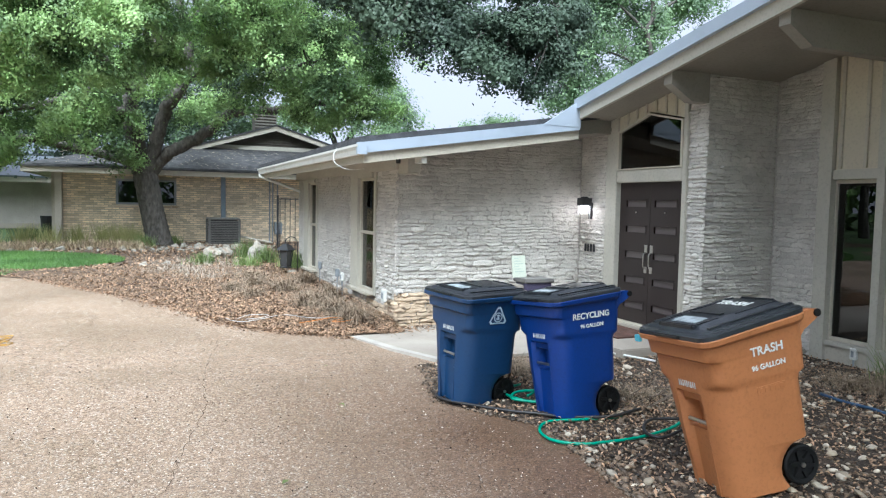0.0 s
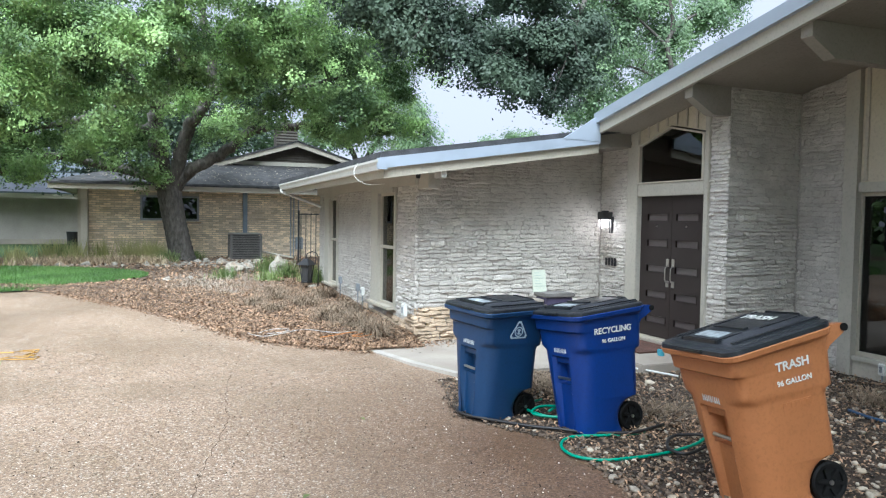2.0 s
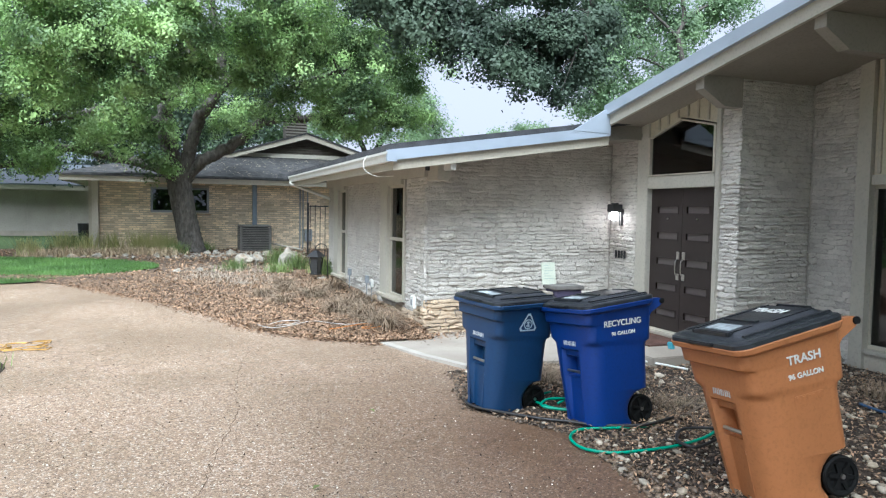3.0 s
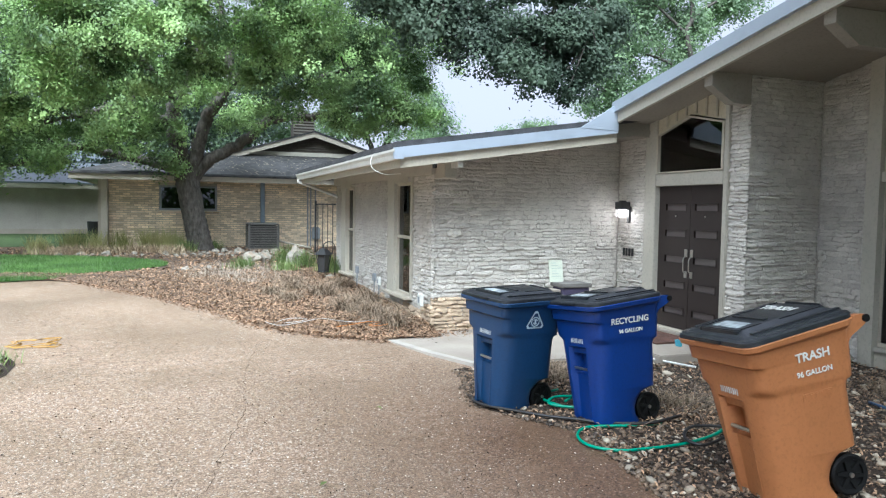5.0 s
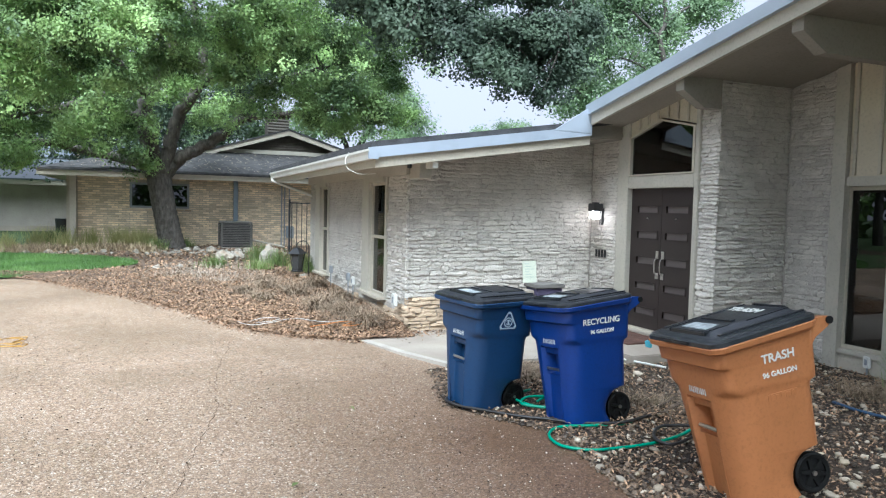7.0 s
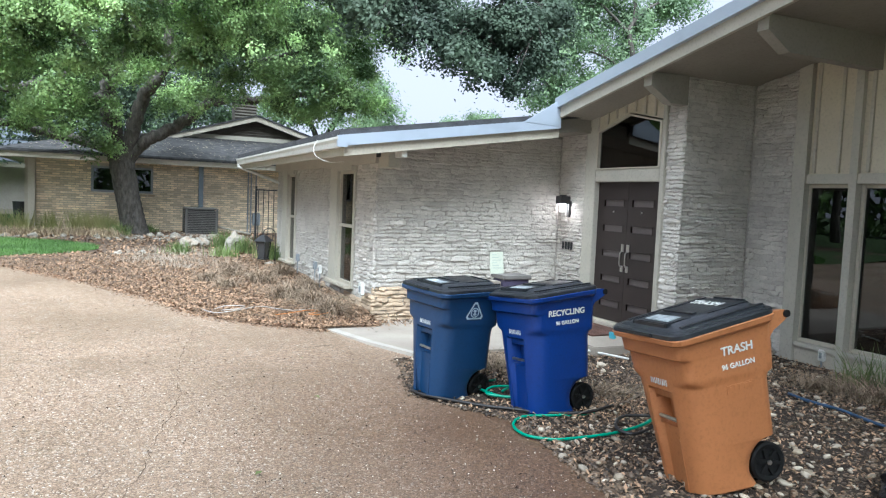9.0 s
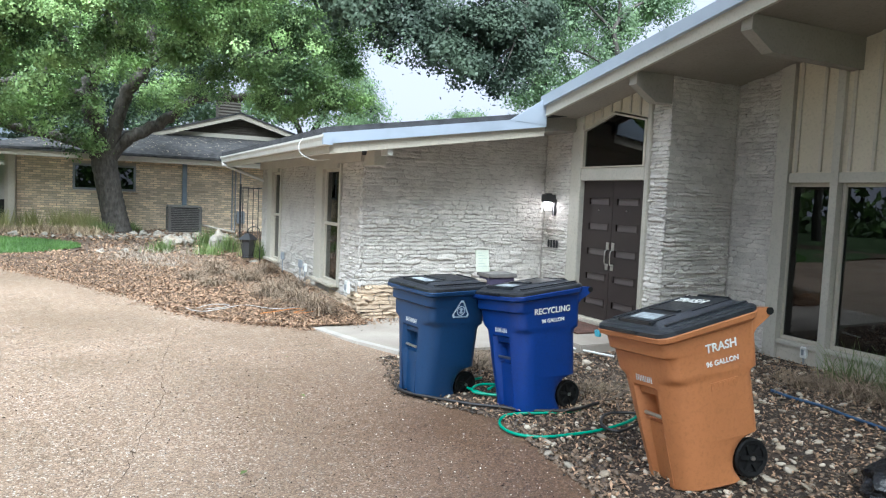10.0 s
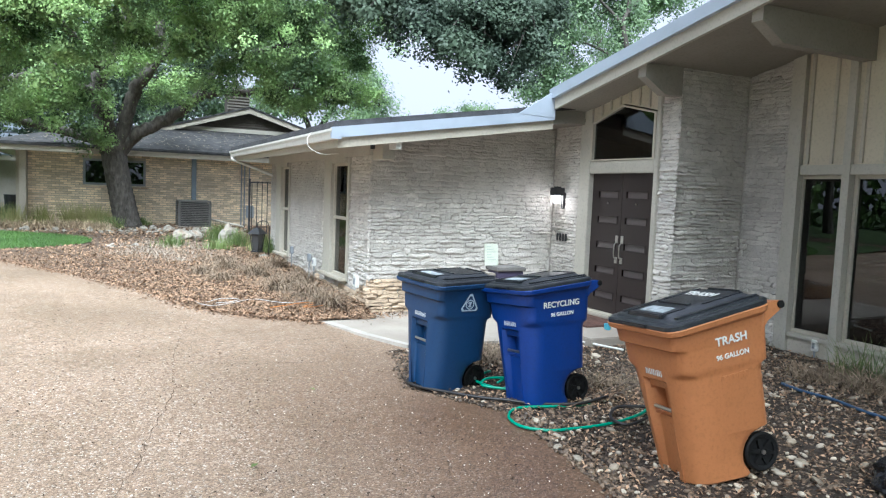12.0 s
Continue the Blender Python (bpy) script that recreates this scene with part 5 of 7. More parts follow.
def clump_centres(blobs, total, seed):
    """Spray places in a crown: every soft ellipsoid carries flat leafy pads on its upper and outer skin."""
    r = np.random.default_rng(seed)
    vol = np.array([b[3] * b[4] * b[5] for b in blobs]) ** 0.7
    out, ways = [], []
    for b, k in zip(blobs, np.maximum(4, (total * vol / vol.sum())).astype(int)):
        m = max(3, k // 10)
        d = r.normal(0, 1, (m, 3)) + np.array([0, 0, 0.25])
        d /= np.linalg.norm(d, axis=1)[:, None]
        pads = np.array(b[:3]) + d * r.uniform(0.45, 1.0, (m, 1)) * np.array(b[3:6])
        s = 0.27 * min(b[3:6]) ** 0.5
        off = r.normal(0, 1, (k, 3)) * np.array([s * 1.1, s * 1.1, s * 0.38])
        off[:, 2] -= 0.35 * (off[:, 0] ** 2 + off[:, 1] ** 2) / s
        pick = r.integers(0, m, k)
        out.append(pads[pick] + off)
        ways.append(d[pick] + np.array([0, 0, 0.5]))
    return np.concatenate(out), np.concatenate(ways)


def tree(name, label, trunk, radii, limbs, blobs, clumps, per, spread, size, leaf, seed, twigs=60, group=""):
    """trunk: points; limbs: (points, r0, r1); blobs: the crown."""
    base = trunk[0]
    t = empty(name, pose(*base), label, "tree", group)
    off = -Vector(base)
    r = random.Random(seed)
    bm = bmesh.new()
    pts = smooth_line(trunk, 14)
    rr = np.interp(np.linspace(0, 1, len(pts)), np.linspace(0, 1, len(radii)), radii)
    tube(bm, [Vector(p) + off for p in pts], [float(x) * (1 + 0.02 * math.sin(1.7 * i)) for i, x in enumerate(rr)], 44)
    # deep bark furrows running up the trunk
    for v in bm.verts:
        k = min(1.0, 0.075 * abs(noise.noise((v.co.x * 13, v.co.y * 13, v.co.z * 1.8))))
        q = Vector((v.co.x, v.co.y, 0))
        v.co -= q.normalized() * k if q.length > 0.02 else Vector((0, 0, 0))
    part("trunk", bm, BARK, t, smooth=True)
    cc, ways = clump_centres(blobs, clumps, seed)
    ends = []
    for lp, r0, r1 in limbs:
        bm = bmesh.new()
        pts = smooth_line(lp, 8)
        n = len(pts)
        wob = [Vector(p) + off + Vector((r.uniform(-1, 1), r.uniform(-1, 1), r.uniform(-1, 1))) * r0 * 0.16 * (0 < i < n - 1) for i, p in enumerate(pts)]
        tube(bm, wob, [r0 + (r1 - r0) * i / (n - 1) for i in range(n)], 10)
        part("limb", bm, BARK, t, smooth=True)
        ends += [np.array(p) for p in pts[n // 3:]]
    if twigs:
        bm = bmesh.new()
        E_ = np.array(ends)
        for k in range(twigs):
            c = cc[r.randrange(len(cc))]
            d = np.linalg.norm(E_ - c, axis=1)
            a = E_[r.choice(np.argsort(d)[:3].tolist())]
            if 0.3 < d.min() < 1.5:
                mid = (a + c) / 2 + np.array([r.uniform(-0.3, 0.3), r.uniform(-0.3, 0.3), r.uniform(0.0, 0.5)])
                ln = smooth_line([a, mid, c], 4)
                tube(bm, [Vector(p) + off for p in ln], [0.032 - 0.024 * i / (len(ln) - 1) for i in range(len(ln))], 5)
        tagged(part("branchwork", bm, BARK, t, smooth=True), kind="stuff")
    crown = leaf_cloud("crown", cc + np.array(off), ways, spread, per, size, leaf, t, seed)
    return t


oak_trunk = [(0.64, 22.3, 0.1), (0.55, 22.3, 0.6), (0.43, 22.3, 1.2), (0.29, 22.3, 1.9), (0.17, 22.3, 2.6), (0.16, 22.3, 3.05)]
oak_limbs = [([(0.08, 22.3, 2.6), (-0.04, 22.2, 3.4), (-0.18, 22.1, 4.3), (-0.07, 22.0, 4.95), (0.36, 21.8, 5.76), (0.55, 21.6, 6.69), (0.44, 21.4, 7.9)], 0.27, 0.13),
             ([(0.25, 22.25, 2.6), (0.55, 22.1, 3.78), (0.8, 22.0, 4.51), (1.17, 21.8, 5.09), (1.37, 21.6, 5.81), (1.22, 21.4, 6.72), (1.0, 21.2, 8.0)], 0.22, 0.10),
             ([(0.30, 22.3, 2.6), (0.84, 22.2, 3.2), (1.41, 22.2, 3.53), (1.97, 22.1, 3.92), (2.34, 22.1, 4.30), (2.88, 22.0, 4.51), (3.63, 21.9, 4.6), (4.64, 21.7, 4.75), (5.9, 21.5, 5.1)], 0.20, 0.08),
             ([(0.05, 22.6, 2.8), (-0.89, 22.9, 3.12), (-1.57, 22.8, 3.22), (-2.0, 22.6, 3.32), (-2.63, 22.3, 3.43), (-3.22, 21.9, 3.3), (-3.78, 21.6, 2.95), (-4.7, 21.4, 2.75)], 0.14, 0.08),
             ([(-0.18, 22.1, 4.3), (-0.93, 22.0, 4.33), (-1.72, 21.8, 4.49), (-2.55, 21.6, 4.25), (-3.4, 21.4, 3.96)], 0.13, 0.06),
             ([(-0.1, 22.0, 4.86), (-0.67, 21.0, 5.37), (-1.3, 20.0, 5.86), (-2.2, 19.0, 6.3), (-3.6, 18.7, 6.6)], 0.13, 0.05),
             ([(1.22, 21.8, 5.17), (2.03, 21.0, 5.92), (3.04, 20.3, 6.34), (4.26, 20.0, 6.72)], 0.12, 0.05),
             ([(2.34, 22.1, 4.32), (3.08, 21.6, 5.28), (4.14, 21.0, 5.77), (5.47, 20.8, 6.18)], 0.10, 0.04),
             ([(0.4, 21.7, 6.0), (0.1, 20.2, 6.5), (0.2, 18.6, 6.5)], 0.10, 0.05),
             ([(1.2, 21.4, 6.7), (2.0, 20.0, 7.2), (2.9, 19.2, 7.0)], 0.09, 0.04)]
# leafy heads towards the drive, then the shaded heads on the far side
oak_blobs = [(-6.6, 19.5, 5.6, 1.5, 1.2, 1.2), (-4.86, 19, 4.93, 1.44, 1.02, 1.12), (-3.32, 18.5, 4.98, 1.15, 0.8, 0.84), (-2.1, 18, 5.75, 1.27, 0.84, 0.82), (-2.05, 18.5, 4.95, 0.84, 0.55, 0.5), (-0.84, 17.5, 6.01, 1.23, 0.81, 0.8), (-0.75, 18, 5.1, 1.03, 0.66, 0.55),
             (0.23, 17.5, 5.94, 1.01, 0.69, 0.72), (0.24, 18.5, 5.3, 0.76, 0.5, 0.4), (1.51, 18.5, 6.24, 1.23, 0.83, 0.84), (1.45, 19.5, 5.4, 0.72, 0.48, 0.4), (2.25, 19.5, 5.1, 0.96, 0.61, 0.5), (3.22, 19, 6.24, 1.35, 0.92, 0.95), (3.63, 20, 5.05, 0.99, 0.63, 0.52),
             (4.92, 20, 6.78, 1.36, 0.95, 1.02), (5.23, 20.5, 5.44, 1.21, 0.8, 0.78), (6.6, 21, 6.15, 0.9, 0.72, 0.9), (6.53, 21, 4.93, 0.98, 0.64, 0.6), (7.54, 21.5, 4.88, 0.56, 0.39, 0.41), (4.5, 21, 4.42, 0.78, 0.45, 0.3), (5.6, 21.2, 4.5, 0.8, 0.5, 0.35), (7.0, 21.2, 7.4, 1.0, 0.8, 0.9),
             (-3.75, 19.5, 4.0, 0.72, 0.58, 0.6), (-4.79, 20, 3.75, 1.16, 0.8, 0.75), (-3.8, 21, 3.15, 0.95, 0.55, 0.4), (-4.8, 21, 2.95, 1.04, 0.62, 0.5), (-6.2, 20.5, 3.9, 1.3, 0.9, 0.9), (-3.07, 21.3, 2.95, 0.5, 0.35, 0.2),
             (-0.10, 21.85, 3.1, 0.26, 0.26, 0.42), (-0.25, 21.5, 3.99, 0.36, 0.3, 0.3), (1.68, 21.7, 4.43, 0.5, 0.36, 0.28), (1.9, 23.0, 4.7, 0.7, 0.4, 0.4), (-3.0, 17.8, 7.0, 1.6, 1.2, 0.8), (0.0, 17.3, 7.2, 1.6, 1.2, 0.8), (2.8, 18.2, 7.5, 1.6, 1.2, 0.8), (-6.0, 18.8, 7.2, 1.6, 1.2, 0.9), (5.6, 19.5, 8.0, 1.6, 1.2, 0.8),
             (-3.94, 23.8, 5.6, 2.13, 0.93, 0.6), (-2.21, 24, 5.7, 1.76, 0.85, 0.6), (-0.77, 24, 5.6, 1.36, 0.73, 0.6), (0.93, 24.5, 6.47, 1.61, 0.85, 1.21), (2.92, 24.5, 7.58, 2.24, 1.04, 1.22), (-1.1, 24.5, 7.17, 2.63, 1.15, 1.21), (-3.63, 24.5, 7.08, 2.45, 1.1, 1.22), (5.23, 24.5, 7.24, 1.86, 0.93, 1.24), (-6.4, 23.8, 5.6, 1.8, 0.9, 1.3), (0.3, 21.3, 4.9, 0.6, 0.3, 0.3), (0.9, 21.0, 5.2, 0.6, 0.3, 0.3), (-0.5, 21.0, 5.1, 0.6, 0.4, 0.3), (2.2, 21.2, 4.75, 0.5, 0.3, 0.2), (3.0, 21.4, 4.75, 0.6, 0.3, 0.2),
             (-1.2, 21.5, 3.75, 0.8, 0.45, 0.4), (-0.65, 21.5, 3.35, 0.4, 0.3, 0.3), (-2.2, 21.2, 4.05, 0.9, 0.5, 0.4), (-3.0, 21.0, 4.3, 0.8, 0.5, 0.4), (-1.5, 21.2, 4.5, 0.9, 0.5, 0.35), (-2.4, 21.9, 3.45, 0.5, 0.3, 0.25),
             (-1.2, 25.2, 4.5, 1.6, 0.8, 0.55), (-3.2, 25.2, 4.4, 1.8, 0.8, 0.6), (-5.2, 25.0, 4.2, 1.6, 0.8, 0.7)]
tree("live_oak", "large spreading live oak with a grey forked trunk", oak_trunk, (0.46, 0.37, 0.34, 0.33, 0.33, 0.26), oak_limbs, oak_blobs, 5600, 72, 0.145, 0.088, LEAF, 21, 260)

# dark oak boughs that hang over the wing roof, from a tree behind the house
over_blobs = [(3.5, 12.5, 5.8, 0.45, 0.4, 0.32), (3.95, 12.5, 5.34, 0.30, 0.3, 0.22), (4.45, 12.5, 5.26, 0.36, 0.3, 0.24), (5.05, 12.5, 5.2, 0.40, 0.3, 0.24), (5.55, 12.5, 5.0, 0.36, 0.3, 0.24), (6.0, 12.5, 4.9, 0.35, 0.3, 0.28), (6.4, 12.5, 4.6, 0.32, 0.3, 0.28), (6.95, 12.5, 4.7, 0.34, 0.3, 0.28), (7.3, 12.5, 4.56, 0.32, 0.3, 0.28), (7.8, 12.6, 4.9, 0.42, 0.4, 0.36),
              (4.6, 12.8, 5.85, 0.8, 0.7, 0.5), (5.6, 12.8, 5.55, 0.8, 0.7, 0.5), (6.6, 12.8, 5.35, 0.8, 0.7, 0.5), (7.5, 12.8, 5.5, 0.7, 0.7, 0.55), (8.1, 12.9, 5.9, 0.5, 0.6, 0.6), (3.1, 12.6, 6.2, 0.5, 0.5, 0.26), (5.5, 13.0, 6.5, 2.6, 0.9, 0.4)]
over_limbs = [([(18.5, 16.0, 8.6), (14.5, 15.4, 9.6), (11.0, 14.6, 9.0), (8.4, 13.8, 7.6), (7.2, 12.9, 6.0), (6.4, 12.7, 5.2)], 0.16, 0.015), ([(12.5, 15.2, 9.3), (8.0, 14.0, 8.4), (5.4, 12.9, 6.6), (4.4, 12.5, 5.6)], 0.12, 0.015), ([(12.5, 15.2, 9.3), (9.2, 13.6, 7.4), (8.1, 12.8, 6.0), (7.7, 12.6, 5.1)], 0.1, 0.015)]
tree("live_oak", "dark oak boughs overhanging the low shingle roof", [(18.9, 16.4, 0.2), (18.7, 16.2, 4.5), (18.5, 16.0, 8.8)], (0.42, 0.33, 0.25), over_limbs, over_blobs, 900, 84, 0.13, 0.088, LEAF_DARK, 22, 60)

# trees behind the house
back_blobs = [(15.8, 24.5, 6.5, 0.9, 0.8, 0.7), (16.5, 24.6, 7.8, 1.4, 1.0, 1.0), (16.2, 24.6, 9.2, 1.4, 1.0, 1.1), (17.6, 24.8, 9.2, 1.4, 1.0, 1.0), (18.6, 24.8, 10.5, 1.5, 1.0, 1.0), (16.8, 24.8, 10.9, 1.6, 1.0, 1.0), (20.5, 24.6, 10.0, 1.4, 1.0, 0.9), (21.9, 24.6, 10.9, 1.5, 1.0, 0.9), (20.0, 24.6, 8.6, 1.0, 0.8, 0.7), (18.3, 24.6, 7.6, 1.1, 0.9, 0.8), (23.0, 24.8, 12.0, 1.8, 1.0, 0.9), (20.0, 24.8, 11.8, 1.6, 1.0, 0.9)]
back_limbs = [([(19.7, 23.9, 6.6), (19.55, 23.7, 8.0), (19.27, 23.7, 9.1), (19.52, 23.7, 9.9), (19.37, 23.8, 11.6)], 0.13, 0.07), ([(19.4, 23.7, 9.4), (19.9, 23.8, 10.0), (20.9, 24.0, 10.6), (22.2, 24.3, 11.2)], 0.08, 0.03), ([(19.6, 23.9, 7.4), (18.4, 24.0, 8.0), (16.8, 24.3, 8.4)], 0.07, 0.03), ([(19.7, 24.0, 6.8), (17.5, 24.2, 6.8), (15.4, 24.4, 6.6)], 0.08, 0.03), ([(19.4, 23.7, 9.0), (18.2, 24.0, 10.0), (17.0, 24.4, 11.0)], 0.07, 0.03)]
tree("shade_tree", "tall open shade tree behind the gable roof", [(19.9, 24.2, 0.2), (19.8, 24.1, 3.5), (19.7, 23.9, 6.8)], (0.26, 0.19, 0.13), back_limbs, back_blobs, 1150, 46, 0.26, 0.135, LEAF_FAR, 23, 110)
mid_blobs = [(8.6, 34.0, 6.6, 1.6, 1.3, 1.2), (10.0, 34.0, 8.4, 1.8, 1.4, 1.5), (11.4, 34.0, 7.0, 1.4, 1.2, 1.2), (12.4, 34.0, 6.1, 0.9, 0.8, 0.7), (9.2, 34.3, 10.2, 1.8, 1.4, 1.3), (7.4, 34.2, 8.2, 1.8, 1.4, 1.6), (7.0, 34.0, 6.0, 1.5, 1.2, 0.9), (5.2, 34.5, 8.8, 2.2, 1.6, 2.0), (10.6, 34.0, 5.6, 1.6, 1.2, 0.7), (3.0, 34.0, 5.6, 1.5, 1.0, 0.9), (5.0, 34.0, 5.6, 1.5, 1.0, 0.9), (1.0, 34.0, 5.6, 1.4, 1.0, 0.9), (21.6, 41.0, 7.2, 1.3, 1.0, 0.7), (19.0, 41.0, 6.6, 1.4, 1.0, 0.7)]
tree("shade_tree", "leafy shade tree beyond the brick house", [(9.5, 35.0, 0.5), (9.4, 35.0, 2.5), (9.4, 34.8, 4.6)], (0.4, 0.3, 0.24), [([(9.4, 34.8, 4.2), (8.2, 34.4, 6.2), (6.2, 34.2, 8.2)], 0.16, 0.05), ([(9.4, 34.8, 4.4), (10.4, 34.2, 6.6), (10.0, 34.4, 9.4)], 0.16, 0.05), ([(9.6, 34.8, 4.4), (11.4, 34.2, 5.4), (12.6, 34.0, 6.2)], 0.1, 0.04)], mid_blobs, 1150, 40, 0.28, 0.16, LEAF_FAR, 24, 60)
# added backdrop: its dark leaves stand in for shade under the oak
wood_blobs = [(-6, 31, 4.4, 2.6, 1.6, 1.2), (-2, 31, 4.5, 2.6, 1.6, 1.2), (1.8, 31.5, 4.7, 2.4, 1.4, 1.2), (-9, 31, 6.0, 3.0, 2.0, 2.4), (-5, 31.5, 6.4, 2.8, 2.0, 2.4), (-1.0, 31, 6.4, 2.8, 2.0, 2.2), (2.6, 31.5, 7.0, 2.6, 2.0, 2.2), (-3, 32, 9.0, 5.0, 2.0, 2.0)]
tree("shade_tree", "dense backdrop tree, dark leaved for the oak's shaded underside", [(-2.0, 32.5, 0.5), (-2.0, 32.4, 2.5), (-2.0, 32.2, 5.0)], (0.45, 0.36, 0.28), [([(-2, 32.2, 4.6), (-4.5, 31.6, 6.0), (-8, 31.2, 6.6)], 0.18, 0.05), ([(-2, 32.2, 4.6), (0.4, 31.5, 6.0), (2.6, 31.4, 7.0)], 0.16, 0.05)], wood_blobs, 1350, 36, 0.34, 0.18, LEAF_DARK, 25, 50)
# an unseen oak added beside the gravel bed; its crown shades the drive's near end
shade_blobs = [(-1.8, -3.8, 7.6, 2.0, 1.8, 0.8), (0.8, -4.4, 7.7, 2.0, 1.8, 0.8), (-0.3, -1.6, 7.8, 2.4, 2.2, 0.8), (2.6, -2.0, 7.9, 2.4, 2.2, 0.8), (1.6, 1.0, 7.6, 2.6, 1.8, 0.8), (4.6, 0.4, 7.8, 2.0, 2.2, 0.8), (3.6, 3.4, 7.9, 2.0, 1.8, 0.7), (5.5, -3.2, 7.8, 2.2, 2.2, 0.8), (6.8, 2.4, 8.2, 2.0, 2.0, 0.7)]
tree("live_oak", "unseen live oak added to shade the near drive", [(4.1, -7.0, 0.0), (4.0, -6.9, 2.2), (3.7, -6.4, 4.6)], (0.5, 0.4, 0.32), [([(3.7, -6.4, 4.4), (2.3, -3.5, 7.0), (0.1, 0.2, 7.8)], 0.22, 0.06), ([(3.7, -6.4, 4.4), (4.1, -2.8, 7.2), (3.3, 2.0, 7.9), (4.7, 4.0, 8.2)], 0.22, 0.05), ([(2.7, -4.4, 6.4), (-0.1, -2.4, 7.4), (-1.9, -0.4, 7.8)], 0.14, 0.05)], shade_blobs, 950, 34, 0.26, 0.20, LEAF, 26, 40)
far_blobs = [(x, 46 + (k % 3) * 3, 3.6 + 1.6 * math.sin(k * 2.1), 3.0, 2.5, 2.4) for k, x in enumerate(range(-24, 34, 4))]
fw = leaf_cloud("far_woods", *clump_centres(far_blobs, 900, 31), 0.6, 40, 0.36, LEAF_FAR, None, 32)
tagged(fw, "hazy green line of far trees", "woods", kind="stuff")

# unseen tree belt, added so the glass mirrors leaves instead of bright sky
ring = [(44 * math.cos(a), 4 + 44 * math.sin(a), 5.0 + 1.5 * math.sin(5 * a), 4.5, 4.5, 4.8) for a in np.linspace(radians(116), radians(400), 30)]
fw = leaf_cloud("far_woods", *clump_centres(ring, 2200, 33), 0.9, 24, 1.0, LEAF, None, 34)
tagged(fw, "unseen belt of trees mirrored in the window glass", "woods", kind="stuff")

# trees across the street, seen in the window glass
for k, (x, y) in enumerate(((-15.0, 21.0), (-22.0, 27.0), (-19.0, 13.0), (-27.0, 18.0), (-12.0, 31.0), (-17.0, 2.0), (-12.0, -12.0))):
    bl = [(x, y, 7.0, 3.2, 3.2, 2.2), (x + 1.5, y - 1, 5.4, 2.0, 2.0, 1.3), (x - 1.8, y + 1.2, 5.6, 2.0, 2.0, 1.4)]
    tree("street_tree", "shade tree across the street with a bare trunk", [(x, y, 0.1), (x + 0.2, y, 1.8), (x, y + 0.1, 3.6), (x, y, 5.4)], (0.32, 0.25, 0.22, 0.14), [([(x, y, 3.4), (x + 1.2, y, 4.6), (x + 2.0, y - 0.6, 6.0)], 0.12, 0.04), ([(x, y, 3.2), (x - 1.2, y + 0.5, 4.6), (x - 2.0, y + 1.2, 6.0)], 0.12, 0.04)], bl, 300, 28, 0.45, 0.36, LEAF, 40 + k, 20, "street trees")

# ---- stones, litter and planting ----
PEBBLE = mat("river_pebble", (0.115, 0.080, 0.053), 0.45, 0.25, 12.0, 90, 0.15, rand=0.9, island=True)
PALE_STONE = mat("pale_wet_pebble", (0.43, 0.37, 0.29), 0.6, 0.2, 12.0, 90, 0.15, rand=0.35, island=True)
LITTER = mat("dry_fallen_leaf", (0.275, 0.175, 0.107), 0.8, 0.2, 5.0, 60, 0.1, rand=0.75, island=True)
LIME = mat("pale_limestone", (0.30, 0.275, 0.23), 0.85, 0.25, 6.0, 25, 0.8, stain=(0.30, 0.19, 0.11), stain_scale=3.5, stain_amount=0.7)
TWIG = mat("bare_twig", (0.16, 0.12, 0.09), 0.9, 0.3, 8.0, 60, 0.2)
PALE_ROCK = mat("pale_river_rock", (0.36, 0.295, 0.215), 0.5, 0.25, 10.0, 60, 0.2, rand=0.4)
STRAW = mat("straw_blade", (0.46, 0.36, 0.235), 0.8, 0.2, 3.0, 40, 0.0, rand=0.45, island=True)
DRY = mat("dry_grass_blade", (0.255, 0.19, 0.13), 0.8, 0.2, 3.0, 40, 0.0, rand=0.6, island=True)
BRUSH = mat("pale_dry_brush", (0.33, 0.275, 0.215), 0.85, 0.2, 3.0, 40, 0.0, rand=0.4, island=True)
BLADE = leaf_mat("green_grass_blade", (0.09, 0.13, 0.04), (0.25, 0.33, 0.11), 0.5, 0.3)
BLADE_PALE = leaf_mat("yellow_green_blade", (0.27, 0.28, 0.10), (0.50, 0.48, 0.22), 0.6, 0.3)
LAWN = leaf_mat("lawn_blade", (0.07, 0.15, 0.03), (0.17, 0.31, 0.07), 0.5, 0.3)


def unit_ball(sub):
    bm = bmesh.new()
    bmesh.ops.create_icosphere(bm, subdivisions=sub, radius=1.0)
    v = np.array([x.co[:] for x in bm.verts])
    f = np.array([[q.index for q in p.verts] for p in bm.faces])
    bm.free()
    return v, f


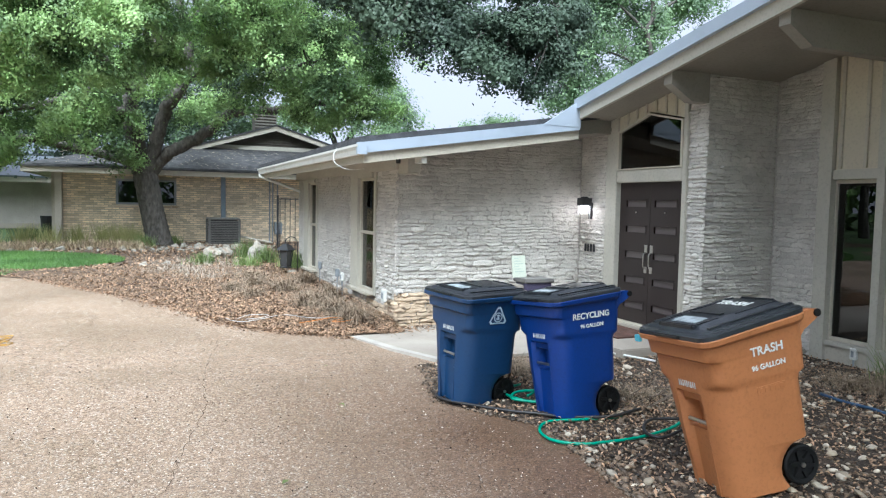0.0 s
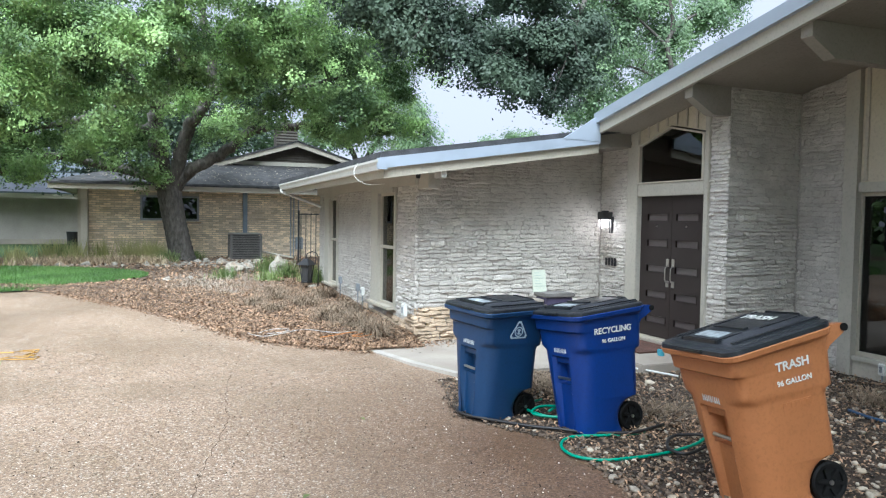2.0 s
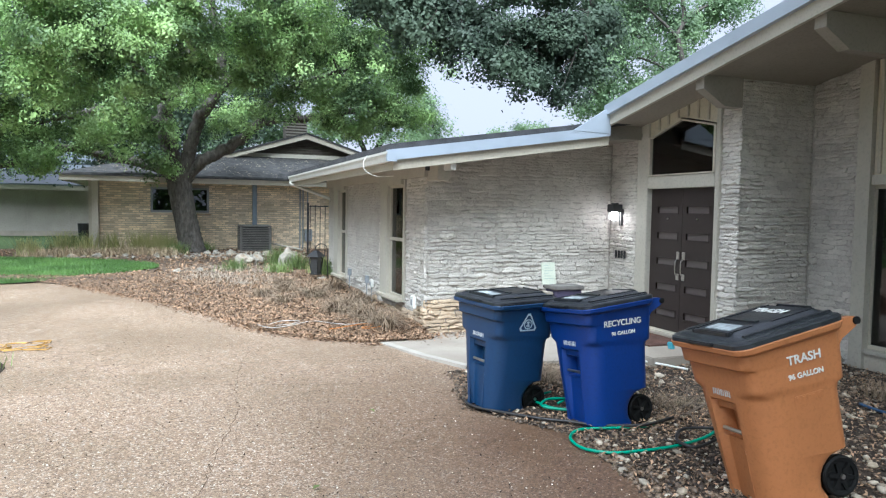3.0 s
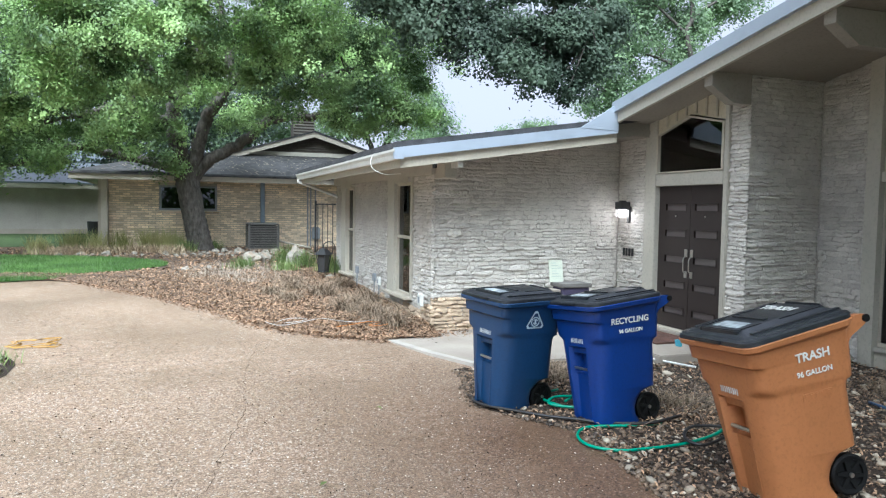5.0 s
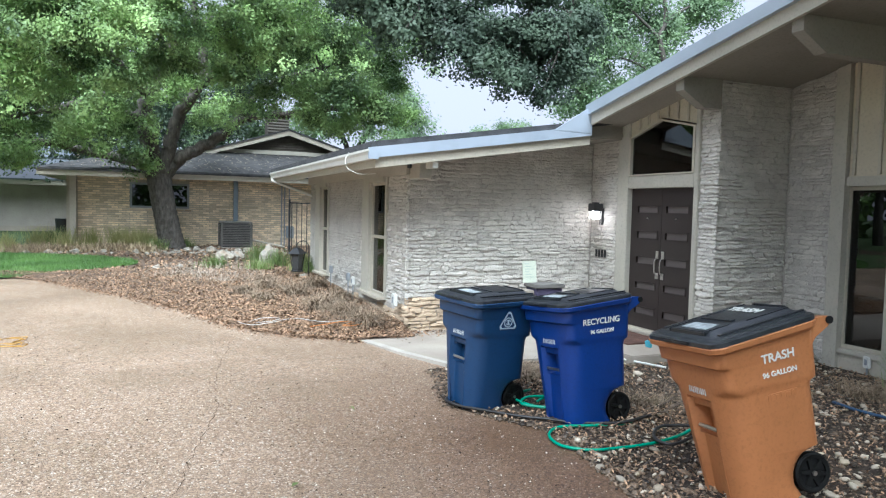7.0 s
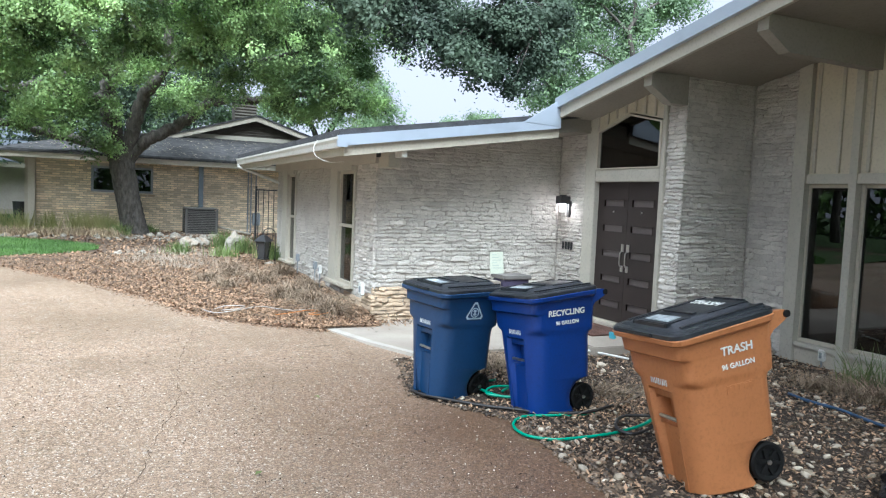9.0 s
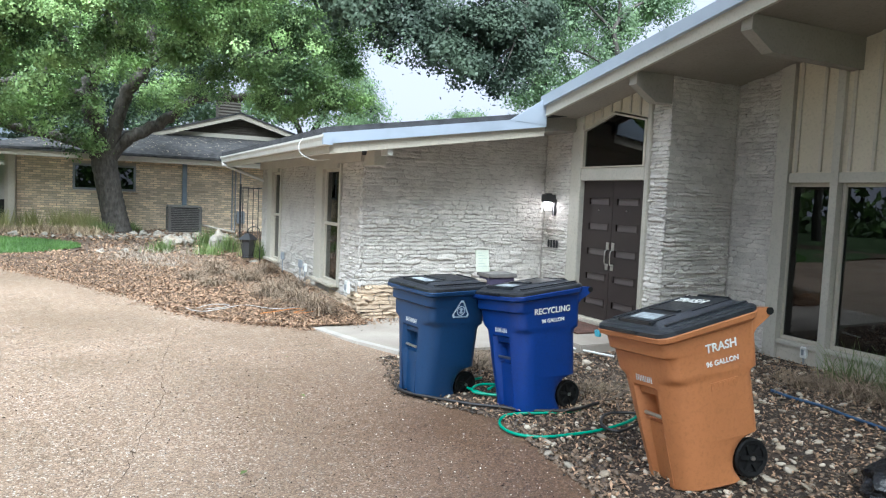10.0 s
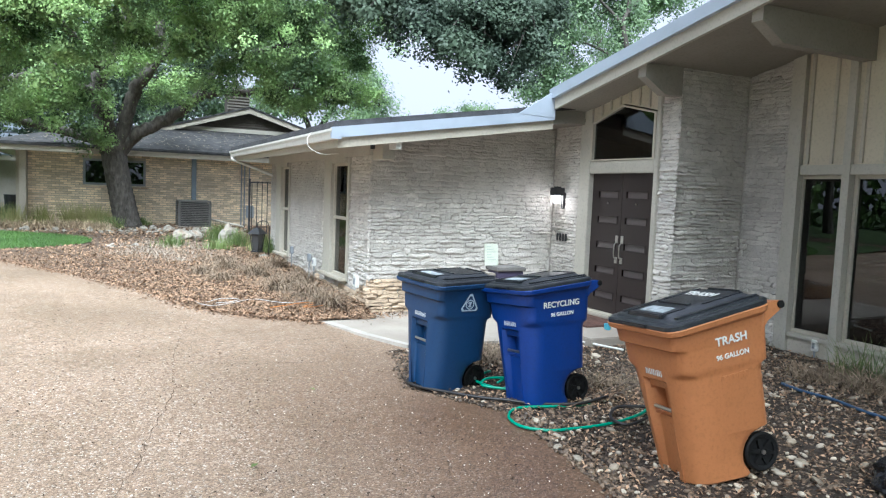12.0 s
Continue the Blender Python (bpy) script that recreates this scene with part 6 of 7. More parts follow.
def pebbles(name, xy, z, size, sub, material, seed, parent=None, flat=(0.45, 0.8)):
    """Many rounded stones in one mesh, each turned, stretched and flattened."""
    r = np.random.default_rng(seed)
    v, f = unit_ball(sub)
    n = len(xy)
    a = r.uniform(0, 2 * math.pi, n)
    s = size[:, None] * np.stack([r.uniform(0.9, 1.6, n), r.uniform(0.7, 1.05, n), r.uniform(*flat, n)], 1)
    p = v[None] * s[:, None] * (1 + r.normal(0, 0.07, (n, len(v), 1)))
    tx = r.normal(0, 0.25, (n, 1))
    p[..., 2] += p[..., 0] * tx
    x = p[..., 0] * np.cos(a)[:, None] - p[..., 1] * np.sin(a)[:, None] + xy[:, 0:1]
    y = p[..., 0] * np.sin(a)[:, None] + p[..., 1] * np.cos(a)[:, None] + xy[:, 1:2]
    zz = p[..., 2] + (z + s[:, 2] * 0.35)[:, None]
    verts = np.stack([x, y, zz], -1).reshape(-1, 3)
    faces = (f[None] + (np.arange(n) * len(v))[:, None, None]).reshape(-1, 3)
    return raw(name, verts, faces, material, parent, smooth=True)


def scatter_gravel(n, seed, y0=1.6, y1=7.34, spill=0.0):
    r = np.random.default_rng(seed)
    y = y0 + (y1 - y0) * r.random(n * 3) ** 1.15
    e = edge_x(GRAVEL_EDGE, y)
    x = e - spill + (7.72 - e + spill) * r.random(n * 3)
    # the carts stand on bare ground
    bare = np.zeros(len(x), bool)
    for cx, cy in ((2.83, 5.88), (3.50, 5.23), (3.67, 3.38)):
        bare |= (np.abs(x - cx) < 0.20) & (np.abs(y - cy) < 0.20)
    ok = ~bare & ~((x > 5.33) & (y > 6.82)) & ~((y > 7.28)) & ~((x > 6.55) & (y > 6.85))
    return np.stack([x[ok], y[ok]], 1)[:n]


xy = scatter_gravel(5600, 51)
rs = np.random.default_rng(52)
tagged(pebbles("river_stones", xy, land(xy[:, 0], xy[:, 1]) + 0.006, rs.gamma(5.0, 0.0029, len(xy)).clip(0.010, 0.045), 2, PEBBLE, 53), "mixed tan and pale river stones around the carts", "gravel", kind="stuff")
xy = scatter_gravel(9000, 54, spill=0.06)
xy2 = scatter_gravel(1300, 58)
tagged(pebbles("pale_river_stones", xy2, land(xy2[:, 0], xy2[:, 1]) + 0.012, rs.gamma(5.0, 0.0029, len(xy2)).clip(0.010, 0.045), 2, PALE_STONE, 60), "pale wet river stones around the carts", "gravel", kind="stuff")
tagged(pebbles("small_gravel", xy, land(xy[:, 0], xy[:, 1]) + 0.004, rs.uniform(0.006, 0.016, len(xy)), 1, PEBBLE, 55), "small loose gravel between the river stones", "gravel", kind="stuff")
xx = rs.uniform(2.7, 7.5, 2600)
yy = rs.uniform(-2.0, 1.7, 2600)
tagged(pebbles("river_stones", np.stack([xx, yy], 1), np.full(2600, 0.006), rs.gamma(6.0, 0.004, 2600).clip(0.012, 0.05), 1, PEBBLE, 59), "mixed river stones at the bed's near end", "gravel", kind="stuff")
# stones crowding the bed's edge along the drive
yy = rs.uniform(2.0, 7.2, 1900)
xx = edge_x(GRAVEL_EDGE, yy) + np.abs(rs.normal(0, 0.16, 1900)) - 0.02
ok = ~(((np.abs(xx - 2.80) < 0.33) & (np.abs(yy - 5.9) < 0.3)) | ((np.abs(xx - 3.47) < 0.3) & (np.abs(yy - 5.19) < 0.3)) | ((np.abs(xx - 3.63) < 0.3) & (np.abs(yy - 3.38) < 0.3)))
xy = np.stack([xx[ok], yy[ok]], 1)
tagged(pebbles("edge_stones", xy, land(xy[:, 0], xy[:, 1]) + 0.004, rs.gamma(5.0, 0.0026, len(xy)).clip(0.006, 0.035), 1, PEBBLE, 69), "mixed stones spilling along the drive's edge", "gravel", kind="stuff")
# loose chips and bits on the drive
xx = np.concatenate([rs.uniform(-5, 3.0, 1700), 3.0 - np.abs(rs.normal(0, 1.3, 500))])
yy = np.concatenate([rs.uniform(1.5, 11.5, 1700), rs.uniform(1.5, 7.3, 500)])
ok = xx < np.where(yy < 7.3, edge_x(GRAVEL_EDGE, np.clip(yy, -2, 7.35)), edge_x(EDGE, np.clip(yy, 9.07, 17.0))) - 0.02
xy = np.stack([xx[ok], yy[ok]], 1)
CHIP = mat("pale_chip", (0.66, 0.62, 0.55), 0.6, 0.2, 9.0, 60, 0.0, rand=0.35, island=True)
tagged(pebbles("drive_chips", xy, land(xy[:, 0], xy[:, 1]), 0.0024 + 0.0046 * rs.random(len(xy)) ** 2, 1, CHIP, 56), "tiny pale chips scattered on the drive", "debris", kind="stuff")


def litter(name, xy, z, size, material, seed, tilt=0.35):
    """Fallen leaves: small bent blades that lie nearly flat."""
    r = np.random.default_rng(seed)
    n = len(xy)
    a = r.uniform(0, 2 * math.pi, n)
    d = np.stack([np.cos(a), np.sin(a), r.normal(0, tilt, n)], 1)
    w = np.stack([-np.sin(a), np.cos(a), r.normal(0, tilt, n)], 1)
    L = size[:, None]
    W = L * r.uniform(0.3, 0.5, (n, 1))
    c = np.concatenate([xy, (z + size * 0.22)[:, None]], 1)
    lift = np.stack([np.zeros(n), np.zeros(n), r.uniform(0.05, 0.3, n)], 1) * L
    verts = np.stack([c - d * L * 0.5, c + w * W * 0.5 + lift, c + d * L * 0.5, c - w * W * 0.5 + lift], 1).reshape(-1, 3)
    return raw(name, verts, np.arange(n * 4).reshape(n, 4), material)


n = 60000
yy = 9.1 + 7.8 * rs.random(n) ** 1.2
ee = edge_x(EDGE, yy)
xx = ee - 0.06 + (3.45 - ee) * rs.random(n)
xy = np.stack([xx, yy], 1)
tagged(litter("leaf_litter", xy, bed_height(xx, yy), 0.018 + 0.045 * rs.random(n) ** 1.5, LITTER, 61), "thick brown leaf litter on the planting bed", "leaf litter", kind="stuff")
n = 9000
xx, yy = rs.uniform(-6, 6, n), rs.uniform(16.6, 23.4, n)
ok = (((xx + 5.2) / 4.9) ** 2 + ((yy - 18.4) / 2.4) ** 2 > 1)
xy = np.stack([xx, yy], 1)[ok]
tagged(litter("leaf_litter_far", xy, land(xy[:, 0], xy[:, 1]) + 0.09, rs.uniform(0.05, 0.12, len(xy)), LITTER, 62), "brown leaf litter before the brick house", "leaf litter", kind="stuff")
xy = scatter_gravel(15000, 63)
tagged(litter("leaf_bits", xy, land(xy[:, 0], xy[:, 1]) + 0.02, rs.uniform(0.015, 0.05, len(xy)), LITTER, 64, 0.35), "scattered brown leaves among the stones", "leaf litter", kind="stuff")
xy = np.stack([rs.normal(4.25, 0.35, 1100), rs.normal(4.9, 0.3, 1100)], 1)
tagged(litter("leaf_heap", xy, np.abs(rs.normal(0.02, 0.015, 1100)), rs.uniform(0.015, 0.045, 1100), LITTER, 68, 0.4), "brown leaves heaped between the carts", "leaf litter", kind="stuff")
n = 2600
yy = rs.uniform(8.9, 16.0, n)
xx = edge_x(EDGE, np.clip(yy, 9.07, 17)) - np.abs(rs.normal(0, 0.13, n))
tagged(litter("edge_litter", np.stack([xx, yy], 1), land(xx, yy), rs.uniform(0.025, 0.06, n), LITTER, 65), "leaves blown onto the edge of the drive", "leaf litter", kind="stuff")
n = 5200
xx, yy = rs.uniform(-4, 2.6, n), 2.2 + 10 * rs.random(n) ** 1.3
tagged(litter("drive_litter", np.stack([xx, yy], 1), land(xx, yy), 0.008 + 0.024 * rs.random(n) ** 2, SOIL, 66, 0.2), "small dark leaf bits lying on the drive", "leaf litter", kind="stuff")
n = 700
xx, yy = 3.0 + np.abs(rs.normal(0, 0.7, n)), 9.52 - np.abs(rs.normal(0, 0.22, n))
tagged(litter("walk_litter", np.stack([xx, yy], 1), np.full(n, 0.043), rs.uniform(0.02, 0.055, n), LITTER, 67, 0.3), "leaves drifted on the walk by the wall", "leaf litter", kind="stuff")
for x, y, s in ((0.86, 4.47, 0.05), (1.66, 6.03, 0.05), (0.45, 3.55, 0.06), (1.9, 7.6, 0.04)):
    lf = litter("green_leaf", np.array([[x, y]]), np.array([0.004]), np.array([s * 1.6]), BLADE, int(y * 10), 0.1)
    tagged(lf, "fresh green leaf fallen on the drive", "leaf", group="fallen leaves")


def blades(c, n, length, lean, width, seed, curl=0.5, base=0.12):
    """Arching grass blades from one crown: three-piece ribbons."""
    r = np.random.default_rng(seed)
    a = r.uniform(0, 2 * math.pi, n)
    ln = length * r.uniform(0.55, 1.15, n)
    out = lean * r.uniform(0.4, 1.1, n)
    root = np.array(c) + np.stack([r.normal(0, base, n), r.normal(0, base, n), np.zeros(n)], 1)
    dirn = np.stack([np.cos(a), np.sin(a), np.zeros(n)], 1)
    side = np.stack([-np.sin(a), np.cos(a), np.zeros(n)], 1)
    rows = []
    for t in (0.0, 0.22, 0.45, 0.65, 0.83, 1.0):
        h = ln * (t - curl * t ** 2.3 * np.minimum(out, 1.3))
        o = ln * out * t ** 1.25 * 0.8
        p = root + dirn * o[:, None] + np.array([0, 0, 1]) * h[:, None]
        w = width * (1 - t * 0.9)
        rows += [p - side * w, p + side * w]
    v = np.stack(rows, 1)
    f = np.array([[2 * k, 2 * k + 1, 2 * k + 3, 2 * k + 2] for k in range(5)])
    return v.reshape(-1, 3), (f[None] + (np.arange(n) * 12)[:, None, None]).reshape(-1, 4)


def tuft(x, y, z, n, length, lean, material, label, seed, width=0.006, curl=0.5, base=0.12, name="grass_clump"):
    v, f = blades((0, 0, 0), n, length, lean, width, seed, curl, base)
    clump = empty(name, pose(x, y, z), label, "grass clump", "grass clumps")
    tagged(raw("foliage", v, f, material, clump), kind="stuff")
    return clump


dry_spots = [(2.85, 9.75, 0.40, 0.9), (2.75, 10.4, 0.42, 0.9), (1.75, 12.2, 0.26, 0.8), (1.55, 13.1, 0.27, 0.8), (2.0, 13.6, 0.30, 0.8), (2.5, 11.0, 0.44, 0.9), (3.0, 11.8, 0.40, 0.85), (2.4, 12.7, 0.42, 0.9), (2.95, 13.5, 0.38, 0.8), (2.1, 14.3, 0.38, 0.9)]
for k, (x, y, h, lean) in enumerate(dry_spots):
    tuft(x, y, float(bed_height(np.array(x), np.array(min(y, 16.9)))) - 0.01, 480, h * 1.3, lean * 1.6, DRY, "dry grey brown ornamental grass mound in the bed", 70 + k, 0.0045, 0.76, 0.08)
for k, (x, y) in enumerate(((1.75, 15.5), (1.15, 15.6), (0.75, 16.2), (0.35, 15.6), (1.45, 14.6), (1.0, 14.9), (1.2, 16.1), (1.9, 16.4), (0.6, 16.8), (1.4, 17.2), (2.1, 17.5), (0.9, 17.8))):
    tuft(x, y, float(land(x, y)) + 0.06, 150, 0.27, 1.3, BRUSH, "pale wispy dry brush in the bed", 160 + k, 0.0045, 0.5, 0.26)
for k, (x, y, h, m) in enumerate(((-2.2, 21.9, 0.7, BLADE_PALE), (-1.6, 22.2, 0.75, BLADE_PALE), (-0.5, 22.6, 0.75, BLADE_PALE), (-0.1, 22.9, 0.6, BLADE_PALE), (-3.6, 21.6, 0.6, BLADE_PALE), (-2.9, 22.2, 0.75, BLADE_PALE), (-0.9, 22.3, 0.8, BLADE_PALE), (-2.5, 22.4, 0.7, BLADE), (-0.3, 22.2, 0.7, BLADE_PALE), (0.15, 21.7, 0.45, BLADE), (2.55, 18.6, 0.55, BLADE), (2.9, 17.6, 0.5, BLADE), (1.4, 17.4, 0.35, BLADE), (3.3, 16.1, 0.5, BLADE), (2.3, 16.6, 0.35, BLADE), (3.3, 16.5, 0.5, BLADE_PALE), (0.9, 22.9, 0.35, BLADE))):
    tuft(x, y, float(land(x, y)) + 0.06, 260, h, 0.6, m, "green arching grass clump among pale stones", 90 + k, 0.009, 0.35, 0.14)
for k, (x, y) in enumerate(((-2.6, 21.3), (-1.9, 21.4), (-1.2, 21.7), (-0.4, 21.6), (-3.3, 21.2), (-2.2, 21.7), (-1.5, 21.9), (-0.8, 21.9), (-2.9, 21.7), (-0.1, 21.3))):
    tuft(x, y, float(land(x, y)) + 0.05, 260, 0.42, 1.0, STRAW, "dry brown grass mound at the lawn's edge", 110 + k, 0.009, 0.5, 0.2)
for k, (x, y, h) in enumerate(((7.15, 4.6, 0.45), (7.25, 4.2, 0.42), (7.25, 3.5, 0.4))):
    tuft(x, y, 0.01, 130, h * 1.3, 1.1, BLADE, "green grass clump below the tall windows", 120 + k, 0.006, 0.35, 0.12)
for k, (x, y, h) in enumerate(((6.85, 4.35, 0.52), (6.9, 3.85, 0.46), (6.75, 4.9, 0.3), (7.0, 4.7, 0.34), (7.1, 4.0, 0.34), (6.85, 3.4, 0.34), (6.75, 6.0, 0.3), (6.4, 6.15, 0.28), (4.4, 5.35, 0.22), (4.8, 5.1, 0.2), (3.7, 6.6, 0.28), (3.95, 6.9, 0.24))):
    tuft(x, y, 0.01, 260, h * 1.15, 1.6, DRY, "dry matted grass mound among river stones", 130 + k, 0.004, 0.76, 0.10)

# lawn patch
def lawn_half(y):
    return 4.9 * np.sqrt(np.clip(1 - ((y - 18.4) / 2.4) ** 2, 0.0004, 1))


lawn = strip("lawn", 16.02, 20.78, lambda y: -5.2 - lawn_half(y) * 1.5, lambda y: -5.2 + lawn_half(y), lambda x, y: land(x, y) + 0.005 + 0.10 * np.clip((y - 16.02) / 1.2, 0, 1) + 0 * x, GRASS_SOIL, 40, 30)
tagged(lawn, "mown lawn patch beside the drive", "lawn", kind="structure")
n = 52000
yy = rs.uniform(16.05, 20.75, n)
hw = lawn_half(yy)
xx = -5.2 - hw * 0.55 + hw * 1.55 * rs.random(n)
c = np.stack([xx, yy, land(xx, yy) + 0.10 * np.clip((yy - 16.02) / 1.2, 0, 1)], 1)
aa = rs.uniform(0, 2 * math.pi, n)
sd = np.stack([-np.sin(aa), np.cos(aa), np.zeros(n)], 1) * 0.006
tip = np.stack([np.cos(aa) * 0.03, np.sin(aa) * 0.03, rs.uniform(0.04, 0.085, n)], 1)
v = np.stack([c - sd, c + sd, c + tip], 1).reshape(-1, 3)
tagged(raw("lawn_blades", v, np.arange(n * 3).reshape(n, 3), LAWN), "short bright green lawn grass", "grass", kind="stuff")


# ---- boulders ----
def boulder(x, y, s, label, seed, stretch=(1, 1, 0.75)):
    bm = bmesh.new()
    bmesh.ops.create_icosphere(bm, subdivisions=3, radius=1.0)
    for v in bm.verts:
        q = v.co * 1.3 + Vector((seed * 7.1, 0, 0))
        k = 1 + 0.45 * noise.noise(q) + 0.22 * noise.noise(q * 2.6) + 0.08 * noise.noise(q * 6)
        v.co = Vector((v.co.x * stretch[0], v.co.y * stretch[1], v.co.z * stretch[2])) * k * s
    ob = part("boulder", bm, LIME)
    ob.location = (x, y, float(land(x, y)) + 0.06 + s * stretch[2] * 0.55)
    ob.rotation_euler = (0, 0, seed * 1.3)
    return tagged(ob, label, "rock", group="limestone rocks")


for k, (x, y, s) in enumerate(((2.72, 18.0, 0.30), (1.72, 18.9, 0.24), (2.05, 19.0, 0.2), (2.3, 20.8, 0.14), (2.62, 21.3, 0.13), (3.35, 21.0, 0.14), (1.6, 21.4, 0.15), (1.2, 21.7, 0.12), (0.95, 21.5, 0.11), (3.05, 15.2, 0.1), (2.1, 20.6, 0.1), (0.6, 17.3, 0.09), (0.1, 17.0, 0.10), (-0.4, 21.2, 0.1), (0.2, 21.3, 0.09), (-1.2, 21.0, 0.1), (-2.5, 20.95, 0.11), (-3.0, 20.9, 0.09), (-1.9, 20.95, 0.12))):
    boulder(x, y, s, "pale weathered limestone rock in the bed", k + 1, (1.0, 0.8, 0.8 if k else 1.0))
boulder(7.35, 6.2, 0.17, "low grey rock beside the footing", 31, (1.2, 0.8, 0.6))
xy = np.stack([rs.uniform(-4.0, 3.9, 500), rs.uniform(20.6, 22.3, 500)], 1)
tagged(pebbles("pale_stones", xy, land(xy[:, 0], xy[:, 1]) + 0.07, rs.uniform(0.02, 0.07, 500), 2, LIME, 57), "pale stones edging the far bed", "gravel", kind="stuff")

# ---- path lantern on a hook ----
lan = empty("path_lantern", pose(2.93, 15.3, 0.37), "black metal path lantern hung from a crook", "lantern")
bm = bmesh.new()
cyl(bm, (0, 0, 0.42), (0, 0, 0.55), 0.22, 0.06, 4)
part("hood", bm, BLACK_METAL, lan)
bm = bmesh.new()
for a in range(4):
    t = a * math.pi / 2
    cyl(bm, (0.10 * math.cos(t), 0.10 * math.sin(t), 0.05), (0.16 * math.cos(t), 0.16 * math.sin(t), 0.43), 0.012, seg=6)
cyl(bm, (0, 0, 0.03), (0, 0, 0.06), 0.13, 0.13, 4)
part("cage", bm, BLACK_METAL, lan)
part("glass", cyl(bmesh.new(), (0, 0, 0.06), (0, 0, 0.42), 0.09, 0.14, 4), mat("smoked_lantern_glass", (0.05, 0.05, 0.05), 0.2, 0.1, 5, 40, 0.0), lan)
bm = bmesh.new()
tube(bm, smooth_line([(0.26, 0.05, -0.1), (0.26, 0.05, 0.5), (0.22, 0.04, 0.66), (0.1, 0.02, 0.7), (0.0, 0, 0.64), (0.0, 0, 0.55)], 5), 0.009, 6)
part("crook", bm, BLACK_METAL, lan, smooth=True)

# ---- hoses and cords ----
def hose(name, pts, r, material, label, category="hose"):
    bm = bmesh.new()
    tube(bm, smooth_line(pts, 8), r, 8)
    return tagged(part(name, bm, material, smooth=True), label, category)


GREEN = mat("green_hose_rubber", (0.01, 0.26, 0.16), 0.4, 0.1, 6, 60, 0.05)
HOSE_BLACK = mat("black_hose_rubber", (0.022, 0.02, 0.02), 0.5, 0.2, 6, 60, 0.1)
HOSE_BLUE = mat("blue_hose_rubber", (0.03, 0.07, 0.14), 0.4, 0.2, 6, 60, 0.1)
CORD_WHITE = mat("greyed_white_cord", (0.52, 0.52, 0.50), 0.5, 0.2, 9, 60, 0.0)
CORD_ORANGE = mat("orange_cord", (0.55, 0.2, 0.04), 0.5, 0.1, 6, 60, 0.0)
CORD_YELLOW = mat("yellow_cord", (0.50, 0.29, 0.07), 0.6, 0.1, 6, 60, 0.0)
hose("garden_hose", [(3.95, 4.93, 0.03), (3.76, 4.87, 0.025), (3.47, 4.90, 0.03), (3.16, 4.96, 0.028), (2.98, 4.82, 0.02), (2.94, 4.58, 0.02), (3.07, 4.41, 0.025), (3.26, 4.36, 0.03), (3.63, 4.34, 0.04), (4.0, 4.42, 0.05), (4.3, 4.6, 0.05)], 0.013, GREEN, "green garden hose looped over the stones")
hose("garden_hose", [(3.35, 5.65, 0.05), (3.55, 5.75, 0.06), (3.6, 5.55, 0.05), (3.35, 5.45, 0.05), (3.15, 5.58, 0.06), (3.3, 5.72, 0.08), (3.6, 5.62, 0.07), (3.5, 5.4, 0.06), (3.25, 5.5, 0.05), (3.2, 5.9, 0.05), (3.5, 6.05, 0.05)], 0.013, GREEN, "green garden hose coiled between the carts")
hose("drip_hose", [(2.95, 6.35, 0.038), (2.75, 6.18, 0.036), (2.58, 6.03, 0.036), (2.59, 5.82, 0.036), (2.8, 5.53, 0.036), (3.0, 5.3, 0.036), (3.17, 5.16, 0.038), (3.36, 4.99, 0.038), (3.7, 4.85, 0.048), (4.1, 4.95, 0.048)], 0.014, HOSE_BLACK, "black rubber hose along the gravel's edge")
hose("drip_hose", [(4.0, 4.3, 0.068), (3.7, 4.2, 0.068), (3.66, 4.36, 0.078), (3.9, 4.55, 0.088), (4.3, 4.45, 0.078), (4.6, 4.5, 0.068)], 0.013, HOSE_BLACK, "black rubber hose curled behind the cart")
hose("garden_hose", [(6.2, 4.8, 0.03), (6.14, 4.51, 0.035), (6.17, 4.23, 0.035), (6.1, 3.9, 0.035), (6.05, 3.52, 0.035), (5.9, 3.1, 0.03), (5.6, 2.7, 0.03)], 0.016, HOSE_BLUE, "dark blue garden hose across the river stones")
hose("cord", [(1.16, 10.53, 0.125), (1.22, 10.3, 0.125), (1.35, 10.16, 0.125), (1.6, 10.2, 0.145), (1.93, 10.31, 0.175), (2.15, 10.05, 0.175), (2.33, 9.89, 0.175), (2.55, 9.95, 0.175), (2.7, 10.01, 0.175), (3.1, 9.95, 0.185)], 0.004, CORD_WHITE, "white electric cord lying on the leaf litter", "cord")
hose("cord", [(1.3, 10.4, 0.135), (1.5, 10.5, 0.165), (1.75, 10.42, 0.165), (1.6, 10.25, 0.155), (1.4, 10.3, 0.135)], 0.004, CORD_WHITE, "white electric cord looped on the leaf litter", "cord")
hose("cord", [(2.05, 9.72, 0.145), (2.3, 9.75, 0.165), (2.55, 9.85, 0.175), (2.7, 9.75, 0.175), (2.5, 9.65, 0.155), (2.65, 9.6, 0.155), (2.9, 9.7, 0.175)], 0.0055, CORD_ORANGE, "orange extension cord tangled on the leaves", "cord")
coil = []
for k in range(60):
    a = k * 0.42
    rad = 0.26 + 0.14 * math.sin(k * 1.3) * math.sin(k * 0.37)
    coil.append((-1.72 + rad * math.cos(a), 9.95 + rad * 0.95 * math.sin(a), 0.045 + 0.0006 * k))
bm = bmesh.new()
tube(bm, coil, 0.006, 6)
tagged(part("cord_coil", bm, CORD_YELLOW, smooth=True), "yellow extension cord coiled on the drive", "cord")
bm = cyl(bmesh.new(), (5.30, 7.1, 0.05), (5.55, 6.47, 0.05), 0.013)
tagged(part("pvc_pipe", bm, WHITE_PLASTIC), "short white plastic pipe lying on the stones", "pipe")

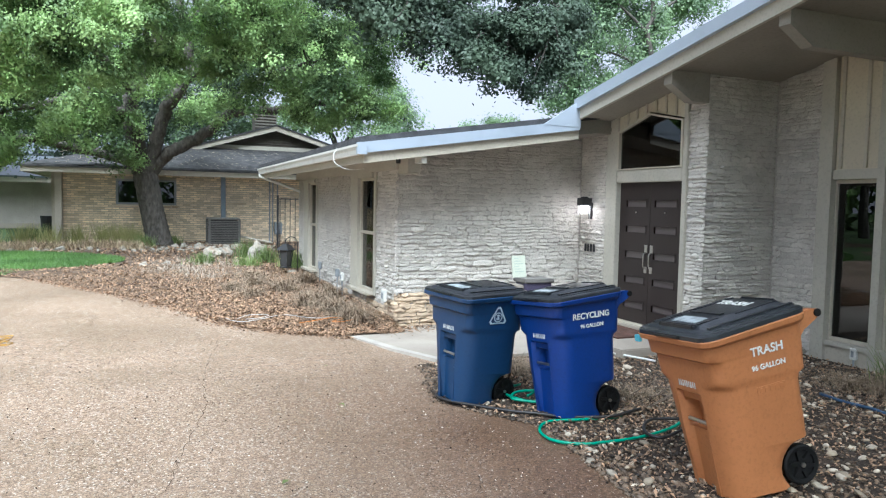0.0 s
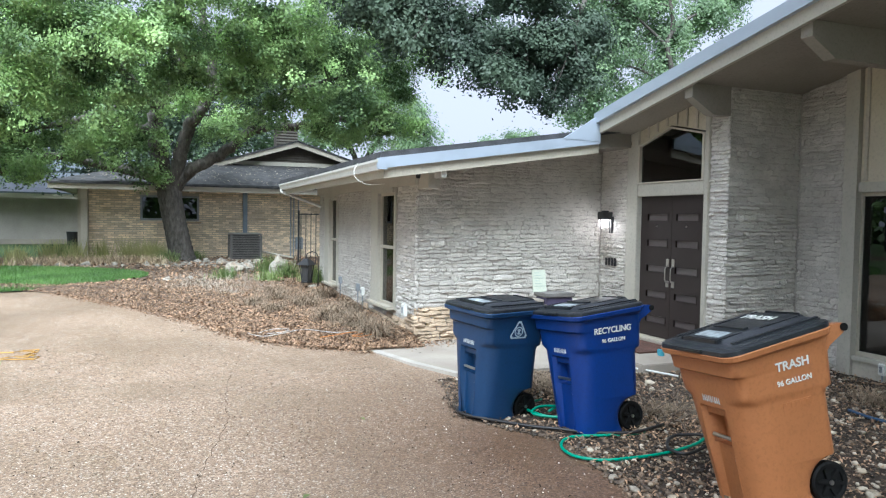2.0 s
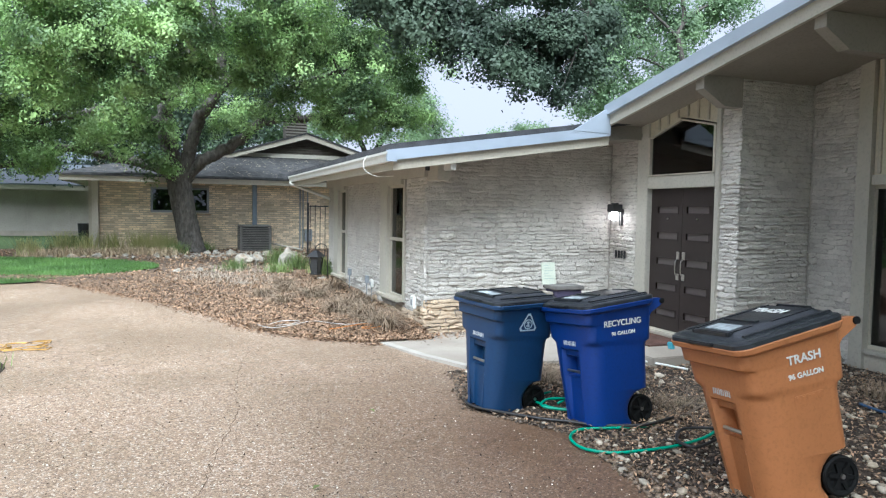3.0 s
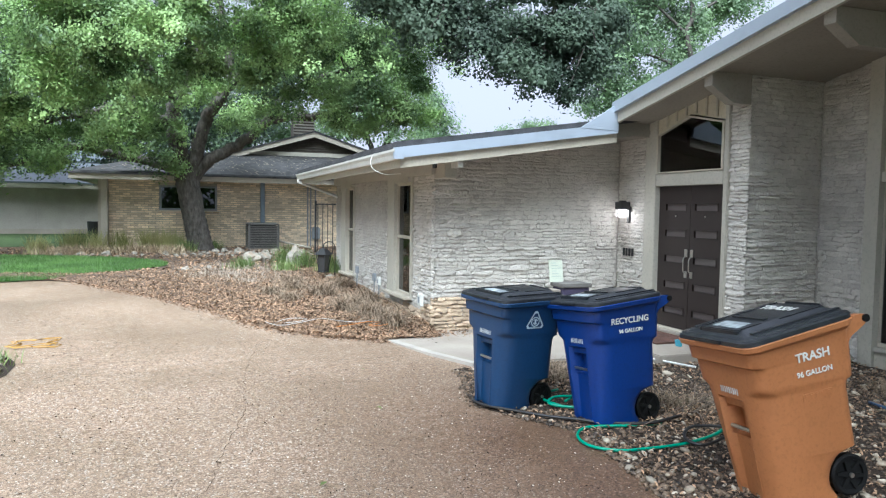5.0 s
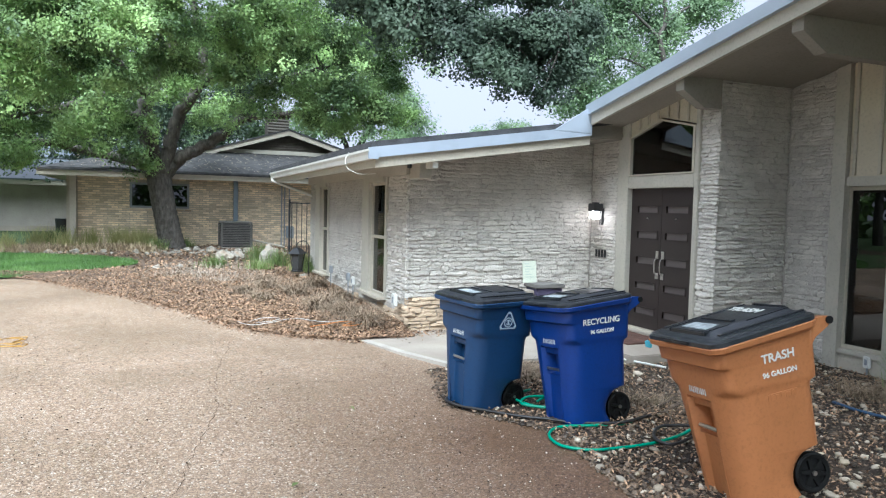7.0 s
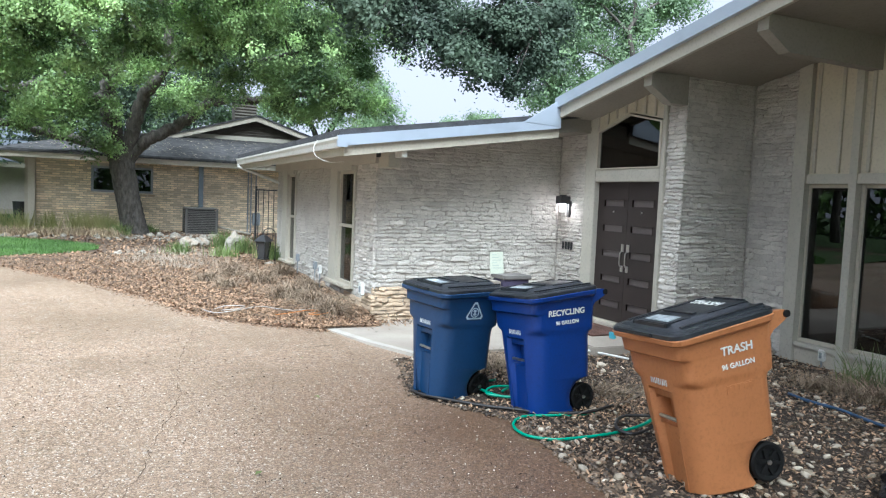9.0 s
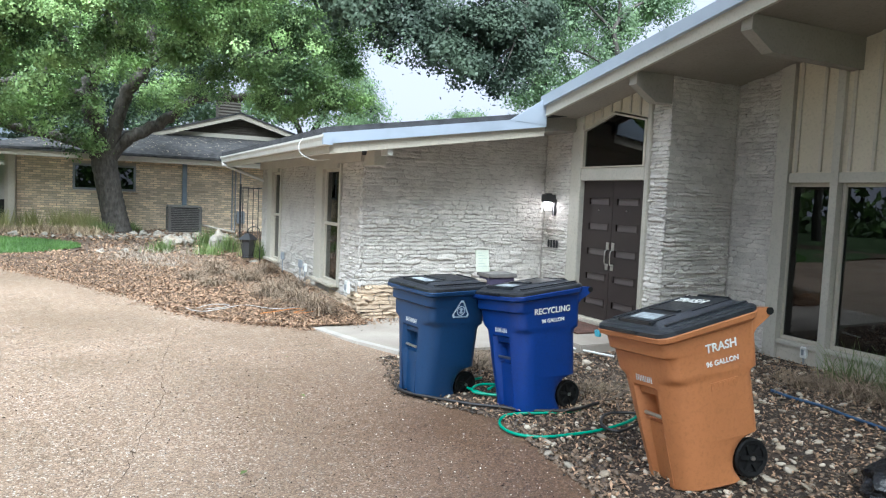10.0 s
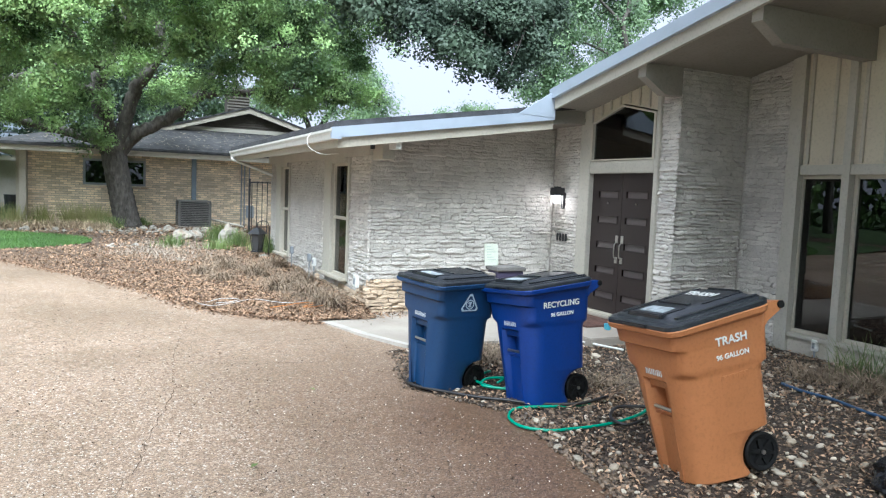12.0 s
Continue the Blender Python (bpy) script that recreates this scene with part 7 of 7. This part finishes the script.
# planted island in the drive
isl = grid_sheet("drive_island", -4.9, -1.72, 7.2, 10.0, lambda x, y: land(x, y) + 0.06 * np.clip(6 * (1 - ((x + 3.3) / 1.6) ** 2 - ((y - 8.6) / 1.4) ** 2), -1.2, 1), SOIL, 30, 30)
tagged(isl, "small planted island with dark soil", "planting bed", kind="structure")
n = 500
aa = rs.uniform(0, 2 * math.pi, n)
rr = 1 - np.abs(rs.normal(0, 0.09, n))
xy = np.stack([-3.3 + 1.5 * rr * np.cos(aa), 8.6 + 1.3 * rr * np.sin(aa)], 1)
tagged(pebbles("island_stones", xy, np.full(n, 0.06), rs.uniform(0.015, 0.06, n), 2, PEBBLE, 58), "mixed stones edging the small island", "gravel", kind="stuff")
for k, (x, y) in enumerate(((-2.0, 8.65), (-2.1, 9.0), (-2.05, 8.25), (-2.4, 8.6), (-2.6, 9.1), (-2.7, 8.1), (-3.4, 8.7))):
    tuft(x, y, 0.05, 260, 0.22, 0.9, BLADE, "low green clump on the island", 150 + k, 0.006)

# crack in the drive and a tarry joint
CRACK = mat("crack_shadow", (0.12, 0.085, 0.06), 0.95, 0.2, 9, 60, 0.0)
def crack_line(pts, w, label):
    bm = bmesh.new()
    r = random.Random(len(pts))
    ln = [np.array(p) + np.array([r.uniform(-0.02, 0.02), r.uniform(-0.02, 0.02)]) for p in smooth_line(pts, 9)]
    rows = []
    for i, p in enumerate(ln):
        d = ln[min(i + 1, len(ln) - 1)] - ln[max(i - 1, 0)]
        d = np.array([-d[1], d[0]]) / (np.linalg.norm(d) + 1e-9) * w * r.uniform(0.3, 1.2)
        z = float(land(*p)) + 0.0025
        rows.append((bm.verts.new((*(p - d), z)), bm.verts.new((*(p + d), z))))
    for a, b in zip(rows, rows[1:]):
        bm.faces.new((a[0], a[1], b[1], b[0]))
    return tagged(part("drive_crack", bm, CRACK), label, "crack", kind="structure")


crack_line([(0.95, 9.4), (0.73, 8.26), (0.59, 7.34), (0.54, 6.46), (0.4, 5.84), (0.26, 5.22), (0.17, 4.81), (0.0, 4.2)], 0.003, "thin weathered crack across the aggregate drive")
crack_line([(0.39, 7.52), (1.05, 7.29), (2.0, 7.06)], 0.0022, "hairline crack across the aggregate drive")
crack_line([(0.2, 6.62), (0.44, 6.55), (0.73, 6.5)], 0.0022, "hairline crack across the aggregate drive")
crack_line([(1.7, 8.17), (2.06, 8.14), (2.45, 8.17)], 0.006, "short dark crack in the drive")

# fallen twigs and larger pale stones by the carts
r_ = random.Random(17)
for k in range(16):
    a = r_.uniform(0, math.pi)
    x, y, ln = r_.uniform(3.95, 4.9), r_.uniform(4.5, 5.7), r_.uniform(0.15, 0.45)
    hose("twig", [(x - ln * math.cos(a), y - ln * math.sin(a), 0.04), (x - 0.3 * ln * math.cos(a + 0.5), y - 0.3 * ln * math.sin(a + 0.5), r_.uniform(0.08, 0.16)), (x + 0.5 * ln * math.cos(a - 0.4), y + 0.5 * ln * math.sin(a - 0.4), r_.uniform(0.06, 0.2)), (x + ln * math.cos(a), y + ln * math.sin(a), 0.05)], r_.uniform(0.003, 0.006), TWIG, "bare brown twig lying over the stones", "twig")
for k in range(60):
    x, y = r_.uniform(3.0, 6.4), r_.uniform(2.4, 5.0)
    ob = pebbles("river_rock", np.array([[0.0, 0.0]]), np.array([0.0]), np.array([r_.uniform(0.02, 0.036)]), 3, PALE_ROCK, 300 + k, None, (0.35, 0.6))
    ob.location = (x, y, 0.02)
    tagged(ob, "smooth pale river rock among smaller stones", "rock", group="river rocks")

# black bag at the bed's near end
bm = bmesh.new()
bmesh.ops.create_icosphere(bm, subdivisions=4, radius=1.0)
for v in bm.verts:
    q = v.co * 2.2
    k = 1 + 0.22 * noise.noise(q) + 0.12 * abs(noise.noise(q * 3.3))
    v.co = Vector((v.co.x * 0.34, v.co.y * 0.26, max(-0.55, v.co.z) * 0.17)) * k
bag = part("plastic_bag", bm, mat("black_bag_plastic", (0.012, 0.012, 0.013), 0.25, 0.2, 7, 30, 0.4))
bag.location = (4.80, 2.60, 0.09)
tagged(bag, "crumpled black plastic bag lying on the stones", "bag")

# ---- stone facing, piece by piece ----
stones_on(wall_a, (XA + WS, YB, 0), (0, 1, 0), (-1, 0, 0), 6.8, 0.02, lambda s: 2.36, [(WA[0][0] - YB - 0.06, WA[0][1] - YB + 0.4, 0.36, 2.34), (WA[1][0] - YB - 0.06, WA[1][1] - YB + 0.4, 0.36, 2.34)], tan_below=lambda s: 0.42 if s < 0.5 else 0.26, seed=11)
stones_on(wall_b, (XA, YB + WS, 0), (1, 0, 0), (0, -1, 0), XD - XA + 0.02, 0.02, lambda s: soffit_wing(XA + s) + 0.0, tan_below=lambda s: 0.52 if s < 1.6 else 0.0, near=0.8, seed=12)
stones_on(wall_e, (XD + WS, YP, 0), (0, 1, 0), (-1, 0, 0), YB - YP + 0.02, 0.12, lambda s: soffit_gable(YP + s) if s < 1.5 else min(soffit_wing(XD) + 0.12, soffit_gable(YP + s)), [(DY0 - YP, DY1 - YP + 0.04, 0, 4)], seed=13)
stones_on(wall_r, (XD + 0.02, YP + WS, 0), (1, 0, 0), (0, -1, 0), XR - XD + 0.02, 0.02, lambda s: 3.60, seed=14)
stones_on(wall_l, (XR + WS, 6.19, 0), (0, 1, 0), (-1, 0, 0), YP - 6.19, 0.02, lambda s: soffit_gable(6.15 + s), seed=15)

# bricks of the neighbouring house: the nearest stretch as pieces, the rest joined
BRICK_PIECE = mat("tan_brick_piece", (0.74, 0.61, 0.43), 0.85, 0.2, 1.2, 30.0, 0.3, rand=0.28, stain=(0.46, 0.28, 0.15), stain_scale=0.9, stain_amount=0.35)
BRICK_JOINED = mat("tan_brick_joined", (0.74, 0.61, 0.43), 0.85, 0.2, 1.2, 30.0, 0.3, rand=0.28, island=True, stain=(0.46, 0.28, 0.15), stain_scale=0.9, stain_amount=0.35)


def lay_bricks(wall, x0, x1, z0, z1, hole):
    """Running bond on the face at y = NY, leaving the window free; every brick a hair uneven."""
    r = random.Random(12)
    kinds = []
    for k in range(6):
        bm = boxes((-0.5, 0.5, -1.0, 0.6, -0.5, 0.5))
        for v in bm.verts:
            v.co += Vector((r.uniform(-0.02, 0.02), r.uniform(-0.25, 0.25), r.uniform(-0.05, 0.05)))
        me = bpy.data.meshes.new("brick")
        bm.to_mesh(me)
        bm.free()
        me.materials.append(BRICK_PIECE)
        kinds.append(me)
    spots = []
    row, z = 0, z0
    while z < z1:
        x = x0 - (0.1015 if row % 2 else 0.0)
        while x < x1:
            a, b = max(x, x0), min(x + 0.195, x1)
            spans = [(a, b)]
            if z + 0.06 > hole[2] and z < hole[3]:
                spans = [(a, min(b, hole[0] - 0.004)), (max(a, hole[1] + 0.004), b)]
            for p, q in spans:
                if q - p > 0.04:
                    spots.append(((p + q) / 2, z + 0.029, q - p))
            x += 0.203
        z += 0.0677
        row += 1
    spots.sort(key=lambda s: abs(s[0] - 1.6) + 1.2 * abs(s[1] - 1.5))
    verts, faces = [], []
    inv = wall.matrix_world.inverted()
    for i, (x, z, w) in enumerate(spots):
        m = Matrix.Translation((x - NX, r.uniform(-0.002, 0.002), z - 0.3)) @ Matrix.Diagonal((w - 0.004, 0.014, 0.054, 1))
        me = r.choice(kinds)
        if i < 300:
            ob = new("brick", me)
            ob.parent = wall
            ob.matrix_local = m
        else:
            k = len(verts)
            verts.extend(m @ v.co for v in me.vertices)
            faces.extend(tuple(k + j for j in p.vertices) for p in me.polygons)
    me = bpy.data.meshes.new("brickwork")
    me.from_pydata(verts, [], faces)
    me.materials.append(BRICK_JOINED)
    ob = new("brickwork", me)
    ob.parent = wall
    tagged(ob, kind="stuff")


lay_bricks(front_wall, NX + 0.3, 6.0, 0.35, 2.58, (-0.62, 1.09, 1.575, 2.45))
